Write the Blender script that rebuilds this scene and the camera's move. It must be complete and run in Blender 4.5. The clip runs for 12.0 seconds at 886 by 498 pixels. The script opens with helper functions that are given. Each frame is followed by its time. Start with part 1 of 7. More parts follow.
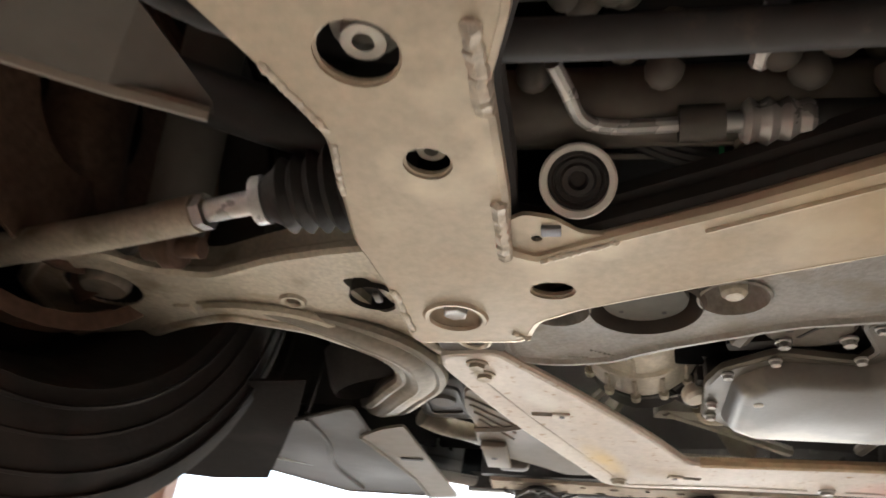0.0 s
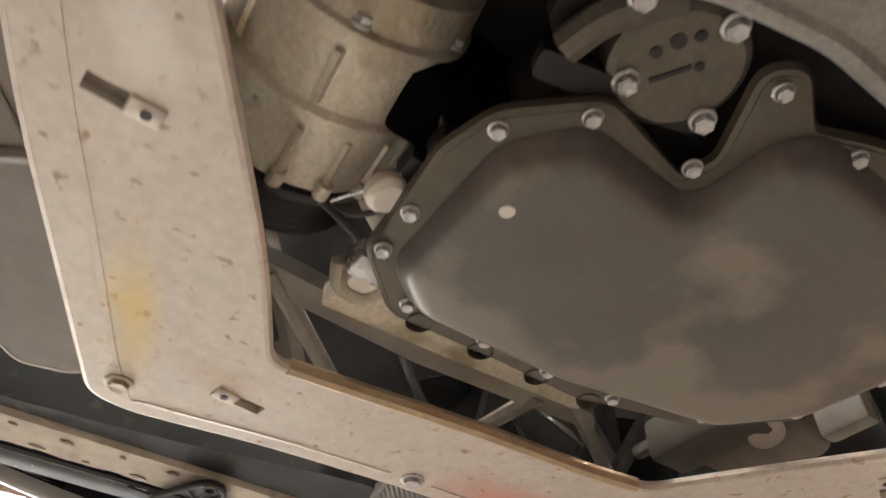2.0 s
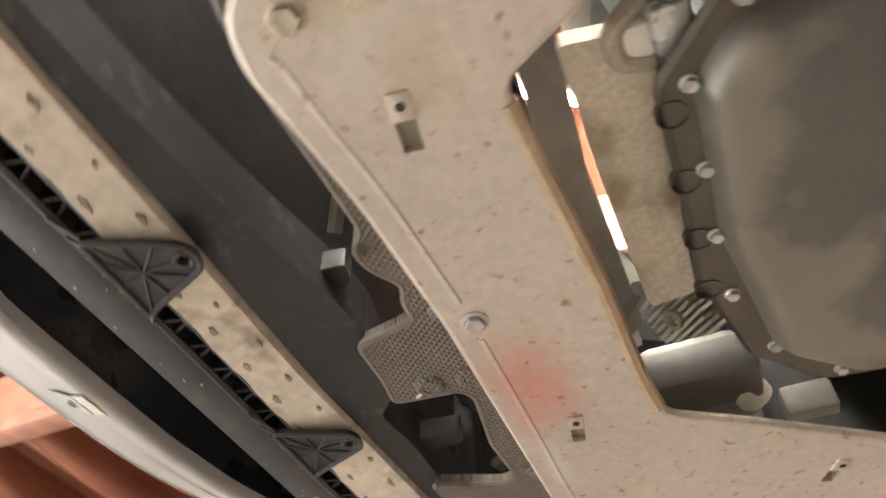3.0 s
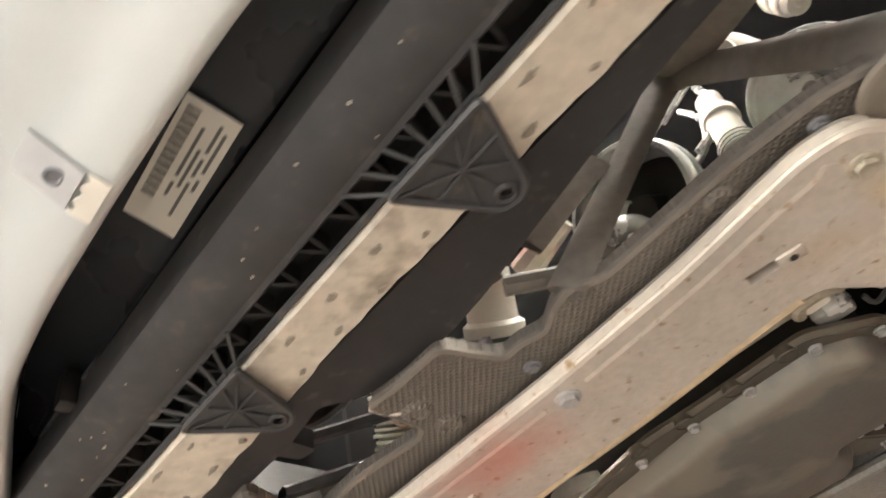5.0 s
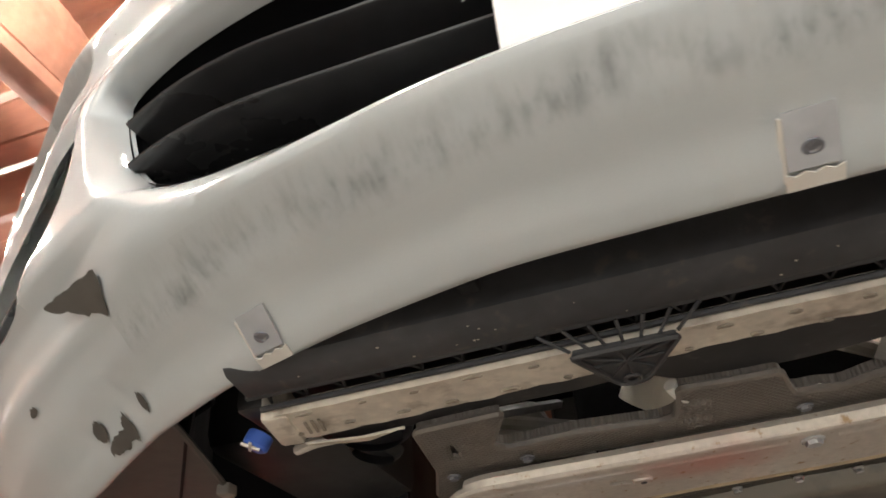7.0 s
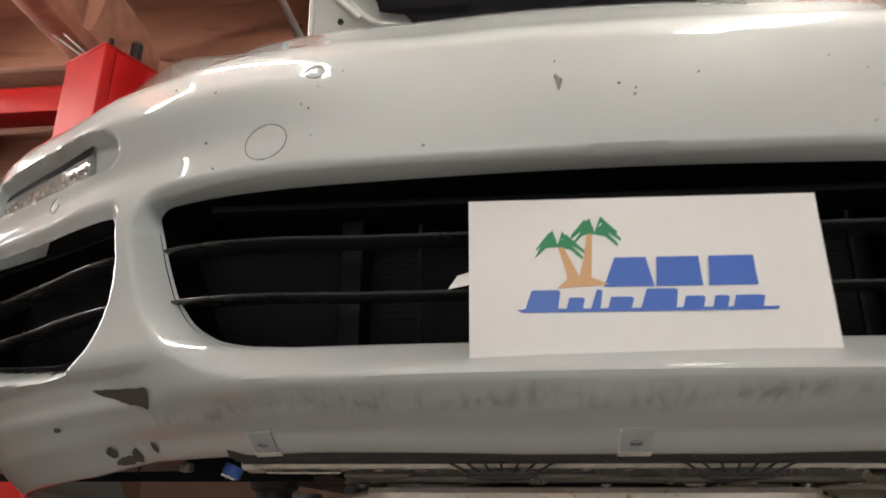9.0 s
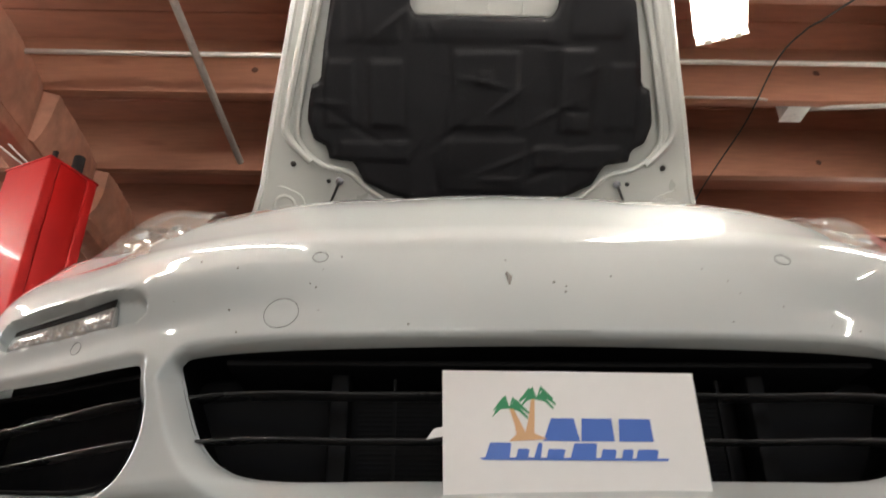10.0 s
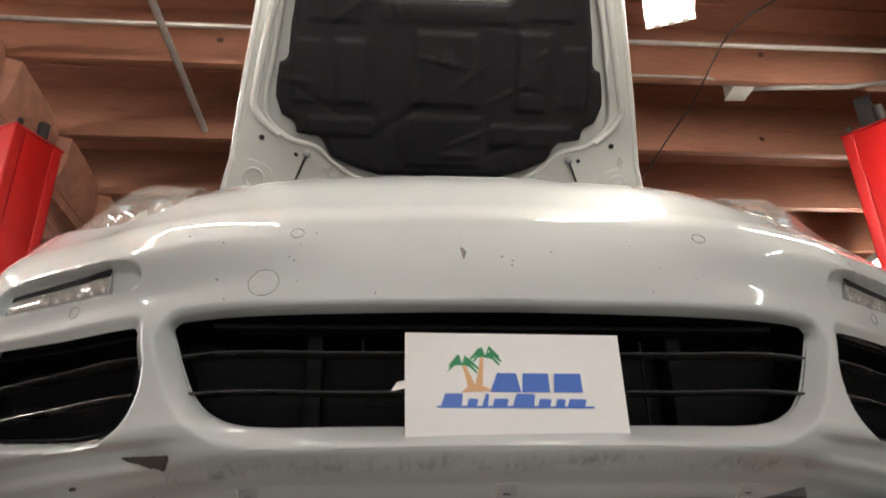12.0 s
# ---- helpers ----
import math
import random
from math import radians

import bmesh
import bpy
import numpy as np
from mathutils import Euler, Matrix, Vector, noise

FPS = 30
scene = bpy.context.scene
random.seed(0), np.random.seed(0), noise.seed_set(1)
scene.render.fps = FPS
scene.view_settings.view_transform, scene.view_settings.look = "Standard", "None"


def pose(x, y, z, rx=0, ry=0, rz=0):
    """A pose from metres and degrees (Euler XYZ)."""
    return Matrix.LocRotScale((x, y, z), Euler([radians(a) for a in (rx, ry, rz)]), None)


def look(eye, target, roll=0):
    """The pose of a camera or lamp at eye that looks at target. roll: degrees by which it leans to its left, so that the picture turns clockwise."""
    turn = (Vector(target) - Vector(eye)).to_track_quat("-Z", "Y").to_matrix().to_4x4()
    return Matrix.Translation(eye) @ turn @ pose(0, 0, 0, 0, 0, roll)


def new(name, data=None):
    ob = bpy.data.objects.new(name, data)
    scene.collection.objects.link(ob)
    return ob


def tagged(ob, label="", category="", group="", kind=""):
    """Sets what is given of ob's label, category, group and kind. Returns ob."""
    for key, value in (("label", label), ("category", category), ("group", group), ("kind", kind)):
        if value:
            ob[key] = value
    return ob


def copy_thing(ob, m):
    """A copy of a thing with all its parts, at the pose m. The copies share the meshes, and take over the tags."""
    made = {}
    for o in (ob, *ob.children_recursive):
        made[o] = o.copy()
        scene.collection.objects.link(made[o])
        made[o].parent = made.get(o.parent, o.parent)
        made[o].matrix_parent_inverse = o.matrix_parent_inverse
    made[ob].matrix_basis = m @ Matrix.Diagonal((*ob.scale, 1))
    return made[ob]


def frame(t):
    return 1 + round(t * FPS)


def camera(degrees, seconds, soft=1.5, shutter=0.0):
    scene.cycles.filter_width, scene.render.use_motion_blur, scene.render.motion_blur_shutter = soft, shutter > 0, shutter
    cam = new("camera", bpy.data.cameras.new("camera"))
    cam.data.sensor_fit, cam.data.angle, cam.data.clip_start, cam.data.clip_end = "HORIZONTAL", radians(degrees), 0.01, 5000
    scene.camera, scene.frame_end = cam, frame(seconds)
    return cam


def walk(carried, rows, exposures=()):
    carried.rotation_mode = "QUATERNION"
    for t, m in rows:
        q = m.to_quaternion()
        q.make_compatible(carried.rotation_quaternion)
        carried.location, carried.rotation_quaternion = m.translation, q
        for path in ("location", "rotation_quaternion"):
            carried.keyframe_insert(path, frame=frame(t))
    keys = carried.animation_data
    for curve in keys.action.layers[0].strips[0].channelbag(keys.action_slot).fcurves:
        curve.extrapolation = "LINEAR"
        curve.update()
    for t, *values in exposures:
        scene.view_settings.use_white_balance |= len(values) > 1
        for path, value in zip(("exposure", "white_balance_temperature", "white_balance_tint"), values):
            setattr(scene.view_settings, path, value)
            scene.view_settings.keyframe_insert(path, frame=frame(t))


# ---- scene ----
cam = camera(61.3, 12.0, soft=1.6, shutter=0.4)
# seconds, eye, Euler angles in degrees
PATH = [
    (0, 0.2868, 1.3551, 1.5043, 121.25, -5.68, -171.55),
    (0.5, 0.3372, 1.2497, 1.5214, 122.95, -5.10, 178.07),
    (1, 0.3346, 1.1127, 1.4833, 125.06, -3.19, 168.63),
    (1.5, 0.3153, 0.9568, 1.4836, 128.31, -0.39, 154.44),
    (2, 0.3092, 0.8823, 1.4728, 134.06, -0.53, 143.60),
    (2.5, 0.3483, 0.7145, 1.4429, 134.91, 1.21, 131.18),
    (2.7, 0.3642, 0.6403, 1.4316, 135.36, 1.59, 124.02),
    (4.3, 0.3323, 0.1223, 1.4790, 137.43, 6.62, 61.13),
    (4.5, 0.3330, 0.0979, 1.4894, 136.41, 7.94, 58.09),
    (5, 0.2572, 0.0283, 1.4903, 134.08, 10.72, 50.81),
    (5.5, 0.1347, -0.0353, 1.4994, 131.85, 8.59, 39.39),
    (6, 0.0542, -0.1641, 1.5240, 129.68, 6.22, 28.42),
    (6.5, -0.0130, -0.2654, 1.5359, 126.31, 4.05, 22.54),
    (7, -0.1037, -0.2513, 1.5525, 125.04, 3.98, 19.45),
    (7.2, -0.1280, -0.2493, 1.5704, 123.86, 3.04, 15.61),
    (8.8, -0.1072, -0.5542, 1.7353, 109.35, -0.29, 6.77),
    (9, -0.0996, -0.5864, 1.7278, 110.27, -0.34, 6.02),
    (9.5, -0.1270, -0.6950, 1.7067, 115.46, 0.05, 2.60),
    (10, -0.1656, -0.8120, 1.7090, 118.26, 0.28, -1.59),
    (10.5, -0.1670, -0.8854, 1.6895, 120.87, 0.23, -3.30),
    (11, -0.1671, -0.9156, 1.6857, 121.44, 1.43, -4.74),
    (11.5, -0.1803, -0.9371, 1.6777, 118.85, 1.55, -3.48),
    (12, -0.1728, -0.9397, 1.6611, 115.59, 1.21, -4.50),
]
EXPOSURES = [(0, 2.3), (1.5, 2.2), (2.5, 2.5), (4.5, 2.65), (5.5, 2.6), (6.5, 1.65), (7.2, 1.4), (8.8, 0.4), (10.5, 0.28), (12, 0.3)]
walk(cam, [(t, pose(*row)) for t, *row in PATH], EXPOSURES)

# ---- world and daylight ----
world = bpy.data.worlds.new("sky")
scene.world = world
world.use_nodes = True
wn, wl = world.node_tree.nodes, world.node_tree.links
sky = wn.new("ShaderNodeTexSky")
sky.sky_type = "NISHITA"
sky.sun_disc = False
sky.sun_elevation, sky.sun_rotation = radians(33), radians(190)
wn["Background"].inputs["Strength"].default_value = 0.12
wl.new(sky.outputs["Color"], wn["Background"].inputs["Color"])

sun = new("sun", bpy.data.lights.new("sun", "SUN"))
sun.data.energy, sun.data.angle, sun.data.color = 0.7, radians(0.6), (0.97, 0.95, 0.925)
sun.matrix_world = look((-1.6, -9.0, 5.95), (0, 0, 0))


def area_light(name, m, sx, sy, watts, colour):
    lamp = new(name, bpy.data.lights.new(name, "AREA"))
    lamp.data.shape, lamp.data.size, lamp.data.size_y = "RECTANGLE", sx, sy
    lamp.data.energy, lamp.data.color = watts, colour
    lamp.matrix_world = m
    return lamp


# an unseen front door opening added for fill light, and the high window beside it
area_light("door_fill_light", look((0.2, -5.05, 1.7), (0.2, 0, 1.2)), 4.6, 3.2, 50, (0.96, 0.965, 0.955))
area_light("window_daylight", look((-4.25, 2.4, 3.2), (0, 1.2, 1.6)), 2.0, 0.9, 30, (0.97, 0.98, 0.98))

# ---- materials ----
def material(name, colour, metal=0.0, rough=0.5, var=0.25, grain=0.15, scale=60.0, blotch=6.0, bump=0.15, coat=0.0,
             stain=None, stain_amount=0.0, stain_scale=9.0, edge=0.70, stretch=(1, 1, 1), rough_var=0.15, spec=0.5):
    """Base colour with blotches, fine grain, stains and relief; all in metres of the object."""
    m = bpy.data.materials.new(name)
    m.use_nodes = True
    n, l = m.node_tree.nodes, m.node_tree.links
    b = n["Principled BSDF"]
    b.inputs["Metallic"].default_value = metal
    b.inputs["Coat Weight"].default_value = coat
    b.inputs["Coat Roughness"].default_value = 0.035
    b.inputs["Specular IOR Level"].default_value = spec
    co = n.new("ShaderNodeTexCoord")
    mp = n.new("ShaderNodeMapping")
    mp.inputs["Scale"].default_value = stretch
    l.new(co.outputs["Object"], mp.inputs["Vector"])

    def noise_tex(s, detail):
        t = n.new("ShaderNodeTexNoise")
        t.inputs["Scale"].default_value, t.inputs["Detail"].default_value = s, detail
        l.new(mp.outputs["Vector"], t.inputs["Vector"])
        return t

    def mixed(fac, a, bb, kind="MIX"):
        x = n.new("ShaderNodeMix")
        x.data_type, x.blend_type = "RGBA", kind
        for sock, v in ((x.inputs[0], fac), (x.inputs[6], a), (x.inputs[7], bb)):
            if hasattr(v, "links"):
                l.new(v, sock)
            else:
                sock.default_value = v
        return x.outputs[2]

    def ramp(v, lo, hi):
        r = n.new("ShaderNodeMapRange")
        r.inputs["From Min"].default_value, r.inputs["From Max"].default_value = lo, hi
        l.new(v, r.inputs["Value"])
        return r.outputs["Result"]

    big, fine = noise_tex(blotch, 5), noise_tex(scale, 3)
    dark = tuple(c * (1 - var) for c in colour) + (1,)
    light = tuple(min(1, c * (1 + var * 0.6)) for c in colour) + (1,)
    c = mixed(ramp(big.outputs["Fac"], 0.3, 0.7), dark, light)
    g = mixed(ramp(fine.outputs["Fac"], 0.3, 0.7), (1 - grain, 1 - grain, 1 - grain, 1), (1, 1, 1, 1))
    c = mixed(1.0, c, g, "MULTIPLY")
    if stain:
        st = noise_tex(stain_scale, 7)
        f = ramp(st.outputs["Fac"], 0.62 - 0.3 * stain_amount, edge)
        c = mixed(f, c, stain + (1,))
    l.new(c, b.inputs["Base Color"])
    r = n.new("ShaderNodeMapRange")
    r.inputs["To Min"].default_value, r.inputs["To Max"].default_value = max(0.02, rough - rough_var), min(1, rough + rough_var)
    r.inputs["From Min"].default_value, r.inputs["From Max"].default_value = 0.3, 0.7
    l.new(big.outputs["Fac"], r.inputs["Value"])
    l.new(r.outputs["Result"], b.inputs["Roughness"])
    if bump:
        bp = n.new("ShaderNodeBump")
        bp.inputs["Strength"].default_value, bp.inputs["Distance"].default_value = bump, 0.002
        l.new(fine.outputs["Fac"], bp.inputs["Height"])
        l.new(bp.outputs["Normal"], b.inputs["Normal"])
    return m


def glowing(name, colour, strength):
    m = bpy.data.materials.new(name)
    m.use_nodes = True
    b = m.node_tree.nodes["Principled BSDF"]
    b.inputs["Base Color"].default_value = (*colour, 1)
    b.inputs["Emission Color"].default_value = (*colour, 1)
    b.inputs["Emission Strength"].default_value = strength
    return m


SILVER = material("silver_car_paint", (0.535, 0.565, 0.56), metal=0.06, rough=0.55, var=0.04, grain=0.03, scale=900, blotch=2.5, bump=0.0, coat=1.0, rough_var=0.03, spec=0.15)
SILVER_INNER = material("silver_primer_paint", (0.62, 0.63, 0.605), metal=0.2, rough=0.38, var=0.06, grain=0.04, scale=400, blotch=4, bump=0.02, coat=0.5)
BARE_PLASTIC = material("scraped_black_plastic", (0.095, 0.085, 0.072), rough=0.75, var=0.3)
BRACE = material("weathered_aluminium_sheet", (0.66, 0.61, 0.545), metal=0.4, rough=0.55, var=0.09, grain=0.14, scale=150, blotch=7, bump=0.12,
                 stain=(0.36, 0.24, 0.13), stain_amount=0.0, stain_scale=95, edge=0.72)
TAN_METAL = material("tan_metal_edge", (0.56, 0.45, 0.30), metal=0.3, rough=0.5, var=0.15, grain=0.15, scale=120, blotch=30, bump=0.1)


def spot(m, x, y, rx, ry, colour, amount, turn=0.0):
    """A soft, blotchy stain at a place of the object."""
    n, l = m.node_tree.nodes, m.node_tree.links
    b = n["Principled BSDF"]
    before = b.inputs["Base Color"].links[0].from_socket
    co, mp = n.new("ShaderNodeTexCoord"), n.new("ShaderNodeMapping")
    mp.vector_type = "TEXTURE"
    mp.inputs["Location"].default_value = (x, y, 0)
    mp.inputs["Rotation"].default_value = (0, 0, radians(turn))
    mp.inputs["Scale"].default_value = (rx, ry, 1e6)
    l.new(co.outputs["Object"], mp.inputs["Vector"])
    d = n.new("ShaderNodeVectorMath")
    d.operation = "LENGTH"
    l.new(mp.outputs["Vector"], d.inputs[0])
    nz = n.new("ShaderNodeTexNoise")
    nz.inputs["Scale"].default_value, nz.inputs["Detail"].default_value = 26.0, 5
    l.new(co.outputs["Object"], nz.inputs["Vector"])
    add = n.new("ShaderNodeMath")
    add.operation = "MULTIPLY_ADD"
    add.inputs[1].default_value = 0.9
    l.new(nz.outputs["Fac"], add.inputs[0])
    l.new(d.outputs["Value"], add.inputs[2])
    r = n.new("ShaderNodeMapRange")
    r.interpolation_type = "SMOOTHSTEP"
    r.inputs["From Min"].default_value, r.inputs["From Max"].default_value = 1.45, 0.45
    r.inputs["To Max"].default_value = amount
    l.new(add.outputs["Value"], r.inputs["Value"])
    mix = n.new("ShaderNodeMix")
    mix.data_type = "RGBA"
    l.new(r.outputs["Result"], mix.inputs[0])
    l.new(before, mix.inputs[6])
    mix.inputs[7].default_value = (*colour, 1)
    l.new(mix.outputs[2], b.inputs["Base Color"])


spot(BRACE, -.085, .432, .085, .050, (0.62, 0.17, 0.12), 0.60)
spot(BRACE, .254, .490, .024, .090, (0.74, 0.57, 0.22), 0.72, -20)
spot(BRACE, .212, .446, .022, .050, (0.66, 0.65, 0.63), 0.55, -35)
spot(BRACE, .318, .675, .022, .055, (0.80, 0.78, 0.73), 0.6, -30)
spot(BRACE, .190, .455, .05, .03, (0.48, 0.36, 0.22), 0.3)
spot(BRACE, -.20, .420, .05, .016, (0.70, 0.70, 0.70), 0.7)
SUBFRAME = material("welded_aluminium_subframe", (0.52, 0.455, 0.355), metal=0.5, rough=0.52, var=0.15, grain=0.14, scale=160, blotch=8, bump=0.1,
                    stain=(0.62, 0.56, 0.44), stain_amount=0.2, stain_scale=14)
spot(SUBFRAME, .09, 1.005, .15, .10, (0.50, 0.385, 0.235), 0.8)
WELD = material("weld_bead_aluminium", (0.74, 0.69, 0.59), metal=0.35, rough=0.58, var=0.2, grain=0.3, scale=220, blotch=40, bump=0.6)
CAST = material("cast_aluminium", (0.46, 0.42, 0.34), metal=0.55, rough=0.55, var=0.2, grain=0.25, scale=240, blotch=12, bump=0.3, stain=(0.20, 0.16, 0.11), stain_amount=0.3, stain_scale=16)
CAST_LIGHT = material("light_cast_aluminium", (0.60, 0.55, 0.45), metal=0.5, rough=0.5, var=0.15, grain=0.25, scale=260, blotch=12, bump=0.3, stain=(0.3, 0.25, 0.17), stain_amount=0.25, stain_scale=20)
PAN = material("oil_filmed_pan_metal", (0.150, 0.144, 0.132), metal=0.4, rough=0.42, var=0.2, grain=0.1, scale=200, blotch=7, bump=0.05, stain=(0.222, 0.205, 0.172), stain_amount=0.36, stain_scale=11, edge=0.60)
PAN_RIM = material("dark_pan_rim_metal", (0.135, 0.122, 0.10), metal=0.6, rough=0.45, var=0.25, blotch=20, bump=0.1)
BOLT = material("zinc_bolt", (0.60, 0.60, 0.60), metal=0.5, rough=0.38, var=0.2, blotch=60, scale=400)
BOLT_DARK = material("grey_coated_bolt", (0.30, 0.31, 0.34), metal=0.7, rough=0.5, var=0.2, blotch=60, scale=400)
STEEL = material("steel_pipe_metal", (0.58, 0.58, 0.57), metal=0.5, rough=0.3, var=0.2, blotch=30)
BLACK = material("black_moulded_plastic", (0.020, 0.0195, 0.020), rough=0.5, var=0.3, grain=0.2, blotch=10, bump=0.08)
DUSTY = material("dusty_black_plastic", (0.062, 0.063, 0.066), rough=0.6, var=0.3, grain=0.25, blotch=9, bump=0.1, stain=(0.09, 0.084, 0.075), stain_amount=0.03, stain_scale=60)
SHROUD = material("matt_black_shroud_plastic", (0.025, 0.025, 0.026), rough=0.6, var=0.25, grain=0.2, blotch=9, bump=0.1, stain=(0.055, 0.052, 0.048), stain_amount=0.05, stain_scale=60)
GLOSS_BLACK = material("gloss_black_plastic", (0.020, 0.023, 0.028), rough=0.28, var=0.2, grain=0.05, bump=0.0)
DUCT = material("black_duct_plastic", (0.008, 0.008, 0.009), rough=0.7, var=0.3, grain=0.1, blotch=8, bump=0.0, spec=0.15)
RUBBER = material("black_rubber", (0.040, 0.038, 0.037), rough=0.62, var=0.3, grain=0.3, scale=180, bump=0.2)
TYRE = material("dusty_tyre_rubber", (0.013, 0.012, 0.012), rough=0.75, var=0.35, grain=0.3, scale=150, bump=0.25, stain=(0.030, 0.025, 0.022), stain_amount=0.3, spec=0.25)
RUST = material("rusty_iron", (0.16, 0.10, 0.07), metal=0.3, rough=0.75, var=0.4, grain=0.4, scale=120, bump=0.5)
FOAM = material("dusty_white_radiator_foot", (0.72, 0.66, 0.56), rough=0.75, var=0.12, grain=0.2, scale=90, blotch=14, bump=0.25, stain=(0.36, 0.31, 0.25), stain_amount=0.22, stain_scale=34)
TRAY = material("dusty_grey_plastic_tray", (0.225, 0.20, 0.168), rough=0.6, var=0.12, grain=0.15, blotch=5, bump=0.06, stain=(0.20, 0.18, 0.15), stain_amount=0.2)
STRUT_GREY = material("grey_cast_strut", (0.24, 0.225, 0.205), metal=0.2, rough=0.55, var=0.2, grain=0.2, blotch=14)
COVER_DARK = material("dark_grey_corner_plastic", (0.058, 0.053, 0.048), rough=0.6, var=0.15, grain=0.15, blotch=5)
GREY_COVER = material("dusty_grey_cover_plastic", (0.24, 0.215, 0.18), rough=0.6, var=0.15, grain=0.15, blotch=5, bump=0.06)
FLAP = material("grey_plastic_panel", (0.095, 0.087, 0.076), rough=0.55, var=0.15, grain=0.15, blotch=5)
PAPER = material("white_board", (0.86, 0.845, 0.825), rough=0.55, var=0.02, grain=0.02, bump=0.0)
LABEL = material("white_label_paper", (0.78, 0.75, 0.68), rough=0.5, var=0.05, grain=0.05, bump=0.0)
INK_BLUE = material("blue_print", (0.05, 0.15, 0.56), rough=0.5, var=0.03, grain=0.02, bump=0.0)
INK_GREEN = material("green_print", (0.02, 0.27, 0.10), rough=0.5, var=0.1, grain=0.02, bump=0.0)
INK_TAN = material("tan_print", (0.72, 0.42, 0.20), rough=0.5, var=0.1, grain=0.02, bump=0.0)
INK_GREY = material("grey_print", (0.16, 0.15, 0.14), rough=0.6, var=0.1, bump=0.0)
WOOD = material("stained_joist_wood", (0.325, 0.140, 0.084), rough=0.62, var=0.14, grain=0.16, scale=26, blotch=1.6, bump=0.15, stretch=(0.3, 2.2, 2.2), stain=(0.16, 0.06, 0.032), stain_amount=0.0, stain_scale=7, edge=0.80)
DECK = material("stained_roof_deck_wood", (0.30, 0.115, 0.066), rough=0.75, var=0.15, grain=0.2, scale=16, blotch=2, bump=0.2, stretch=(0.4, 2, 2))
BEAM_WOOD = material("rough_salmon_painted_beam", (0.50, 0.235, 0.155), rough=0.75, var=0.25, grain=0.3, scale=14, blotch=4, bump=0.5, stain=(0.42, 0.17, 0.10), stain_amount=0.2, stain_scale=6)
RED = material("red_lift_paint", (0.38, 0.008, 0.008), rough=0.45, var=0.12, grain=0.05, blotch=3, bump=0.03, coat=0.08, spec=0.3)
CONDUIT = material("galvanised_conduit", (0.42, 0.39, 0.36), metal=0.5, rough=0.5, var=0.15)
CABLE = material("black_cable", (0.02, 0.02, 0.02), rough=0.6)
WHITE_METAL = material("white_enamelled_metal", (0.78, 0.77, 0.72), rough=0.4, var=0.04, bump=0.0)
CONCRETE = material("garage_concrete", (0.205, 0.186, 0.158), rough=0.7, var=0.2, grain=0.2, scale=40, blotch=1.2, bump=0.2, stain=(0.14, 0.13, 0.12), stain_amount=0.15, stain_scale=1.5)
PLASTER = material("brown_painted_wall", (0.30, 0.185, 0.135), rough=0.8, var=0.1, blotch=1.5, bump=0.2)
PAD = material("black_insulation_felt", (0.009, 0.009, 0.0115), rough=0.6, spec=0.3, var=0.25, grain=0.3, scale=220, blotch=12, bump=0.3)
ORANGE = material("orange_cable_sheath", (0.75, 0.17, 0.03), rough=0.5, var=0.1)
BLUE_CAP = material("blue_plastic_cap", (0.05, 0.13, 0.50), rough=0.45, var=0.1)
TUBE_GLOW = glowing("fluorescent_tube", (1.0, 0.94, 0.85), 44.0)
BATTEN_GLOW = glowing("batten_tube", (1.0, 0.94, 0.85), 150.0)
CHROME = material("lamp_reflector_chrome", (0.75, 0.75, 0.74), metal=1.0, rough=0.12, var=0.05, bump=0.0)
PULLEY = material("machined_pulley_metal", (0.60, 0.62, 0.60), metal=0.45, rough=0.35, var=0.1, blotch=20)
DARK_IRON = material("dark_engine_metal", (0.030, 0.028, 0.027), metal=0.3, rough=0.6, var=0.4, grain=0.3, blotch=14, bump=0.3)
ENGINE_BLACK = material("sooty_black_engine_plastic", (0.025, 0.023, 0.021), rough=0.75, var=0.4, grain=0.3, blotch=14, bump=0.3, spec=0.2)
LINER = material("black_felt_arch_liner", (0.017, 0.0145, 0.0135), rough=0.9, var=0.35, grain=0.3, scale=300, bump=0.25, spec=0.12, stain=(0.022, 0.019, 0.017), stain_amount=0.3)
# near-black: the engine bay's unlit darkness is put into this colour
BAY_DARK = material("unlit_black_cavity", (0.0025, 0.0025, 0.0027), rough=0.9, var=0.3, bump=0.1, spec=0.03)
MOUNT_CAST = material("dull_grey_cast_carrier", (0.34, 0.325, 0.30), metal=0.35, rough=0.6, var=0.2, grain=0.25, scale=260, blotch=12, bump=0.3, stain=(0.20, 0.17, 0.13), stain_amount=0.3, stain_scale=20)
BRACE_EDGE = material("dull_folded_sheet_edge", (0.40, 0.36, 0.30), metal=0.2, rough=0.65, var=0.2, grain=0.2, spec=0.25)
RACK = material("dusty_rack_housing", (0.17, 0.155, 0.132), metal=0.2, rough=0.55, var=0.25, grain=0.25, blotch=14)
DISC_GREY = material("dull_cover_disc", (0.13, 0.128, 0.112), metal=0.2, rough=0.6, var=0.2, grain=0.2)
GEAR_METAL = material("dull_gearbox_metal", (0.15, 0.135, 0.11), metal=0.4, rough=0.5, var=0.2, grain=0.2, scale=160, blotch=14, bump=0.15)
LEG_CAST = material("grimy_cast_leg", (0.27, 0.245, 0.20), metal=0.4, rough=0.5, var=0.3, grain=0.25, scale=160, blotch=10, bump=0.2, stain=(0.10, 0.085, 0.07), stain_amount=0.4, stain_scale=12)

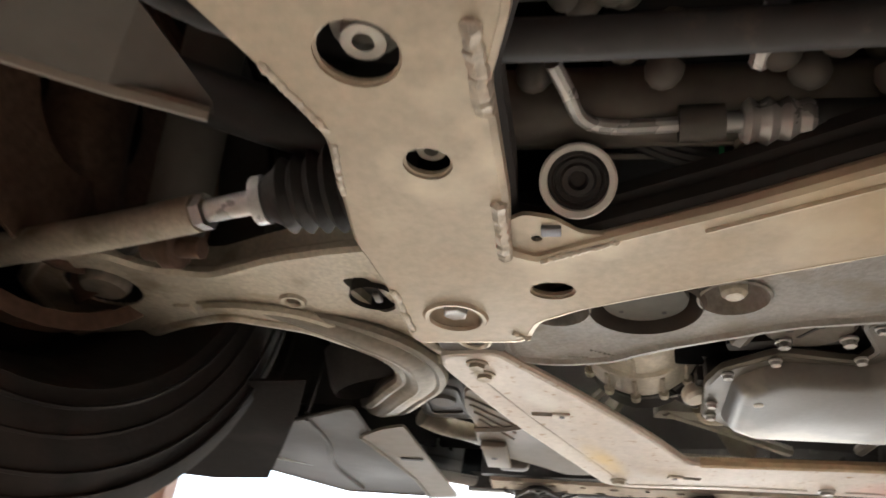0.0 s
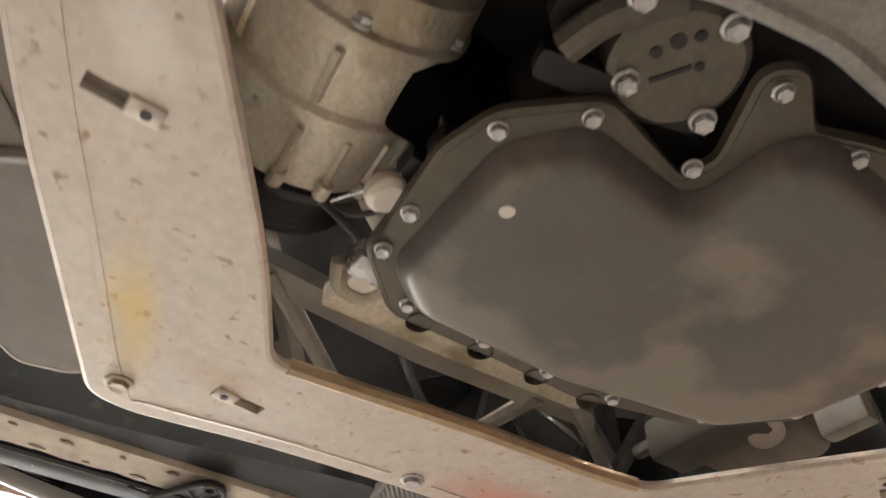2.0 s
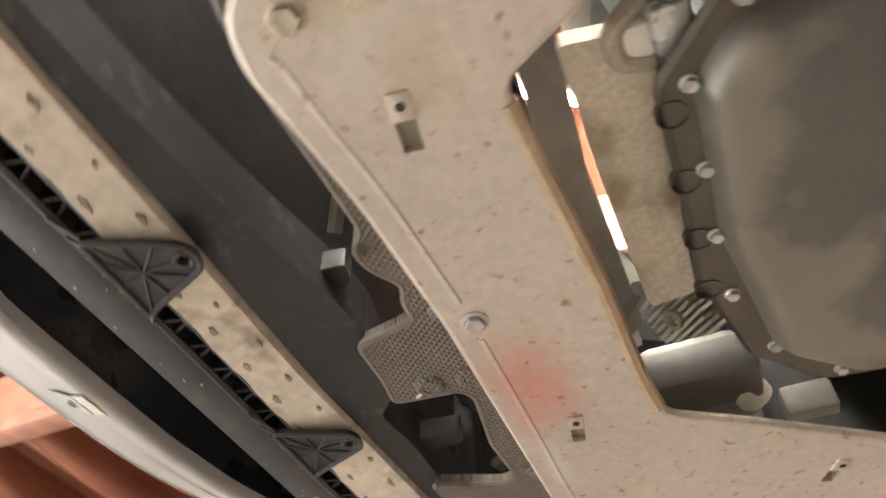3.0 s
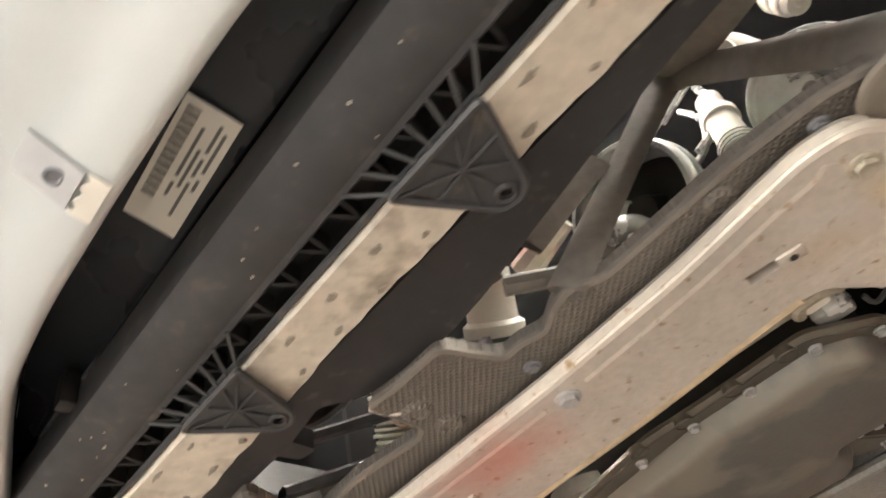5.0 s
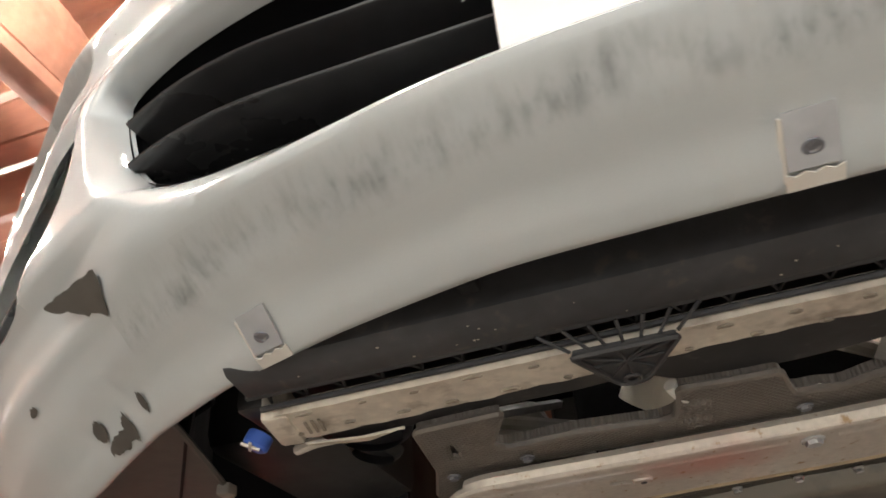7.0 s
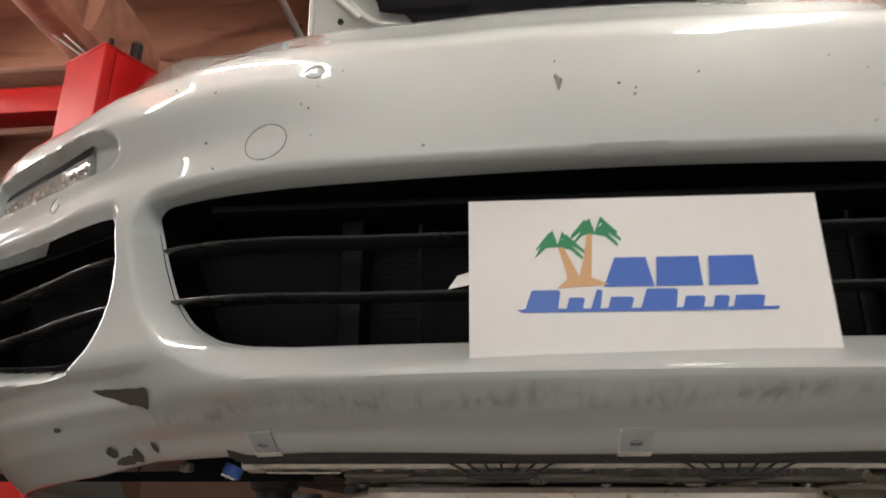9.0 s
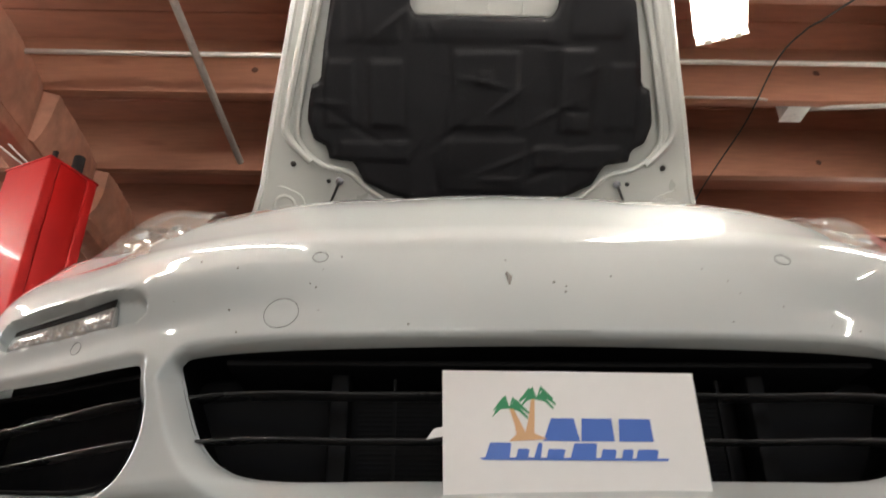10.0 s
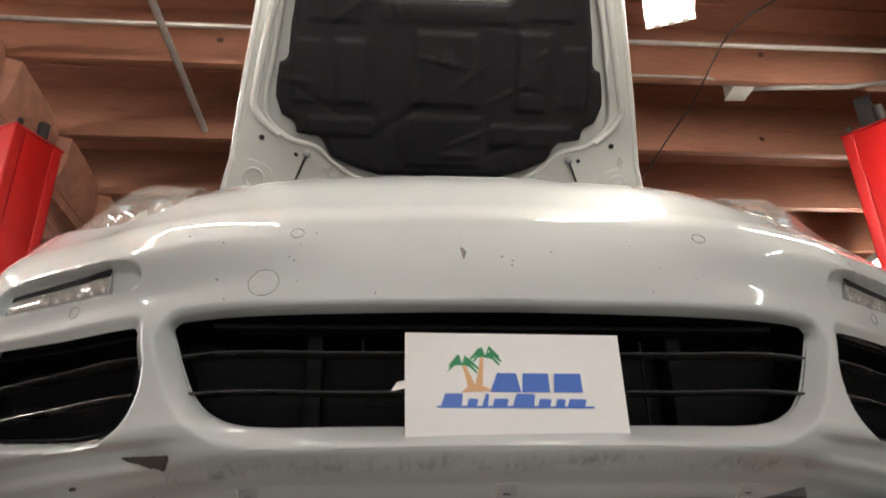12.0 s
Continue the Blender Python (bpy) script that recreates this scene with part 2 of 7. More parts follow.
# ---- building helpers ----
def finish(name, bm, mat, parent=None, label="", smooth=35):
    bmesh.ops.recalc_face_normals(bm, faces=bm.faces)
    me = bpy.data.meshes.new(name)
    bm.to_mesh(me)
    bm.free()
    me.materials.append(mat)
    if smooth:
        me.polygons.foreach_set("use_smooth", [True] * len(me.polygons))
        me.set_sharp_from_angle(angle=radians(smooth))
    ob = new(name, me)
    if parent:
        ob.parent = parent
    if label:
        tagged(ob, label)
    return ob


def part(name, bm, mat, parent, label="", smooth=35):
    return finish(name, bm, mat, parent, label, smooth)


def thing(name, label, category, group="", at=(0, 0, 0)):
    ob = new(name)
    ob.empty_display_size = 0.05
    ob.location = at
    return tagged(ob, label, category, group)


def solo(name, bm, mat, label, category, group="", kind="", smooth=35):
    return tagged(finish(name, bm, mat, None, label, smooth), label, category, group, kind)


def box(bm, lo, hi, bevel=0.0, m=None, segs=2):
    got = bmesh.ops.create_cube(bm, size=1)
    size = [max(1e-4, b - a) for a, b in zip(lo, hi)]
    mid = [(a + b) / 2 for a, b in zip(lo, hi)]
    mm = Matrix.Translation(mid) @ Matrix.Diagonal((*size, 1))
    bmesh.ops.transform(bm, matrix=mm, verts=got["verts"])
    if bevel:
        edges = list({e for v in got["verts"] for e in v.link_edges})
        out = bmesh.ops.bevel(bm, geom=edges, offset=bevel, segments=segs, affect="EDGES", profile=0.5)
        verts = list({v for f in out["faces"] for v in f.verts} | {v for v in got["verts"] if v.is_valid})
    else:
        verts = got["verts"]
    if m is not None:
        bmesh.ops.transform(bm, matrix=m, verts=verts)
    return bm


def boxed(lo, hi, bevel=0.0, m=None, segs=2):
    return box(bmesh.new(), lo, hi, bevel, m, segs)


def rounded(points, radius, n=5):
    """A closed outline with its corners rounded; radius: one, or one a corner."""
    out = []
    k = len(points)
    for i, p in enumerate(points):
        r = radius[i] if isinstance(radius, (list, tuple)) else radius
        p, a, b = Vector(p[:2]), Vector(points[i - 1][:2]), Vector(points[(i + 1) % k][:2])
        da, db = (a - p), (b - p)
        t = min(r, da.length * 0.45, db.length * 0.45)
        if t < 1e-5:
            out.append(tuple(p))
            continue
        s, e = p + da.normalized() * t, p + db.normalized() * t
        for j in range(n + 1):
            q = j / n
            out.append(tuple(s * (1 - q) ** 2 + p * 2 * q * (1 - q) + e * q * q))
    return out


def circle(cx, cy, r, n=20, ry=None, turn=0.0):
    ry = ry or r
    ca, sa = math.cos(turn), math.sin(turn)
    pts = [(r * math.cos(2 * math.pi * i / n), ry * math.sin(2 * math.pi * i / n)) for i in range(n)]
    return [(cx + ca * x - sa * y, cy + sa * x + ca * y) for x, y in pts]


def plate(outer, z0, z1, holes=(), bevel=0.0, m=None, bm=None):
    """An outline with holes, from z0 up to z1, with the rim of its lower face bevelled."""
    bm = bm or bmesh.new()
    edges, start = [], len(bm.verts)
    for loop in (outer, *holes):
        vs = [bm.verts.new((x, y, z0)) for x, y in loop]
        edges += [bm.edges.new((vs[i - 1], vs[i])) for i in range(len(vs))]
    got = bmesh.ops.triangle_fill(bm, edges=edges, use_beauty=True, use_dissolve=False)
    faces = [g for g in got["geom"] if isinstance(g, bmesh.types.BMFace)]
    up = bmesh.ops.extrude_face_region(bm, geom=faces)
    top = [g for g in up["geom"] if isinstance(g, bmesh.types.BMVert)]
    bmesh.ops.translate(bm, verts=top, vec=(0, 0, z1 - z0))
    if bevel:
        rim = [e for e in bm.edges if all(abs(v.co.z - z0) < 1e-6 for v in e.verts) and len(e.link_faces) == 2
               and any(abs(f.normal.z) < 0.5 or abs(f.calc_center_median().z - z0) > 1e-5 for f in e.link_faces)]
        bmesh.ops.bevel(bm, geom=rim, offset=bevel, segments=2, affect="EDGES", profile=0.5, clamp_overlap=True)
    if m is not None:
        bm.verts.ensure_lookup_table()
        bmesh.ops.transform(bm, matrix=m, verts=bm.verts[start:])
    return bm


def spline(points, per=6, closed=False):
    """Points of a smooth line through the given ones."""
    p = [Vector(q) for q in points]
    k = len(p)
    out = []
    for i in range(k if closed else k - 1):
        a, b = (p[i - 1] if closed or i else p[i]), p[i]
        c = p[(i + 1) % k]
        d = p[(i + 2) % k] if closed or i + 2 < k else c
        for j in range(per):
            t = j / per
            out.append(0.5 * ((2 * b) + (c - a) * t + (2 * a - 5 * b + 4 * c - d) * t * t + (3 * b - a - 3 * c + d) * t ** 3))
    if not closed:
        out.append(p[-1])
    return out


def tube(points, radius, segs=10, closed=False, bm=None, caps=True):
    """A round tube along points; radius: one number, or one a point."""
    bm = bm or bmesh.new()
    pts = [Vector(q) for q in points]
    k = len(pts)
    rings, last = [], None
    for i, p in enumerate(pts):
        a = pts[i - 1] if closed or i else pts[0]
        b = pts[(i + 1) % k] if closed or i + 1 < k else pts[-1]
        d = (b - a).normalized()
        if last is None:
            last = d.orthogonal().normalized()
        u = (last - d * last.dot(d)).normalized()
        v = d.cross(u)
        last = u
        r = radius[i] if isinstance(radius, (list, tuple)) else radius
        rings.append([bm.verts.new(p + (u * math.cos(2 * math.pi * j / segs) + v * math.sin(2 * math.pi * j / segs)) * r) for j in range(segs)])
    for i in range(k if closed else k - 1):
        for j in range(segs):
            bm.faces.new((rings[i][j], rings[i][(j + 1) % segs], rings[(i + 1) % k][(j + 1) % segs], rings[(i + 1) % k][j]))
    if caps and not closed:
        bm.faces.new(rings[0][::-1])
        bm.faces.new(rings[-1])
    return bm


def lathe(profile, base, axis, segs=32, bm=None):
    """A body turned round an axis: profile rows of (along, radius)."""
    bm = bm or bmesh.new()
    d = Vector(axis).normalized()
    u = d.orthogonal().normalized()
    v = d.cross(u)
    rings = []
    for along, r in profile:
        c = Vector(base) + d * along
        if r < 1e-5:
            rings.append([bm.verts.new(c)])
        else:
            rings.append([bm.verts.new(c + (u * math.cos(2 * math.pi * j / segs) + v * math.sin(2 * math.pi * j / segs)) * r) for j in range(segs)])
    for a, b in zip(rings, rings[1:]):
        for j in range(segs):
            i2 = (j + 1) % segs
            if len(a) == 1 and len(b) == 1:
                continue
            if len(a) == 1:
                bm.faces.new((a[0], b[i2], b[j]))
            elif len(b) == 1:
                bm.faces.new((a[j], a[i2], b[0]))
            else:
                bm.faces.new((a[j], a[i2], b[i2], b[j]))
    return bm


def hex_bolt(name, place, axis, parent, mat, r=0.008, h=0.006, washer=1.45):
    """A flanged hexagon bolt head; axis points out of the surface."""
    bm = lathe([(0, r * washer), (h * 0.25, r * washer), (h * 0.4, r * 1.05)], place, axis, 20)
    lathe([(h * 0.3, r), (h * 0.95, r), (h, r * 0.86), (h * 0.9, r * 0.6), (h * 0.9, 0)], place, axis, 6, bm)
    return part(name, bm, mat, parent, smooth=30)


def sheet(rows, bm=None):
    """A surface over rows of points."""
    bm = bm or bmesh.new()
    vs = [[bm.verts.new(p) for p in row] for row in rows]
    for a, b in zip(vs, vs[1:]):
        for j in range(len(a) - 1):
            bm.faces.new((a[j], a[j + 1], b[j + 1], b[j]))
    return bm


def thicken(bm, t):
    bmesh.ops.recalc_face_normals(bm, faces=bm.faces)
    bmesh.ops.solidify(bm, geom=list(bm.faces), thickness=t)
    return bm


def mirrored(pts):
    """A half outline at x > 0, from the front middle round to the rear middle, closed by its mirror image."""
    return list(pts) + [(-x, y) for x, y in reversed(pts) if x > 1e-6]

# ---- the garage ----
floor_bm = boxed((-4.5, -5.2, -0.2), (5.5, 8.0, 0.0))
solo("floor", floor_bm, CONCRETE, "worn grey concrete garage floor", "floor", kind="structure")
ground = boxed((-40, -60, -0.3), (40, -5.2, -0.05))
solo("ground", ground, CONCRETE, "sunlit pale concrete yard added out of view in front of the garage", "ground", kind="structure")


def wall(name, lo, hi, label):
    return solo(name, boxed(lo, hi), PLASTER, label, "wall", kind="structure")


wall("wall_back", (-4.7, 8.0, -0.2), (5.7, 8.2, 4.5), "reddish brown painted wall behind the lift")
wall("wall_right", (5.5, -5.4, -0.2), (5.7, 8.0, 4.5), "reddish brown painted side wall of the garage")
# side wall with a high strip window
bm = boxed((-4.7, -5.4, -0.2), (-4.5, 8.0, 2.75))
box(bm, (-4.7, -5.4, 2.75), (-4.5, 1.3, 3.75))
box(bm, (-4.7, 3.5, 2.75), (-4.5, 8.0, 3.75))
box(bm, (-4.7, -5.4, 3.75), (-4.5, 8.0, 4.5))
solo("wall_left", bm, PLASTER, "reddish brown side wall with a high window opening", "wall", kind="structure")
win = thing("window_1", "bright high strip window in a white frame", "window")
tagged(win, kind="structure")
for a, b in (((-4.66, 1.3, 2.75), (-4.54, 1.36, 3.75)), ((-4.66, 3.44, 2.75), (-4.54, 3.5, 3.75)), ((-4.66, 2.37, 2.75), (-4.54, 2.43, 3.75))):
    part("window_frame", boxed(a, b, 0.004), WHITE_METAL, win)
for a, b in (((-4.66, 1.36, 2.75), (-4.54, 3.44, 2.81)), ((-4.66, 1.36, 3.69), (-4.54, 3.44, 3.75))):
    part("window_sill", boxed(a, b, 0.004), WHITE_METAL, win)
# front wall with an unseen wide door opening, added to let daylight in
bm = boxed((-4.7, -5.4, -0.2), (-2.2, -5.2, 4.5))
box(bm, (4.0, -5.4, -0.2), (5.5, -5.2, 4.5))
box(bm, (-2.2, -5.4, 4.05), (4.0, -5.2, 4.5))
solo("wall_front", bm, PLASTER, "reddish brown front wall with an added wide opening for daylight", "wall", kind="structure")

# roof: deck boards, joists and the long beam
bm = bmesh.new()
for i in range(66):
    y0 = -5.2 + i * 0.2
    box(bm, (-4.7, y0 + 0.003, 4.165), (5.7, y0 + 0.197, 4.20), 0.004, segs=1)
box(bm, (-4.7, -5.4, 4.2), (5.7, 8.2, 4.3))
solo("ceiling", bm, DECK, "dark stained timber roof boards", "ceiling", kind="structure")
JOIST_Z = 3.86
joist_bm = boxed((-4.5, -0.022, 0), (5.5, 0.022, 0.305), 0.004)
first = None
for i in range(-10, 11):
    at = pose(0, 1.785 + 0.6 * i, JOIST_Z)
    if first is None:
        first = solo("joist", joist_bm, WOOD, "reddish brown stained timber roof joist", "joist", "roof joists")
        first.matrix_basis = at
    else:
        copy_thing(first, at)

beam = thing("roof_beam", "rough salmon painted timber beam under the joists", "beam")
rng = random.Random(4)
part("beam_body", boxed((-1.95, -5.2, 3.545), (-1.822, 8.0, 3.858), 0.014), BEAM_WOOD, beam)
for i in range(-10, 11):
    # a rough wedge-shaped packing piece that swells out behind each joist
    y = 1.785 + 0.6 * i
    rows = []
    for j in range(21):
        a = j / 20
        yy = y - 0.018 + a * 0.60
        b = 0.058 * min(1, a / 0.05) ** 0.5 * (1 - a) ** 0.7 * (1 + 0.9 * a)
        w = [b * f + rng.uniform(-0.0035, 0.0035) * (0 < j < 20) for f in (0.15, 0.55, 0.9, 1.0)]
        rows.append([(-1.835, yy, 3.60), (-1.822 + w[0], yy, 3.605), (-1.820 + w[1], yy, 3.65), (-1.820 + w[2], yy, 3.73), (-1.820 + w[3], yy, 3.857), (-1.84, yy, 3.8575)])
    part("packing", sheet(rows), BEAM_WOOD, beam)
knots = [(0.27, 1.762, 3.97), (-.92, 1.762, 3.99), (-1.13, 2.362, 4.0), (-.75, 2.362, 3.93), (1.62, 1.762, 4.02), (1.9, 2.362, 3.95), (-1.3, 1.162, 4.02), (1.3, 1.162, 4.0)]
KNOT = material("dark_wood_knot", (0.09, 0.035, 0.02), rough=0.8, var=0.3, bump=0.0)
for x, y, z in knots:
    part("knot", lathe([(0, 0.016), (0.0012, 0.012), (0.0012, 0)], (x, y + 0.0005, z), (0, -1, 0), 9), KNOT, beam)


def conduit(name, pts, r, mat, label, cat="conduit"):
    return solo(name, tube(pts, r, 8), mat, label, cat)


conduit("conduit", [(-4.4, 1.50, 3.845), (-1.0, 1.51, 3.845), (1.2, 1.51, 3.845), (5.4, 1.49, 3.845)], 0.011, CONDUIT, "thin galvanised conduit fixed under the joists")
conduit("conduit", [(-1.12, -1.0, 3.845), (-1.10, 1.2, 3.84), (-1.07, 2.26, 3.84)], 0.017, CONDUIT, "grey steel conduit running under the joists")
conduit("conduit", [(0.6, 1.752, 3.862), (1.30, 1.752, 3.862), (1.48, 1.80, 3.872)], 0.006, CONDUIT, "thin cable along the face of a joist", "cable")
conduit("cable", spline([(1.46, 1.16, 3.86), (1.367, 1.258, 3.84), (1.316, 1.319, 3.835), (1.275, 1.475, 3.83), (1.300, 1.879, 3.825), (1.29, 2.317, 3.83), (1.27, 2.9, 3.80), (1.25, 4.4, 3.80), (1.25, 6.0, 3.84)]), 0.004, CABLE, "thin black cable hanging from the ceiling", "cable")
conduit("cable", spline([(1.575, 1.86, 3.890), (1.66, 1.80, 3.852), (1.80, 1.775, 3.842), (2.0, 1.765, 3.848), (2.25, 1.755, 3.875), (2.7, 1.745, 3.89), (4, 1.742, 3.9)]), 0.011, CONDUIT, "grey sheathed cable sagging along a joist", "cable")
for dx in (0.0, 0.05):
    conduit("cable", spline([(-2.12 + dx, 1.74, 3.852), (-2.02 + dx, 1.73, 3.68), (-1.93 + dx, 1.71, 3.56), (-1.82 + dx * .4, 1.86, 3.50)]), 0.004, WHITE_METAL, "white cable hanging beside the lift column", "cable")
jb = thing("junction_box", "pale grey steel junction box on a joist", "junction box")
part("box_body", boxed((1.480, 1.806, 3.866), (1.575, 1.915, 3.95), 0.004), WHITE_METAL, jb)
part("cover", boxed((1.476, 1.802, 3.861), (1.579, 1.919, 3.866), 0.002), WHITE_METAL, jb)
part("screw", lathe([(0, 0.005), (0.002, 0.004), (0.002, 0)], (1.527, 1.86, 3.861), (0, 0, -1), 8), BOLT, jb)


def batten(at):
    """A narrow strip lamp with a single bare tube, long side along its own y; hangs from the joists."""
    f = thing("fluorescent_batten", "lit narrow white batten with one bare fluorescent tube", "ceiling light", "battens")
    L = 1.24
    part("spine", boxed((-.021, -L / 2, .008), (.021, L / 2, .060), .004), WHITE_METAL, f)
    part("tube", tube([(0, -L / 2 + .03, -.020), (0, L / 2 - .03, -.020)], .013, 12), BATTEN_GLOW, f, "glowing white tube")
    for e in (-1, 1):
        part("socket", boxed((-.012, e * (L / 2 - .016) - .012, -.036), (.012, e * (L / 2 - .016) + .012, .010), .003), WHITE_METAL, f)
        part("hanger", tube([(0, e * .4, .060), (0, e * .4, .566)], .004, 6), CONDUIT, f)
    f.matrix_basis = at
    return f


def light_fixture(at):
    """A strip lamp with three bare tubes in a white pan, long side along its own y; hangs from the joists."""
    f = thing("fluorescent_light", "lit white strip lamp with three bare fluorescent tubes", "ceiling light", "strip lamps")
    L = 1.24
    rows = [[(x, y, z) for y in (-L / 2, L / 2)] for x, z in ((-.090, .012), (-.084, .014), (-.050, .070), (.050, .070), (.084, .014), (.090, .012))]
    part("reflector_pan", thicken(sheet(rows), 0.0015), WHITE_METAL, f)
    for e in (-1, 1):
        end = [(-.088, -.03), (.088, -.03), (.086, .016), (.050, .073), (-.050, .073), (-.086, .016)]
        part("end_plate", thicken(sheet([[(end[k][0], e * L / 2, end[k][1]) for k in (0, 5, 4)], [(end[k][0], e * L / 2, end[k][1]) for k in (1, 2, 3)]]), 0.002), WHITE_METAL, f)
    for x in (-.048, 0.0, .048):
        part("tube", tube([(x, -L / 2 + .03, -.022), (x, L / 2 - .03, -.022)], .017, 12), TUBE_GLOW, f, "glowing white tube")
        for e in (-1, 1):
            part("socket", boxed((x - .012, e * (L / 2 - .016) - .012, -.040), (x + .012, e * (L / 2 - .016) + .012, .066), .003), WHITE_METAL, f)
    for e in (-.4, .4):
        part("hanger", tube([(0, e, .070), (0, e, .566)], .004, 6), CONDUIT, f)
    f.matrix_basis = at
    return f


fixture = light_fixture(pose(0.635, 0.525, 3.60, 0, 0, -22))
copy_thing(fixture, pose(1.86, 0.985, 3.60, 0, 0, -55))
single = batten(pose(-1.95, 0.0, 3.60, 0, 0, -57))
for row in ((-.95, .25, 3.60, 0, 0, 33), (2.3, -0.7, 3.60, 0, 0, 25), (-0.2, -3.4, 3.60, 0, 0, 80), (-2.9, 1.2, 3.6, 0, 0, 0), (3.0, 3.2, 3.6, 0, 0, 0)):
    copy_thing(single, pose(*row))


def lift_column(x, y, turn, top, pads):
    """A steel lift column with its carriage, upper cover, rubber stop and swing arms that reach under the car."""
    c = thing("lift_column", "bright red painted steel two-post lift column", "car lift", "lift columns")
    w, d = 0.24, 0.26
    out = [(-w / 2, -d / 2), (w / 2, -d / 2), (w / 2, d / 2), (0.07, d / 2), (0.07, d / 2 - 0.03), (w / 2 - 0.02, d / 2 - 0.03), (w / 2 - 0.02, -d / 2 + 0.02),
           (-w / 2 + 0.02, -d / 2 + 0.02), (-w / 2 + 0.02, d / 2 - 0.03), (-0.07, d / 2 - 0.03), (-0.07, d / 2), (-w / 2, d / 2)]
    at = pose(x, y, 0, 0, 0, turn)
    part("post", plate(rounded(out, 0.008, 3), 0, top), RED, c)
    part("upper_cover", boxed((-0.0695, d / 2 - 0.028, 2.15), (0.0695, d / 2 - 0.002, top), 0.002), RED, c)
    part("base_plate", boxed((-0.25, -0.22, 0), (0.25, 0.25, 0.02), 0.004), RED, c)
    part("top_plate", boxed((-w / 2 - 0.004, -d / 2 - 0.004, top), (w / 2 + 0.004, d / 2 + 0.004, top + 0.010), 0.002), RED, c)
    part("rubber_stop", tube([(-0.045, d / 2 - 0.055, top + 0.01), (-0.045, d / 2 - 0.055, top + 0.115)], 0.024, 16), CABLE, c)
    part("cable_pulley", tube([(0.085, d / 2 - 0.03, top + 0.01), (0.085, d / 2 - 0.03, top + 0.055)], 0.012, 12), DARK_IRON, c)
    part("guide_plate", boxed((0.0, -0.10, top + 0.01), (0.075, -0.085, top + 0.30), 0.003), CABLE, c)
    part("carriage", boxed((-0.065, d / 2 - 0.02, 1.3), (0.065, d / 2 + 0.09, 1.95), 0.008), RED, c)
    for px, py in pads:
        a = Vector((0.0, d / 2 + 0.05, 1.60))
        b = at.inverted() @ Vector((px, py, 1.66))
        part("swing_arm", tube([a, a.lerp(b, 0.5), b], [0.055, 0.05, 0.045], 8), RED, c)
        part("lift_pad", lathe([(0, 0.05), (0.15, 0.05), (0.16, 0.065), (0.20, 0.065), (0.20, 0)], b, (0, 0, 1), 20), RUBBER, c)
    c.matrix_basis = at
    return c


lift_column(-1.74, 1.887, -116, 3.48, ((-1.11, 2.99), (-.80, 1.55)))
lift_column(2.10, 1.78, 129, 3.57, ((1.21, 2.97), (.90, 1.55)))
cross = solo("lift_cable_cover", boxed((-3.2, 1.86, 3.28), (-1.86, 1.98, 3.40), 0.008), RED, "red painted steel rail beside the lift column", "rail")

# ---- the car: front bumper, grilles, lamps, bonnet ----
UP_X = [0, .1, .2, .3, .337, .40, .45, .48, .53, .58, .641, .72, .80, .86, .91, .945, .965, .968]
UP_Y = [0, 0, .003, .009, .015, .030, .05, .064, .086, .113, .158, .210, .263, .314, .375, .465, .66, 1.0]
LOW_X = [0, .1, .18, .25, .333, .40, .48, .55, .655, .75, .82, .88, .93, .955, .96]
LOW_Y = [0, .001, .008, .027, .052, .075, .116, .155, .22, .30, .38, .48, .62, .8, 1.0]


def eased(xs, ys, grid):
    y = np.interp(grid, xs, ys)
    for _ in range(3):
        y = np.convolve(np.pad(y, 8, mode="reflect", reflect_type="odd"), np.ones(17) / 17, "valid")
    return y - y[0]


_px = np.linspace(0, 0.966, 400)
_up, _low = eased(UP_X, UP_Y, _px), eased(LOW_X, LOW_Y, _px)
_arc = np.concatenate([[0], np.cumsum(np.hypot(np.diff(_px), np.diff(_up)))])


def offs(x, z=2.0):
    """How far the bumper's face lies behind its middle at x, at a height z."""
    w = np.clip((z - 1.82) / 0.06, 0, 1)
    w = w * w * (3 - 2 * w)
    return np.interp(np.abs(x), _px, _up) * w + np.interp(np.abs(x), _px, _low) * (1 - w)


def arc_of(x):
    return np.sign(x) * np.interp(np.abs(x), _px, _arc)


PROFILE = [(.104, 1.802), (.100, 1.787), (.084, 1.791), (.06, 1.803), (.03, 1.815), (.010, 1.8265), (-.004, 1.836), (-.0085, 1.8435), (-.0065, 1.852), (-.001, 1.868),
           (.002, 1.90), (.002, 1.95), (.001, 2.0), (.002, 2.03), (.012, 2.077), (.0245, 2.117), (.0455, 2.168), (.0555, 2.190), (.067, 2.2065), (.085, 2.227), (.111, 2.252), (.2, 2.336), (.275, 2.395), (.33, 2.432), (.42, 2.475), (.52, 2.51)]


def inside_depth(px, pz, outline):
    """Signed distance to a closed outline, positive inside."""
    o = np.array(outline)
    a, b = o, np.roll(o, -1, 0)
    best = np.full(px.shape, 1e9)
    odd = np.zeros(px.shape, bool)
    for (ax, az), (bx, bz) in zip(a, b):
        ex, ez = bx - ax, bz - az
        t = np.clip(((px - ax) * ex + (pz - az) * ez) / (ex * ex + ez * ez + 1e-12), 0, 1)
        best = np.minimum(best, np.hypot(px - ax - t * ex, pz - az - t * ez))
        hit = ((az > pz) != (bz > pz)) & (px < (bx - ax) * (pz - az) / (bz - az + 1e-12) + ax)
        odd ^= hit
    return np.where(odd, best, -best)


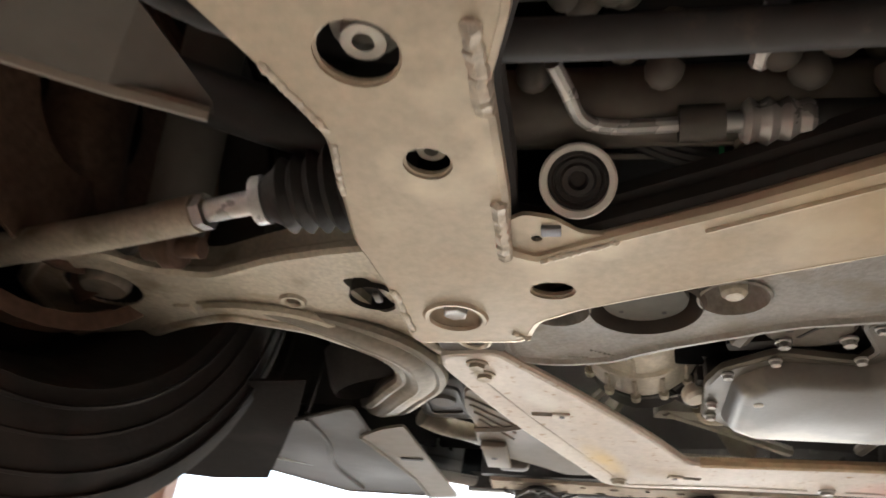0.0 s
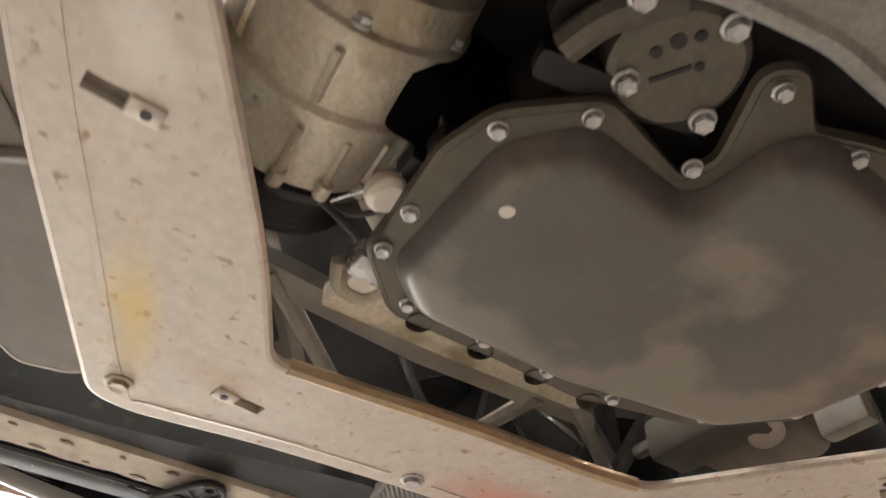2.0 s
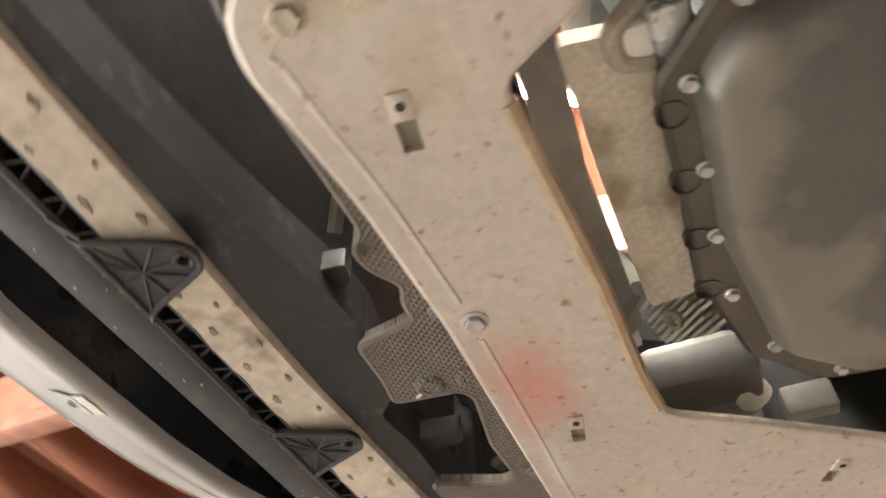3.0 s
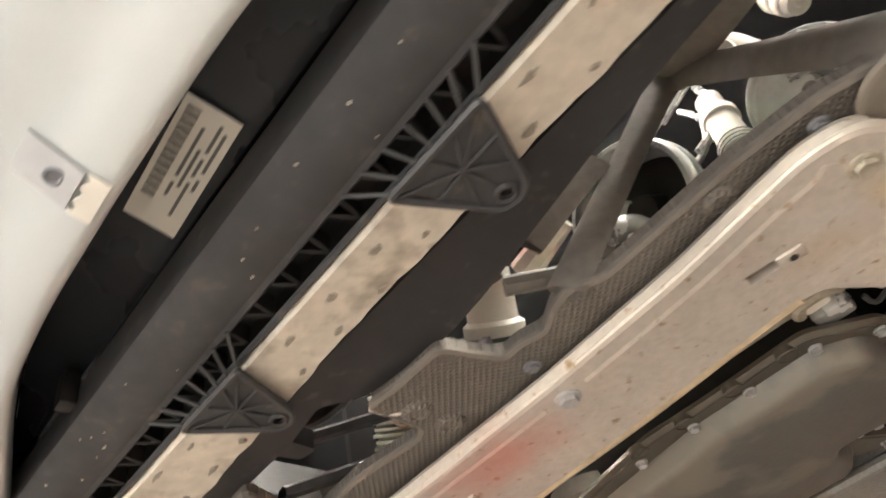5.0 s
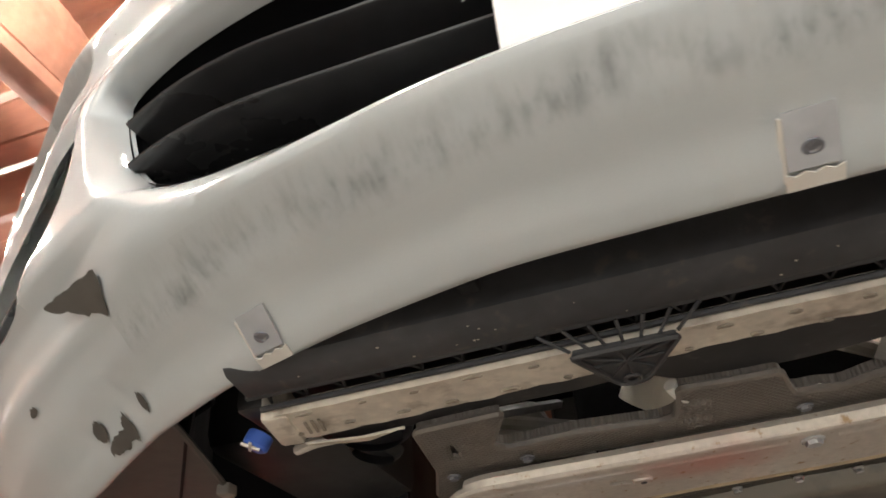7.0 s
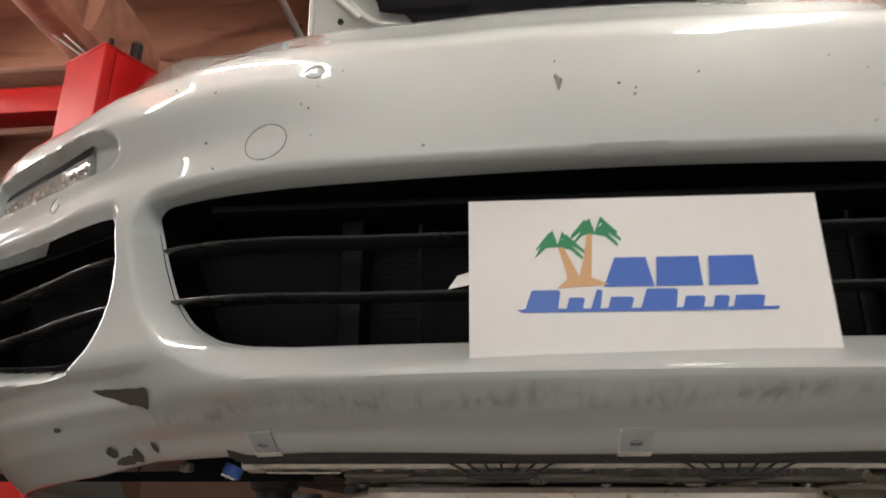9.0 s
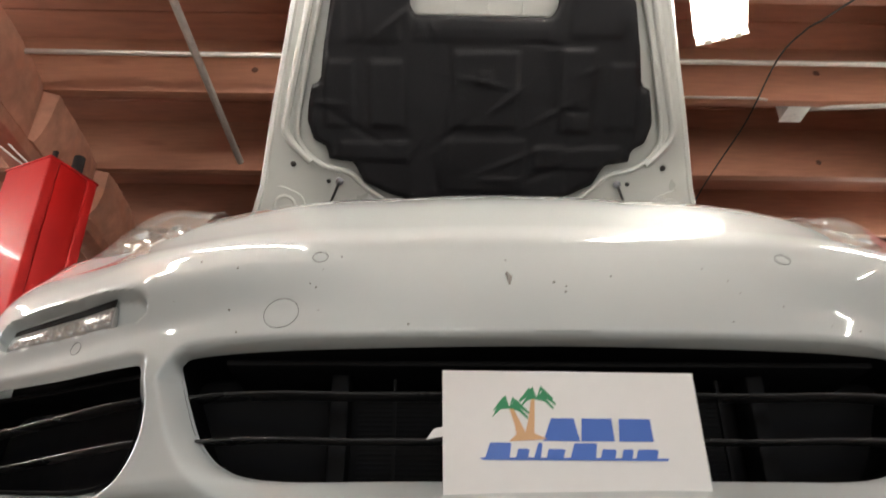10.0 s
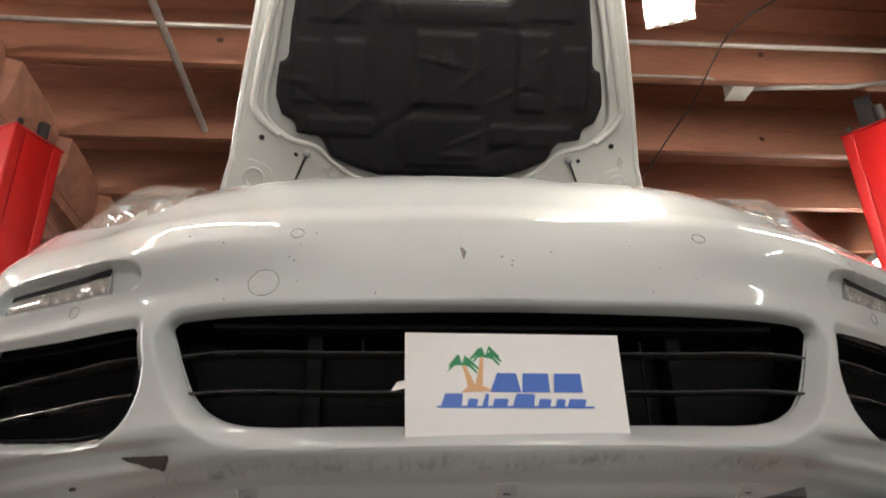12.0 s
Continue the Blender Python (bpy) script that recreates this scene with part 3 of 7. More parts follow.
GRILLE_HALF = [(0, 1.873), (.30, 1.874), (.343, 1.877), (.374, 1.884), (.403, 1.901), (.427, 1.930), (.444, 1.967), (.457, 2.001), (.467, 2.026), (.455, 2.033), (.30, 2.030), (0, 2.033)]
SIDE_HALF = [(.516, 2.028), (.519, 1.995), (.517, 1.944), (.522, 1.921), (.535, 1.897), (.560, 1.885), (.60, 1.883), (.685, 1.894), (.77, 1.906), (.84, 1.925), (.86, 1.97), (.845, 2.03), (.808, 2.05), (.661, 2.036), (.58, 2.030)]
LAMP_HALF = [(.524, 2.105), (.528, 2.124), (.5423, 2.1365), (.599, 2.1493), (.69, 2.1564), (.748, 2.156), (.80, 2.151), (.815, 2.135), (.80, 2.112), (.783, 2.1076), (.674, 2.1012), (.569, 2.0935), (.535, 2.0940)]


def arc_outline(half, sign=1, whole=False):
    pts = [(float(arc_of(x)), z) for x, z in half]
    if whole:
        pts = pts + [(-x, z) for x, z in reversed(pts) if x > 1e-6]
    elif sign < 0:
        pts = [(-x, z) for x, z in pts]
    return rounded(pts, 0.012, 4)


OPENINGS = [arc_outline(GRILLE_HALF, whole=True), arc_outline(SIDE_HALF), arc_outline(SIDE_HALF, -1)]
LAMPS = [arc_outline(LAMP_HALF), arc_outline(LAMP_HALF, -1)]
SENSORS = [(-.2965, 2.1584, .0096), (.3026, 2.161, .0096), (-.3365, 2.0706, .0215), (-.639, 2.077, .0095), (.639, 2.077, .0095)]


def soft_step(v):
    v = np.clip(v, 0, 1)
    return v * v * (3 - 2 * v)


# the shoulder over the lamps stands out and rises towards the corners
CROWN_X = [.2, .35, .45, .55, .65, .75, .85, .96]
CROWN_OUT = [0, .019, .033, .040, .041, .037, .027, .015]
CROWN_UP = [0, 0, .001, .0035, .008, .014, .022, .0295]
_crown_out, _crown_up = eased(CROWN_X, CROWN_OUT, _px), eased(CROWN_X, CROWN_UP, _px)


def face_point(s, y, z):
    """A point of the bumper's skin from its arc, its profile's y and its height."""
    x = np.sign(s) * np.interp(np.abs(s), _arc, _px)
    drop = 0.027 * soft_step((np.abs(x) - 0.05) / 0.5) * (1 - 0.8 * soft_step((np.abs(x) - 0.60) / 0.3)) * soft_step((z - 2.03) / 0.3)
    low = np.interp(np.abs(x), [0, .1, .3, .5, .6, .95], [0, 0, -.006, -.004, .008, .03]) * soft_step((1.85 - z) / 0.05)
    out = np.interp(np.abs(x), _px, _crown_out) * soft_step((z - 2.068) / 0.090)
    up = np.interp(np.abs(x), _px, _crown_up) * soft_step((z - 2.10) / 0.14)
    return x, offs(x, z) + y - out, z - drop - low + up


SHUT_X, SHUT_Y = [.528, .538, .556, .600, .68, .744, .79, .838, .87], [.40, .268, .236, .250, .316, .378, .422, .468, .62]


def bumper_skin():
    prof = np.array([tuple(p) for p in spline([(a, b, 0) for a, b in PROFILE], 10)])[:, :2]
    run = np.concatenate([[0], np.cumsum(np.hypot(*np.diff(prof, axis=0).T))])
    v = np.linspace(0, run[-1], int(run[-1] / 0.0036))
    py, pz = np.interp(v, run, prof[:, 0]), np.interp(v, run, prof[:, 1])
    s = np.linspace(-_arc[-1], _arc[-1], int(2 * _arc[-1] / 0.0042))
    S, Y = np.meshgrid(s, py)
    Z = np.meshgrid(s, pz)[1]
    deep = np.zeros_like(S)
    cut = np.full(S.shape, -1.0)
    for k, out in enumerate(OPENINGS):
        for _ in range(2):
            d = inside_depth(S, Z, out)
            near = (d > 0) & (d < 0.0058)
            if not near.any():
                break
            h = 1e-4
            gx = (inside_depth(S[near] + h, Z[near], out) - d[near]) / h
            gz = (inside_depth(S[near], Z[near] + h, out) - d[near]) / h
            S[near] -= gx * d[near]
            Z[near] -= gz * d[near]
        d = inside_depth(S, Z, out)
        d[np.abs(d) < 4e-4] = 0
        cut = np.maximum(cut, d)
        top = soft_step((Z - (1.998 if k == 0 else 1.965)) / (0.034 if k == 0 else 0.055))
        width = (0.033 if k == 0 else 0.024) * (1 - top) + (0.010 if k == 0 else 0.014) * top
        q = np.clip(1 + d / width, 0, 1)
        arch = 1 - np.sqrt(np.clip(1 - q * q, 0, 1))
        slant = np.sqrt(q * q + 0.0009) - 0.03 * (1 - q) - 0.0004 * q
        if k:
            deep += 0.048 * (np.sqrt(q * q + 0.004) - 0.0632 * (1 - q)) * ((d <= 1e-6) & (q > 0)) * (1 - 0.7 * top) + 0.048 * (d > 1e-6)
        else:
            deep += 0.034 * (arch * top + slant * (1 - top)) * ((d <= 1e-6) & (q > 0)) + 0.034 * (d > 1e-6)
    for out in LAMPS:
        d = inside_depth(S, Z, out)
        deep += 0.028 * soft_step((d + 0.003) / 0.009)
    # a shallow crease that leaves the grille's lower corner and runs outwards
    ax = np.abs(S)
    deep += 0.017 * soft_step((1.866 - Z) / 0.007) * soft_step((Z - 1.830) / 0.016) * soft_step((ax - 0.405) / 0.11)
    for sx, sz, r in SENSORS:
        q = np.hypot(S - float(arc_of(sx)), Z - sz)
        deep += 0.0009 * np.exp(-((q - r) / 0.0016) ** 2)
    X, YY, ZZ = face_point(S, Y + deep, Z)
    bm = bmesh.new()
    # the skin ends at the shut line of the headlights
    ax = np.abs(X)
    shut = np.where((ax > SHUT_X[0]) & (ax < SHUT_X[-1]), np.interp(ax, SHUT_X, SHUT_Y), 9.0)
    keep = (cut <= 1e-5) & ~((YY > shut) & (ZZ > 2.22)) & ~((YY > 0.42) & (ax <= SHUT_X[0]) & (ZZ > 2.3))
    vs = {}
    for i in range(S.shape[0]):
        for j in range(S.shape[1]):
            if keep[i, j]:
                vs[i, j] = bm.verts.new((X[i, j], YY[i, j], ZZ[i, j]))
    for i in range(S.shape[0] - 1):
        for j in range(S.shape[1] - 1):
            q = [vs.get(k) for k in ((i, j), (i, j + 1), (i + 1, j + 1), (i + 1, j))]
            if sum(x is not None for x in q) >= 3:
                try:
                    bm.faces.new([x for x in q if x is not None])
                except ValueError:
                    pass
    return bm


car = thing("front_bumper", "silver painted plastic front bumper, scraped along its lower lip", "bumper")
part("bumper_skin", bumper_skin(), SILVER, car, smooth=50)


def skin_at(x, z, y=0.0):
    """A point of the bumper's face at x and height z, y metres behind it."""
    prof = [(a, b) for a, b in PROFILE if b > 1.865]
    py = float(np.interp(z, [b for _, b in prof], [a for a, _ in prof]))
    X, Y, Z = face_point(float(arc_of(x)), py + y, z)
    return Vector((float(X), float(Y), float(Z)))


def tunnel(outline, y0, y1, grow=0.003):
    """The dark inner wall behind an opening."""
    c = np.array(outline)
    n = len(c)
    rows = []
    for y in (y0, (y0 + y1) / 2, y1):
        row = []
        for i in range(n + 1):
            p = c[i % n]
            t = c[(i + 1) % n] - c[i - 1 if i else n - 1] if i < n else c[1] - c[n - 1]
            nrm = np.array([t[1], -t[0]]) / (np.hypot(*t) + 1e-9)
            q = p + nrm * grow
            x = np.sign(q[0]) * np.interp(abs(q[0]), _arc, _px)
            row.append((float(x), float(offs(x, q[1])) + y, float(q[1])))
        rows.append(row)
    return sheet(rows)


def seal(outline, y, grow):
    """A thin dark gasket that follows an opening's edge."""
    pts = []
    n = len(outline)
    for i in range(n):
        p = Vector(outline[i])
        t = Vector(outline[(i + 1) % n]) - Vector(outline[i - 1])
        q = p + Vector((t.y, -t.x)).normalized() * grow
        x = float(np.sign(q.x) * np.interp(abs(q.x), _arc, _px))
        pts.append(tuple(skin_at(x, q.y, y)))
    return tube(pts, .0030, 8, closed=True)


for k in (1, 2):
    part("intake_seal", seal(OPENINGS[k], .047, 0.003), DUCT, car)
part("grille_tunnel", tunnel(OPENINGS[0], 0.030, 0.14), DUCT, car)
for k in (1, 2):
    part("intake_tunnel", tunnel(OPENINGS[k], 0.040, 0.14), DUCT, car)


def slat(x0, x1, z, depth, back, rise=0.0):
    """A thin louvre that follows the bumper's curve, with a rounded front edge."""
    rows = []
    for i in range(41):
        x = x0 + (x1 - x0) * i / 40
        y = float((.034 ** 8 + (float(offs(x)) + back) ** 8) ** .125)
        zz = z + rise * max(0, abs(x) - .25) / .2
        t = 0.0019
        rows.append([(x, y + depth, zz + 0.008 + t), (x, y + 0.003, zz + t), (x, y + .0008, zz + t * .6), (x, y, zz), (x, y + .0008, zz - t * .6), (x, y + 0.003, zz - t), (x, y + depth, zz + 0.008 - t), (x, y + depth, zz + 0.008 + t)])
    return sheet(rows)


SLAT = material("satin_black_slat", (0.055, 0.055, 0.057), metal=0.2, rough=0.30, var=0.2, bump=0.0)
for z in (1.9195, 1.9735):
    w = 0.428 if z < 1.95 else 0.446
    part("slat", slat(-w, w, z, 0.055, 0.021, 0.006), SLAT, car, "thin dark grey grille slat")
    for s in (-1, 1):
        part("slat", slat(s * 0.518, s * 0.86, z + 0.016, 0.05, 0.030), SLAT, car, "thin dark grey grille slat")
for x in (-.20, .22):
    part("grille_rib", boxed((x - 0.002, 0.125, 1.865), (x + 0.002, 0.13, 2.02)), DUCT, car)

# round covers set in the skin: sensors and the towing-eye cap
RING = material("shut_line_shadow_gap", (0.10, 0.10, 0.095), rough=0.6, var=0.1, bump=0.0)
for sx, sz, r in SENSORS:
    ring = []
    for i in range(41):
        a = 2 * math.pi * i / 40
        ring.append(skin_at(sx + r * math.cos(a), sz + r * math.sin(a), -0.0001))
    part("shut_line", tube(ring, 0.0005, 5, caps=False), RING, car)

def lip_at(x, y):
    """The underside of the lip at x, y metres behind the middle line of the face."""
    ys, zs = [a for a, b in PROFILE[1:7]][::-1], [b for a, b in PROFILE[1:7]][::-1]
    z = float(np.interp(y, ys, zs))
    X, Y, Z = face_point(float(arc_of(x)), y, z)
    return Vector((float(X), float(Y), float(Z)))


# jacking tabs in the lower lip
TAB = material("grey_bare_tab", (0.44, 0.445, 0.45), rough=0.45, var=0.1)
for sx in (-.349, -.006, .35):
    h = .0128
    under = lambda dx, y, d=.0014: lip_at(sx + dx, y) + Vector((0, -.0005, -d))
    tab = part("lip_tab", thicken(sheet([[under(-h, .056, .0003), under(h, .056, .0003)], [under(-h, .059, .0012), under(h, .059, .0012)], [under(-h, .070, .0014), under(h, .070, .0014)], [under(-h, .084, .0022), under(h, .084, .0022)]]), 0.0010), TAB, car, "grey scraped mounting tab")
    part("tab_flank", thicken(sheet([[under(-h - .0022, .058, .0006), under(-h, .058, .0022)], [under(-h - .0030, .092, .0006), under(-h, .092, .0026)]]), 0.001), LABEL, tab)
    part("ragged_end", thicken(sheet([[under(-h * 1.1 + k * h * .37, .085 + .0025 * (k % 2), .0026) for k in range(7)], [under(-h * 1.1 + k * h * .37, .0965, .0024) for k in range(7)]]), 0.001), LABEL, tab, "pale broken plastic end")
    part("screw_hole", lathe([(0, 0.0055), (0.0008, 0.0053), (0.0010, 0.0036), (0.0003, 0.0030), (0.0003, 0)], under(0, .0735, .0032), (0, -0.2, -1), 16), BOLT_DARK, tab)


def scrape(cx, cy, w, h, seed, mat, name, lift=0.0012):
    """A ragged patch that follows the lip's underside."""
    r = random.Random(seed)
    cols = 14
    rows = [[], [], []]
    for i in range(cols + 1):
        t = i / cols
        x = cx + (t - 0.5) * w
        half = h * 0.5 * math.sin(math.pi * min(max(t, 0.03), 0.97)) ** 0.5 * r.uniform(0.75, 1.05)
        mid = cy + r.uniform(-0.08, 0.08) * h
        for k, yy in enumerate((mid - half, mid, mid + half)):
            p = lip_at(x, min(max(yy, -0.006), 0.098))
            rows[k].append(p + Vector((0, -0.0004, -lift)))
    return part(name, sheet(rows), mat, car)


def crest_chip():
    """A long, pointed bare patch on the rounded front edge of the lip."""
    r = random.Random(5)
    pz, py = [1.827, 1.838, 1.848, 1.857], [.008, -.005, -.008, -.004]
    rows = [[], [], []]
    for i in range(17):
        t = i / 16
        x = -.514 + .068 * t
        top = 1.8485 - .003 * t + r.uniform(-.0004, .0004)
        low = top - .0155 * min(1, t * 1.25) ** .8 * (1 if t < .86 else (1 - t) / .14 * .8 + .2) - r.uniform(0, .0016)
        for k, z in enumerate((low, (low + top) / 2, top)):
            X, Y, Z = face_point(float(arc_of(x)), float(np.interp(z, pz, py)), z)
            rows[k].append((float(X), float(Y) - .0010, float(Z) - .0006))
    return sheet(rows)


part("paint_chip", crest_chip(), BARE_PLASTIC, car)
scrape(-.532, .080, .040, .018, 2, BARE_PLASTIC, "paint_chip")
scrape(-.548, .060, .016, .022, 6, BARE_PLASTIC, "paint_chip", .0014)
scrape(-.516, .076, .012, .030, 7, BARE_PLASTIC, "paint_chip", .0016)
scrape(-.486, .067, .008, .020, 3, BARE_PLASTIC, "paint_chip")
scrape(-.605, .010, .014, .006, 5, BARE_PLASTIC, "paint_chip")


def smear_film(name, colour, cover):
    """A thin streaky smear through which the paint shows; u runs along it, v across."""
    m = material(name, colour, rough=0.6, var=0.25, grain=0.3, scale=200, bump=0.0)
    n, l = m.node_tree.nodes, m.node_tree.links
    co = n.new("ShaderNodeTexCoord")

    def noise(sx, sy, lo, hi):
        mp = n.new("ShaderNodeMapping")
        mp.inputs["Scale"].default_value = (sx, sy, 1)
        l.new(co.outputs["UV"], mp.inputs["Vector"])
        t = n.new("ShaderNodeTexNoise")
        t.inputs["Scale"].default_value, t.inputs["Detail"].default_value = 1.0, 5
        l.new(mp.outputs["Vector"], t.inputs["Vector"])
        r = n.new("ShaderNodeMapRange")
        r.interpolation_type = "SMOOTHSTEP"
        r.inputs["From Min"].default_value, r.inputs["From Max"].default_value = lo, hi
        l.new(t.outputs["Fac"], r.inputs["Value"])
        return r.outputs["Result"]

    def maths(op, x, y):
        q = n.new("ShaderNodeMath")
        q.operation = op
        for sock, v in zip(q.inputs, (x, y)):
            if hasattr(v, "links"):
                l.new(v, sock)
            else:
                sock.default_value = v
        return q.outputs["Value"]

    sep = n.new("ShaderNodeSeparateXYZ")
    l.new(co.outputs["UV"], sep.inputs["Vector"])
    wob = maths("MULTIPLY", noise(9, 0.5, 0.2, 0.8), 0.35)
    off = maths("ADD", maths("SUBTRACT", sep.outputs["Y"], 0.62), wob)
    off = maths("MULTIPLY", off, 3.2)
    bell = maths("POWER", 2.718, maths("MULTIPLY", maths("MULTIPLY", off, off), -1.0))
    streak = maths("ADD", maths("MULTIPLY", noise(120, 2.2, 0.38, 0.72), 0.75), maths("MULTIPLY", noise(260, 6, 0.5, 0.75), 0.45))
    patch = maths("ADD", 0.25, noise(14, 1.0, 0.35, 0.68))
    l.new(maths("MULTIPLY", maths("MULTIPLY", bell, maths("ADD", 0.22, streak)), maths("MULTIPLY", patch, cover)), n["Principled BSDF"].inputs["Alpha"])
    return m


def lip_band(x0, x1, y0, y1, nx, ny):
    bm = bmesh.new()
    uvl = bm.loops.layers.uv.new("UVMap")
    vs = [[bm.verts.new(lip_at(x0 + (x1 - x0) * i / nx, y0 + (y1 - y0) * j / ny) + Vector((0, -0.0004, -0.0009))) for j in range(ny + 1)] for i in range(nx + 1)]
    for i in range(nx):
        for j in range(ny):
            f = bm.faces.new((vs[i][j], vs[i + 1][j], vs[i + 1][j + 1], vs[i][j + 1]))
            for loop, (a, b) in zip(f.loops, ((i, j), (i + 1, j), (i + 1, j + 1), (i, j + 1))):
                loop[uvl].uv = (a / nx, b / ny)
    return bm


SCUFF = smear_film("grey_scuff_film", (0.13, 0.122, 0.108), 0.36)
part("scuff_smear", lip_band(-.46, .47, -.004, .038, 130, 12), SCUFF, car, "soft band of grey scuffing")
r5 = random.Random(11)
CHIP = material("stone_chip", (0.20, 0.19, 0.17), rough=0.7, var=0.2, bump=0.0)
for i in range(26):
    x, z = r5.uniform(-.5, .6), r5.uniform(2.04, 2.17)
    c = skin_at(x, z, -0.0005)
    rr = r5.uniform(.0008, .0021)
    part("stone_chip", lathe([(0, rr), (0.0006, rr * 0.5), (0.0006, 0)], c, (0, -1, 0.3), 7), CHIP, car)
smear = [skin_at(-.060, 2.128, -.0006), skin_at(-.057, 2.120, -.0008), skin_at(-.058, 2.108, -.0006)]
part("bug_mark", tube(smear, [.002, .0035, .001], 6), CHIP, car)


REFLECT = material("grey_lamp_housing", (0.46, 0.45, 0.43), metal=0.2, rough=0.45, var=0.25, blotch=25, bump=0.0)
COVER = material("milky_lamp_cover", (0.62, 0.60, 0.57), rough=0.12, var=0.1, grain=0.05, blotch=14, bump=0.0, coat=1.0)
COVER.node_tree.nodes["Principled BSDF"].inputs["Alpha"].default_value = 0.30
CLEAR_COVER = material("hazy_headlight_cover", (0.62, 0.60, 0.57), rough=0.10, var=0.1, grain=0.05, blotch=14, bump=0.0, coat=1.0)
CLEAR_COVER.node_tree.nodes["Principled BSDF"].inputs["Alpha"].default_value = 0.24


def day_lamp(sign):
    """A strip lamp low in its recess: lens with an upright inner end, ribbed bed, diodes, a black strip for the shadow
    above.
    """
    lamp = thing("daytime_lamp", "slim clear daytime running lamp in a bumper recess", "car lamp", "bumper lamps")
    front, bed, gap = [], [], []
    for i in range(19):
        t = i / 18
        x = sign * (.583 + .207 * t)
        zt, zb = 2.129 + .006 * t, 2.0960 + .0140 * t
        a, b = skin_at(x, zt, 0.017), skin_at(x, zb, 0.006)
        front.append((a, a.lerp(b, 0.12) + Vector((0, -0.003, 0)), a.lerp(b, 0.88) + Vector((0, -0.003, 0)), b))
        bed.append((skin_at(x, zt, .0255), skin_at(x, zb, .0235)))
        gap.append((skin_at(x, zt + .0005, .0165), skin_at(x, zt + .014 - .005 * t, .0195)))
    part("lens", thicken(sheet([[f[k] for f in front] for k in range(4)]), 0.002), COVER, lamp, "clear plastic lens")
    part("reflector", sheet([[q[0] for q in bed], [q[0].lerp(q[1], 0.5) + Vector((0, .0015, 0)) for q in bed], [q[1] for q in bed]]), REFLECT, lamp, "pale lamp reflector")
    part("lens_end", thicken(sheet([[front[0][0], front[0][0].lerp(front[0][3], .5), front[0][3]], [bed[0][0], bed[0][0].lerp(bed[0][1], .5), bed[0][1]]]), .002), REFLECT, lamp)
    # black strip that draws the recess's shadow over the lens
    part("shadow_strip", thicken(sheet([[g[0] for g in gap], [g[1] for g in gap]]), .0012), DUCT, lamp)
    for i in range(1, 18, 2):
        c = front[i][1].lerp(front[i][2], .62) + Vector((0, .0085, 0))
        part("diode", lathe([(0, 0.0048), (0.003, 0.004), (0.005, 0)], c, (0, -1, 0), 10), CHROME, lamp)
    for i in range(18):
        c, e = bed[i][0] + Vector((0, -.002, -.002)), bed[i][0].lerp(bed[i][1], .45) + Vector((0, -.002, 0))
        part("bed_rib", tube([c, e], .0011, 5), CHROME if i % 4 == 0 else REFLECT, lamp)
    return lamp


day_lamp(-1), day_lamp(1)


# the front edge of the headlight, from its inner to its outer end
EDGE_V = [0, .06, .21, .46, .67, 1]
EDGE_Y = [.272, .240, .256, .322, .384, .472]
EDGE_Z = [2.325, 2.290, 2.280, 2.302, 2.328, 2.348]


def headlight(sign):
    """A long flat lens that swells behind the bumper's upper edge."""
    h = thing("headlight", "large clear headlight with a chrome projector", "headlight", "headlights")
    rows = []
    for i in range(-2, 13):
        u = max(0, i / 12)
        fore = -min(0, i) / 2
        row = []
        for j in range(25):
            v = j / 24
            y = float(np.interp(v, EDGE_V, EDGE_Y)) + .16 * u
            z = float(np.interp(v, EDGE_V, EDGE_Z)) + .165 * max(0, math.sin(math.pi * (.2 + .8 * v))) ** .7 * math.sin(u * math.pi / 2)
            row.append((sign * (.535 + .31 * v), y - .006 * fore, z - .060 * fore))
        rows.append(row)
    seam = []
    prof = [q for q in PROFILE if q[1] > 2.1]
    fine = np.linspace(prof[0][1], prof[-1][1], 160)
    run = np.interp(fine, [q[1] for q in prof], [q[0] for q in prof])
    for x, y in zip(SHUT_X[1:-1], SHUT_Y[1:-1]):
        X, Y, Z = face_point(float(arc_of(x)) + 0 * fine, run, fine)
        k = int(np.argmin(np.abs(Y - y)))
        seam.append((sign * x, y + .001, float(Z[k]) - .001))
    part("lamp_seam", tube(spline(seam[1:], 4), .0016, 6), BLACK, h)
    part("lens", thicken(sheet(rows), 0.003), CLEAR_COVER, h, "clear domed lens")
    part("housing", sheet([[(p[0], p[1] + .035, p[2] - .035) for p in row] for row in rows]), REFLECT, h)
    for cx, cy, cz, r in ((.690, .440, 2.385, .042), (.605, .375, 2.375, .026)):
        c = Vector((sign * cx, cy, cz))
        part("projector", lathe([(0.05, r), (0.01, r), (0, r * .9), (0.008, r * .7), (0.002, r * .4), (0, 0)], c, (0, 1, -.35), 28), CHROME, h, "round chrome projector")
    return h


headlight(-1), headlight(1)

# front wings behind the headlights
for s in (-1, 1):
    rows = []
    for i in range(13):
        t = i / 12
        y = .66 + 1.14 * t
        rows.append([(s * .62, y, 2.40 + .10 * t), (s * .74, y, 2.44 + .10 * t), (s * .86, y, 2.40 + .09 * t), (s * .93, y, 2.31 + .06 * t), (s * .955, y, 2.2), (s * .95, y, 2.08 + .10 * math.sin(math.pi * min(1, t * 1.2)))])
    wing = solo("front_wing", thicken(sheet(rows), 0.003), SILVER, "silver painted steel front wing", "wing panel", "front wings")

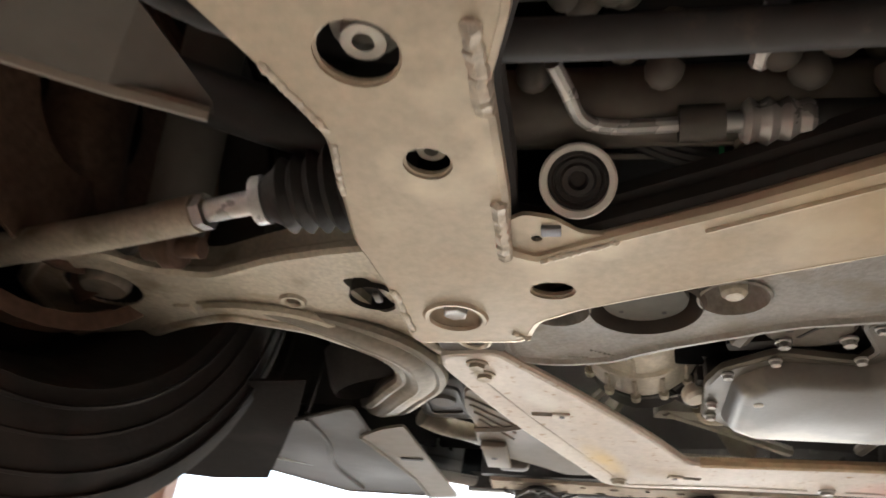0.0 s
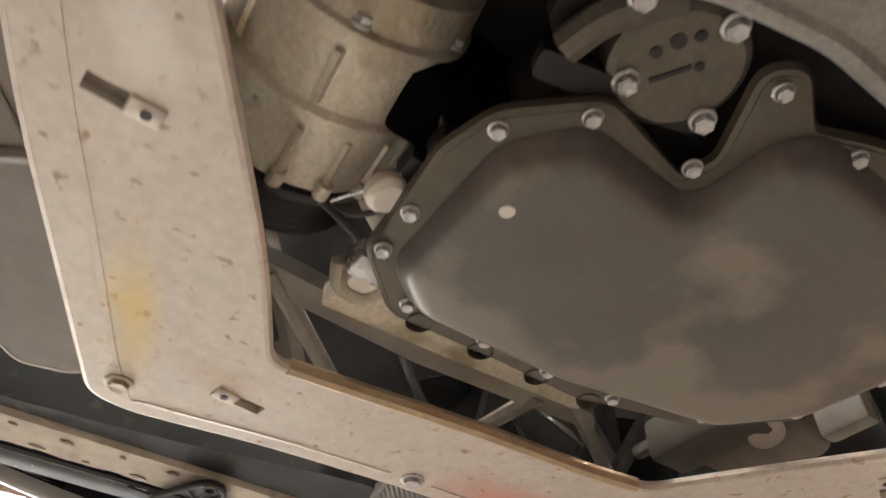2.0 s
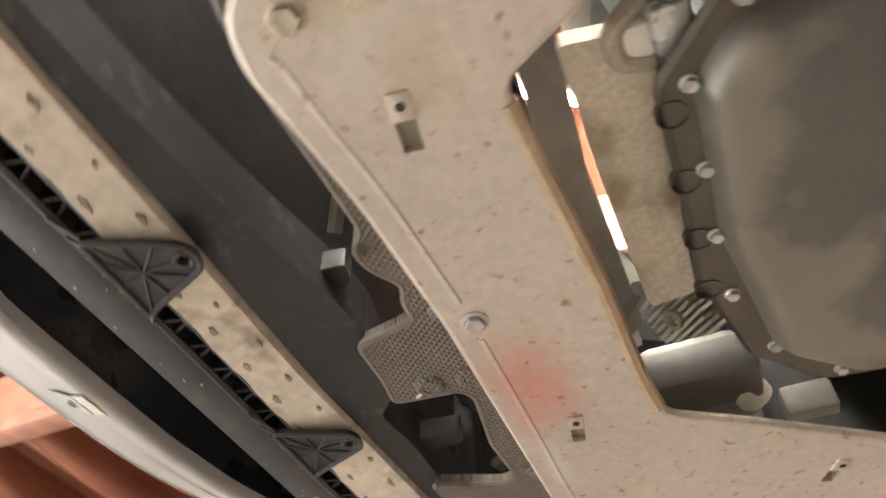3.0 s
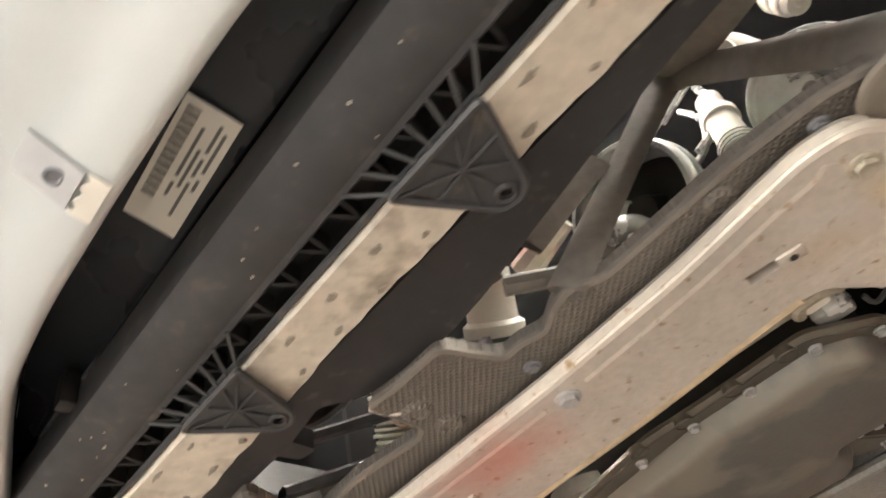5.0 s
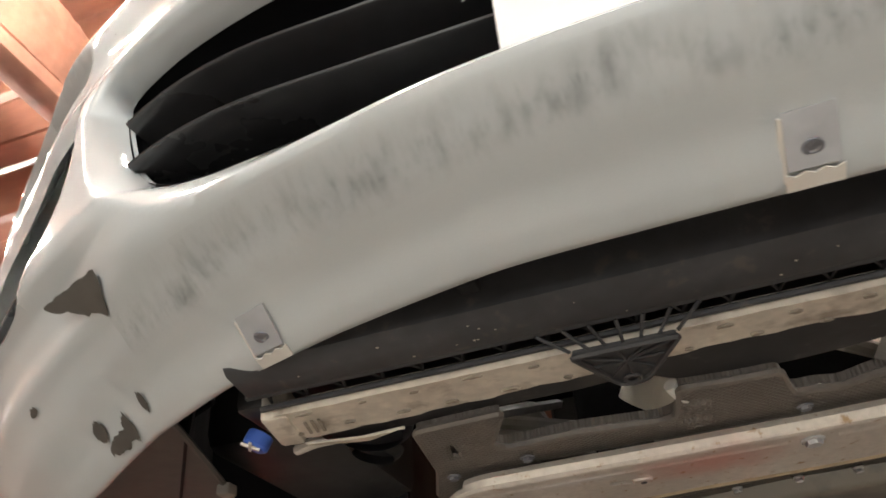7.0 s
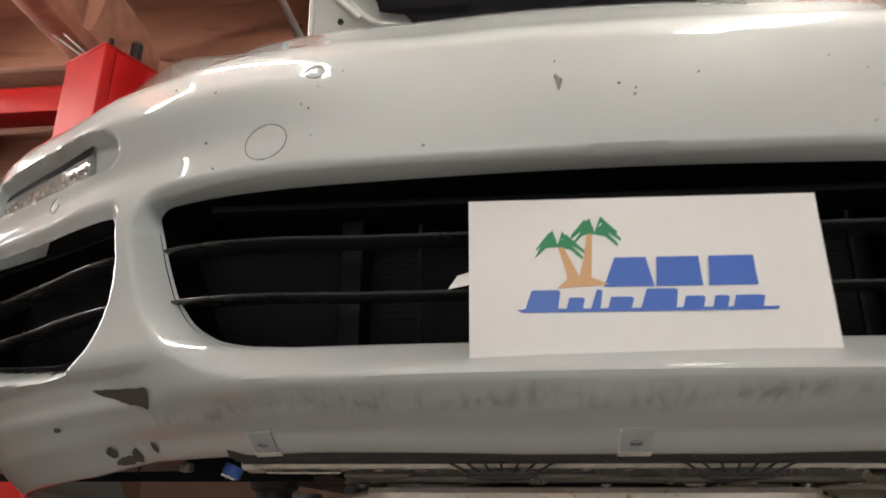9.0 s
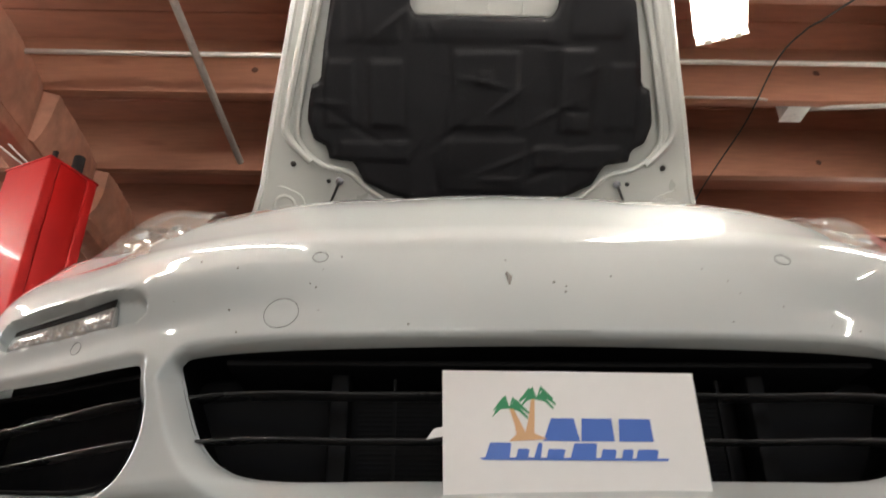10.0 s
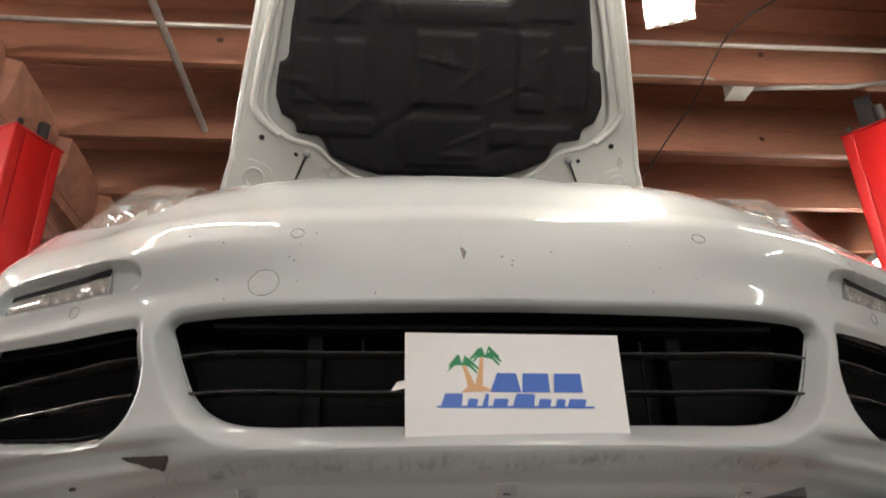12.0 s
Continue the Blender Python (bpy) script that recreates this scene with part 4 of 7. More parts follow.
# the board that leans in the grille
board = thing("sign_board", "white board with palm tree logo, leaning on the grille", "sign")
Wd, Ht = 0.294, 0.142
part("panel", boxed((-Wd / 2, 0, 0), (Wd / 2, 0.003, Ht), 0.0006), PAPER, board)


def printed(name, outline, mat, lift=0.0008):
    bm = plate(outline, 0, 0.0005)
    bmesh.ops.transform(bm, matrix=Matrix(((1, 0, 0, 0), (0, 0, -1, -lift), (0, 1, 0, 0), (0, 0, 0, 1))), verts=bm.verts)
    return part(name, bm, mat, board, smooth=0)


# plain blocks for the printed name
U = Wd / 400.0
def uv(x, y):
    return ((x - 200) * U, (193 - y) * U)


for a, b, lean in ((152, 208, 14), (210, 261, 3), (268, 321, 3)):
    printed("print_block", [uv(a, 111), uv(b, 111), uv(b - lean * 0.5, 76), uv(a + lean, 76)], INK_BLUE)
for a, b, tall in ((62, 103, 1), (108, 130, 0), (135, 150, 1), (154, 184, 0), (190, 233, 1), (236, 262, 0), (268, 288, 0), (290, 326, 0)):
    top = 114 if tall else 123
    printed("print_bar", [uv(a, 139), uv(b - 4, 139), uv(b, top + 2), uv(b - 3, top), uv(a + 5 + 4 * tall, top)], INK_BLUE)
printed("print_line", [uv(54, 137), uv(60, 140), uv(338, 140), uv(340, 136.5), uv(62, 136)], INK_BLUE, 0.0012)
for bx, by, tx, ty, w in ((122, 110, 106, 62, 9), (130, 110, 140, 46, 8)):
    printed("palm_trunk", [uv(bx - w, by), uv(bx + w, by), uv((bx + tx) / 2 + w * .45 + 2, (by + ty) / 2), uv(tx + w * .35, ty), uv(tx - w * .35, ty), uv((bx + tx) / 2 - w * .5, (by + ty) / 2)], INK_TAN)
printed("palm_root", [uv(100, 112), uv(158, 108), uv(140, 100), uv(112, 101)], INK_TAN, 0.001)
r7 = random.Random(3)
for cx, cy, R in ((103, 60, 30), (146, 45, 31)):
    for a in (-165, -140, -115, -60, -30, -5, 20, 170, 200, 225):
        a = math.radians(a)
        L = R * r7.uniform(.75, 1.0)
        ex, ey = cx + math.cos(a) * L, cy + math.sin(a) * L * .62 + 9 * abs(math.cos(a))
        mx, my = cx + math.cos(a) * L * .5, cy + math.sin(a) * L * .5 - 5
        printed("palm_frond", [uv(cx, cy + 1.5), uv(mx, my + 5), uv(ex, ey + 3), uv(ex + 1, ey), uv(mx, my - 3), uv(cx, cy - 1.5)], INK_GREEN, 0.0006 + 0.0001 * r7.random())
part("tape", thicken(sheet([[(-Wd / 2 - .018, .004, .062), (-Wd / 2 + .010, -.0012, .066)], [(-Wd / 2 - .010, .004, .074), (-Wd / 2 + .010, -.0012, .078)]]), .0003), PAPER, board, "strip of clear tape")
board.matrix_basis = pose(0.005, 0.015, 1.853, -1.5, 0, 1.5)

# ---- the bonnet, standing open ----
bonnet = thing("bonnet", "silver car bonnet standing open, with a black insulation pad", "car bonnet")
HB = Matrix.Translation((0, 1.027, 2.989)) @ Matrix(((1, 0, 0, 0), (0, -0.7096, -0.7046, 0), (0, 0.7046, -0.7096, 0), (0, 0, 0, 1)))
# in the bonnet's own frame: x across, y up along it, z towards its inner side
def hood_part(name, bm, mat, label="", smooth=35, parent=None):
    return part(name, bm, mat, parent or bonnet, label, smooth)


HOOD = mirrored([(0, -.30), (.50, -.30), (.71, -.27), (.685, -.20), (.645, -.08), (.60, .14), (.556, .33), (.52, .49), (.487, .62), (.455, .70), (.40, .745), (.25, .77), (0, .78)])
hood_part("outer_skin", plate(HOOD, -.035, -.030), SILVER)
edge = [(x, y, -.02) for x, y in HOOD]
hood_part("folded_edge", tube(edge, .014, 8, closed=True), SILVER_INNER)
WELL = mirrored([(0, -.15), (.22, -.145), (.33, -.085), (.385, -.035), (.47, -.01), (.53, .05), (.535, .12), (.515, .22), (.475, .40), (.445, .49), (.40, .545), (.33, .565), (.25, .545), (.215, .585), (.15, .61), (0, .615)])
WELL = [(p.x, p.y) for p in spline([(x, y, 0) for x, y in WELL], 4, closed=True)]
hood_part("inner_frame", plate([(x * .985, y * .985) for x, y in HOOD], -.022, 0.0, holes=[WELL]), SILVER_INNER)
rim = [(x, y, -.002) for x, y in WELL]
hood_part("frame_bead", tube(rim, .009, 8, closed=True), SILVER_INNER)
groove = spline([(-.50, -.0, .001), (-.568, .08, .001), (-.556, .17, .001), (-.50, .40, .001), (-.455, .56, .001), (-.37, .64, .001), (-.2, .675, .001), (0, .68, .001), (.2, .675, .001), (.37, .64, .001), (.455, .56, .001), (.50, .40, .001), (.556, .17, .001), (.568, .08, .001), (.50, 0, .001)], 5)
hood_part("pressed_bead", tube(groove, .012, 8), SILVER_INNER)
hood_part("well_floor", plate(WELL, -.020, -.016), SILVER_INNER)
for i in range(4):
    for j in range(2):
        x, y = -.145 + i * .097, .445 + j * .065
        hood_part("pressed_panel", plate(rounded([(x - .036, y - .022), (x + .036, y - .022), (x + .036, y + .022), (x - .036, y + .022)], .012), -.018, -.008), SILVER_INNER)
hood_part("data_label", plate([(.038, .49), (.078, .49), (.078, .53), (.038, .53)], -.007, -.006), LABEL, "white data label")
for k in range(5):
    hood_part("label_line", plate([(.042, .494 + k * .007), (.074, .494 + k * .007), (.074, .4985 + k * .007), (.042, .4985 + k * .007)], -.0058, -.0052), INK_GREY)


def pad_surface():
    """The felt pad: an outline with clip tabs, filled with a grid that carries pressed boxes and folds."""
    half = [(0, -.118), (.19, -.118), (.27, -.094), (.342, -.060), (.372, .0), (.445, .010), (.449, .044), (.488, .066), (.505, .121), (.500, .17), (.489, .224), (.464, .233), (.450, .345),
            (.446, .36), (.428, .466), (.396, .499), (.352, .496), (.347, .520), (.226, .521), (.212, .505), (.207, .443), (.19, .418), (0, .419)]
    out = np.array(rounded(mirrored(half), .006, 2))
    xs, ys = np.meshgrid(np.linspace(-.515, .515, 130), np.linspace(-.125, .53, 84))
    for _ in range(2):
        d = inside_depth(xs, ys, out)
        near = (d < 0) & (d > -.009)
        h = 1e-4
        gx = (inside_depth(xs[near] + h, ys[near], out) - d[near]) / h
        gy = (inside_depth(xs[near], ys[near] + h, out) - d[near]) / h
        xs[near] -= gx * d[near]
        ys[near] -= gy * d[near]
    d = inside_depth(xs, ys, out)
    z = .004 + .010 * soft_step(d / .012)
    def boxy(x0, x1, y0, y1, hgt, w=.014):
        return hgt * soft_step((xs - x0) / w) * soft_step((x1 - xs) / w) * soft_step((ys - y0) / w) * soft_step((y1 - ys) / w)
    for b in ((-.09, .11, .10, .33, .008), (-.02, .035, .225, .275, .005), (-.33, -.22, .10, .30, .009), (.22, .33, .09, .34, .010), (-.42, -.2, .0, .07, .007), (.15, .42, -.02, .06, .008),
              (-.12, .14, -.09, .08, .006), (-.40, -.23, .34, .48, .006), (.24, .40, .36, .49, .006), (.25, .27, .10, .24, .008), (-.2, .2, .345, .40, .004), (.36, .46, .1, .3, .006), (-.46, -.36, .1, .3, .006)):
        z += 0.62 * boxy(*b)
    rr = np.random.RandomState(5)
    for _ in range(26):
        cx, cy, a = rr.uniform(-.45, .45), rr.uniform(-.1, .48), rr.uniform(0, math.pi)
        L, w = rr.uniform(.02, .09), rr.uniform(.004, .009)
        u, v = (xs - cx) * math.cos(a) + (ys - cy) * math.sin(a), -(xs - cx) * math.sin(a) + (ys - cy) * math.cos(a)
        z += rr.choice([-1, 1]) * .0045 * np.exp(-(v / w) ** 2) * np.exp(-(u / L) ** 2)
    bm = bmesh.new()
    vs = {}
    ok = d > -1.2e-3
    for i in range(xs.shape[0]):
        for j in range(xs.shape[1]):
            if ok[i, j]:
                vs[i, j] = bm.verts.new((xs[i, j], ys[i, j], z[i, j]))
    for i in range(xs.shape[0] - 1):
        for j in range(xs.shape[1] - 1):
            q = [vs.get(k) for k in ((i, j), (i, j + 1), (i + 1, j + 1), (i + 1, j))]
            q = [x for x in q if x is not None]
            if len(q) >= 3:
                try:
                    bm.faces.new(q)
                except ValueError:
                    pass
    return bm


hood_part("insulation_pad", pad_surface(), PAD, "black felt insulation pad", smooth=60)
for x, y, r in ((-.552, -.008, .009), (.552, -.008, .009), (-.267, .559, .008), (.267, .559, .008), (-.449, -.059, .007), (.449, -.059, .007)):
    hood_part("hole_plug", lathe([(0, r), (.0015, r * .9), (.0015, 0)], (x, y, .0005), (0, 0, 1), 14), BLACK)
for s in (-1, 1):
    hood_part("buffer", lathe([(0, .018), (.010, .018), (.014, .012), (.014, 0)], (s * .43, .66, 0), (0, 0, 1), 18), SILVER_INNER)
    hood_part("hinge_plate", plate(rounded([(s * .63, -.19), (s * .50, -.19), (s * .53, -.10), (s * .60, -.07)], .02), 0.0, .006), SILVER_INNER)
    hood_part("pressed_ring", tube([(s * .582 + .030 * math.cos(a), -.135 + .030 * math.sin(a), .002) for a in [2 * math.pi * k / 24 for k in range(24)]], .007, 8, closed=True), SILVER_INNER)
    hood_part("drain_hole", lathe([(0, .022), (.001, .022), (.001, 0)], (s * .582, -.135, .001), (0, 0, 1), 20), FLAP)
    hood_part("gas_strut", tube([(s * .416, -.058, .012), (s * .46, -.16, .03), (s * .53, -.33, .07)], .004, 8), BLACK, "black gas strut")
    hood_part("strut_ball", lathe([(0, .012), (.008, .012), (.012, .006), (.012, 0)], (s * .416, -.058, .004), (0, 0, 1), 14), BOLT_DARK)
back = HB.inverted()
for s in (-1, 1):
    root, foot = HB @ Vector((s * .60, -.26, -.02)), Vector((s * .735, 1.32, 2.478))
    hood_part("hinge_arm", tube([back @ root, back @ root.lerp(foot, .5) + Vector((0, 0, .01)), back @ foot], .012, 10), SILVER_INNER)
bonnet.matrix_basis = HB

# dark ducting behind the openings
duct = thing("air_intake_duct", "black air duct and cooler behind the bumper openings", "duct")
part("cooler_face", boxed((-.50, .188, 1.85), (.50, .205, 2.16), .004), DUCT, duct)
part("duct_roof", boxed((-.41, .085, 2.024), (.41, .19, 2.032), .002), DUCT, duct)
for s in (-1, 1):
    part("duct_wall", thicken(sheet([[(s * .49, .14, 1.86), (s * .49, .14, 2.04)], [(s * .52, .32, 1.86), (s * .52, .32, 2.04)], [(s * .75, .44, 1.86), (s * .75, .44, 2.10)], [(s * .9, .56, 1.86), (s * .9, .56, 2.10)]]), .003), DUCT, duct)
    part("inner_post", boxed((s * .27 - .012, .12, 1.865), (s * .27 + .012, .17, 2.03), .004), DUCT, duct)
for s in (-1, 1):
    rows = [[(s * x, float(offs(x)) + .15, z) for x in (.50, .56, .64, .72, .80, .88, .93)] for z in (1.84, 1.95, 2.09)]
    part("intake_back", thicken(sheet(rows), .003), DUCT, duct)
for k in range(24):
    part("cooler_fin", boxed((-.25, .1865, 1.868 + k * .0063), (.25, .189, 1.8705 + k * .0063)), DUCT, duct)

# ---- under the car: brace, subframe, front carrier ----
def rim_tube(outline, z, r, n=6):
    return tube([(x, y, z) for x, y in outline], r, n, closed=True)


def inset_line(outline, d):
    """The outline drawn in by d."""
    k = len(outline)
    out = []
    area = sum(outline[i - 1][0] * outline[i][1] - outline[i][0] * outline[i - 1][1] for i in range(k))
    s = 1 if area > 0 else -1
    for i in range(k):
        a, b = Vector(outline[i - 1]), Vector(outline[(i + 1) % k])
        t = (b - a).normalized()
        p = Vector(outline[i]) + Vector((-t.y, t.x)) * d * s
        out.append((p.x, p.y))
    return out


brace = thing("front_brace", "U-shaped weathered aluminium brace bolted under the engine", "brace")
BRACE_LINE = rounded([(0, .400), (.12, .393), (.218, .379), (.247, .386), (.352, .612), (.400, .745), (.397, .770), (.353, .776), (.340, .757), (.300, .704), (.212, .574), (.166, .490), (.143, .487), (0, .503),
                      (-.146, .509), (-.170, .516), (-.212, .580), (-.300, .704), (-.340, .757), (-.353, .776), (-.397, .770), (-.425, .745), (-.392, .61), (-.314, .418), (-.285, .402), (-.15, .401)],
                     [0, .02, .02, .028, .05, .02, .007, .007, .02, .05, .05, .022, .02, .05, .02, .022, .05, .05, .02, .007, .007, .02, .05, .03, .02, .02], 6)


def slot(cx, cy, turn, sign=1):
    a = [(-.016, -.0055), (.004, -.0055), (.004, .0055), (-.016, .0055)]
    c, s = math.cos(turn), math.sin(turn)
    return [(cx + sign * (c * x - s * y), cy + s * x + c * y) for x, y in a]


SLOTS = [(.158, .437, 0.15), (-.157, .447, 0.15), (.314, .636, math.pi + .03), (-.314, .636, .45)]
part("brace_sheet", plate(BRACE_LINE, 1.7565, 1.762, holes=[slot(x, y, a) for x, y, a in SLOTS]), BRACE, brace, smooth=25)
part("folded_rim", rim_tube(BRACE_LINE, 1.7610, .0046, 8), BRACE, brace)
for line in ([(.02, .414), (.12, .407), (.206, .396), (.232, .406), (.30, .552), (.338, .636), (.378, .735)], [(-.02, .415), (-.12, .416), (-.27, .417), (-.299, .430), (-.34, .53), (-.382, .636), (-.405, .735)]):
    part("pressed_bead", tube(spline([(x, y, 1.7600) for x, y in line], 5), .0046, 6), BRACE, brace)
# rear edge in a tanner tone than the rest of the brace
part("rear_roll", tube(spline([(.150, .489, 1.761), (.10, .493, 1.761), (0, .502, 1.761), (-.10, .506, 1.761), (-.156, .512, 1.761)], 5), .0062, 8), TAN_METAL, brace, "tan rolled rear edge")
flange = [p for p in BRACE_LINE[BRACE_LINE.index(min(BRACE_LINE, key=lambda q: abs(q[0] + .30) + abs(q[1] - .41))):] if p[1] < .45] + [p for p in BRACE_LINE[:40] if p[1] < .42]
part("front_flange", thicken(sheet([[(x, y - .0045, 1.7595) for x, y in flange], [(x, y - .0050, 1.766) for x, y in flange], [(x, y + .0005, 1.7725) for x, y in flange]]), .0015), BRACE, brace)
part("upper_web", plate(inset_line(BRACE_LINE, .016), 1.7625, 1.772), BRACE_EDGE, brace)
for x, y, a in SLOTS:
    part("clip_nut", boxed((.0045, -.0062, 0), (.022, .0062, .003), .0012, pose(x, y, 1.7545, 0, 0, math.degrees(a))), BRACE, brace, "flat clip nut")
    part("clip_hole", lathe([(0, .0028), (.0006, .0028), (.0006, 0)], Vector((x, y, 1.7542)) + Vector((math.cos(a), math.sin(a), 0)) * .014, (0, 0, -1), 10), BLACK, brace)
for x, y, r in ((.235, .410, .0070), (-.295, .445, .0070), (0, .417, .0070), (.367, .733, .0070), (-.367, .733, .0070), (.371, .757, .0070), (-.371, .757, .0070)):
    hex_bolt("bolt", (x, y, 1.7565), (0, 0, -1), brace, CAST_LIGHT if abs(x) > .1 else BOLT, r, .0055, 1.4)

subframe = thing("subframe", "welded grey aluminium engine subframe with round access holes", "subframe")
ZS = 1.746
SIDE = [(.190, .928), (.246, .903), (.285, .884), (.316, .862), (.327, .828), (.410, .822), (.413, .911), (.421, .969), (.411, 1.068), (.418, 1.090), (.429, 1.121), (.447, 1.161), (.50, 1.28), (.55, 1.45), (.34, 1.45), (.318, 1.20), (.318, 1.150), (.331, 1.106), (.329, 1.018), (.332, .957), (.312, .946), (.262, .972), (.203, 1.001)]
PRESSING = [(0, 1.015), (.114, .961)] + SIDE + [(.139, 1.037), (0, 1.11), (-.139, 1.037)] + [(-x, y) for x, y in reversed(SIDE)] + [(-.114, .961)]
PRESSING = rounded(PRESSING, .007, 3)
part("pressed_sheet", plate(PRESSING, ZS, ZS + .006, holes=[circle(s * x, y, r, n, *e) for s in (1, -1) for x, y, r, n, *e in ((.384, 1.127, .0205, 24), (.365, 1.048, .0135, 20), (.3025, .910, .0155, 20, .012), (.374, .868, .019, 20))]), SUBFRAME, subframe, smooth=25)
part("sheet_edge", rim_tube(PRESSING, ZS + .0052, .0055, 8), SUBFRAME, subframe)
# walls of the pale sheet, given a dark colour to look shaded
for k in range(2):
    part("shaded_wall", rim_tube(PRESSING, ZS + .016 + .016 * k, .009, 6), DARK_IRON, subframe)
for s in (1, -1):
    for hx, hy, hr in ((.384, 1.123, .011), (.365, 1.044, .008), (.3025, .908, .0085)):
        part("hole_edge", tube([(p[0], p[1], ZS + .003) for p in circle(s * {.011: .384, .008: .365, .0085: .3025}[hr], {.011: 1.127, .008: 1.048, .0085: .910}[hr], {.011: .0205, .008: .0135, .0085: .0155}[hr], 22, *([.012] if hr == .0085 else []))], .0016, 5, closed=True), SUBFRAME, subframe)
        nut = part("weld_nut", lathe([(0, hr * .5), (0, hr), (.004, hr * 1.05), (.010, hr * 1.05), (.010, hr * 1.6), (.012, hr * 1.6), (.012, hr * .4)], (s * hx, hy, ZS + .012), (0, 0, 1), 18), WHITE_METAL, subframe, "round zinc nut")
    part("hole_backing", boxed((s * .365 - .035, 1.02, ZS + .036), (s * .365 + .06 * s if s > 0 else s * .365 + .035, 1.16, ZS + .04)), BLACK, subframe)
    part("joint_cup", lathe([(0, .019), (.004, .018), (.009, .013), (.010, .011), (.010, 0)], (s * .374, .868, ZS), (0, 0, 1), 28), SUBFRAME, subframe)
    part("cup_ring", tube([(p[0], p[1], ZS + .0005) for p in circle(s * .374, .868, .0215, 28)], .003, 6, closed=True), SUBFRAME, subframe)
    hex_bolt("bolt", (s * .374, .870, ZS + .010), (0, 0, -1), subframe, BOLT, .009, .010, 1.2)
    # weld seams along the edges
    rw = random.Random(21 + s)
    for a, b, w in (((.331, 1.145), (.331, 1.085), .011), ((.330, 1.013), (.331, .950), .010), ((.310, .947), (.262, .972), .005), ((.432, 1.125), (.412, 1.075), .006), ((.412, 1.066), (.419, 1.02), .005), ((.413, .908), (.411, .84), .007), ((.333, .843), (.322, .832), .006)):
        n = 26
        pts, rad = [], []
        for i in range(n + 1):
            t = i / n
            pts.append((s * (a[0] + (b[0] - a[0]) * t + rw.uniform(-.0007, .0007)), a[1] + (b[1] - a[1]) * t, ZS + .0012 + rw.uniform(-.0006, .0006)))
            rad.append(w * .50 * rw.uniform(.88, 1.10) * (0.55 if i in (0, n) else 1))
        part("weld_bead", tube(pts, rad, 7), WELD, subframe, "bright rough weld bead")
    gus = [(s * x, y) for x, y in ((.331, .985), (.331, .950), (.300, .940), (.262, .972), (.285, .975), (.300, .990), (.318, .995))]
    part("gusset", plate(rounded(gus, .004, 2), ZS + .004, ZS + .007, holes=[circle(s * .311, .969, .0035, 10)]), SUBFRAME, subframe)
    part("gusset_clip", boxed((s * .302 - .006, .975, ZS + .001), (s * .302 + .006, .984, ZS + .006), .001), BOLT_DARK, subframe)
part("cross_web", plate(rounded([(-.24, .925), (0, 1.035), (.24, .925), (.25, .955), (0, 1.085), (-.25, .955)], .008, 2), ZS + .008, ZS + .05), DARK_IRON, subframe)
part("fold_line", tube([(.215, .984, ZS + .0005), (.10, 1.045, ZS + .0005), (0, 1.097, ZS + .0005)], .0022, 6), SUBFRAME, subframe)

# engine mount casting behind the cross beam
mount = thing("engine_mount_bracket", "grey cast aluminium engine mount carrier with a round cup", "engine mount")
ZM = 1.764
MOUNT = [(-.34, .75), (-.27, .755), (-.185, .79), (-.07, .845), (.07, .845), (.13, .832), (.19, .802), (.222, .785), (.26, .757), (.30, .748), (.338, .752), (.345, .79), (.342, .90), (.25, .950), (.12, .99), (0, 1.01), (-.12, .99), (-.25, .950), (-.342, .90), (-.345, .79)]
MOUNT = rounded(MOUNT, .012, 3)
part("casting", plate(MOUNT, ZM, ZM + .030, holes=[circle(.238, .857, .041, 32), circle(-.238, .857, .041, 32)] + [circle(a * (.238 + b), c, .0225, 24) for a in (1, -1) for b, c in ((.063, .848), (-.059, .873))], bevel=0), MOUNT_CAST, mount, smooth=30)
part("cast_lip", rim_tube(MOUNT, ZM + .004, .007, 8), MOUNT_CAST, mount)
for s in (1, -1):
    part("cup", lathe([(0, .043), (-.004, .040), (.010, .039), (.024, .038), (.024, .031), (.006, .031)], (s * .238, .857, ZM), (0, 0, 1), 40), FLAP, mount)
    part("cover_disc", lathe([(.006, .0315), (.003, .0305), (.003, 0)], (s * .238, .857, ZM), (0, 0, 1), 40), DISC_GREY, mount, "flat round cover disc")
    for k in range(4):
        a = .8 + k * math.pi / 2
        part("disc_hole", lathe([(0, .0018), (.0004, .0018), (.0004, 0)], (s * .238 + .022 * math.cos(a), .857 + .022 * math.sin(a), ZM + .0026), (0, 0, -1), 8), BLACK, mount)
    for dx, dy, r in ((.063, -.009, .0225), (-.059, .016, .0225)):
        part("cast_dish", lathe([(-.0015, r * 1.12), (-.0025, r * 1.04), (.0, r * .98), (.009, r * .86), (.014, r * .6), (.015, 0)], (s * (.238 + dx), .857 + dy, ZM), (0, 0, 1), 28), MOUNT_CAST, mount)
        part("cast_boss", lathe([(0, .0095), (.006, .009), (.009, .006), (.009, 0)], (s * (.238 + dx), .858 + dy, ZM + .008), (0, 0, -1), 14), CAST_LIGHT, mount)
for s in (1, -1):
    part("slot_tab", plate(rounded([(s * .345, .775), (s * .40, .775), (s * .40, .85), (s * .345, .85)], .008, 3), ZM - .004, ZM + .002), FLAP, mount)
    part("slot_ring", tube([(p[0], p[1], ZM - .005) for p in circle(s * .368, .803, .0115, 22, .0145)], .0034, 7, closed=True), CAST_LIGHT, mount, "pale ring round a slot")
    part("slot_hole", lathe([(0, .0098), (.0008, .0098), (.0008, 0)], (s * .368, .803, ZM - .0052), (0, 0, -1), 20), BLACK, mount)
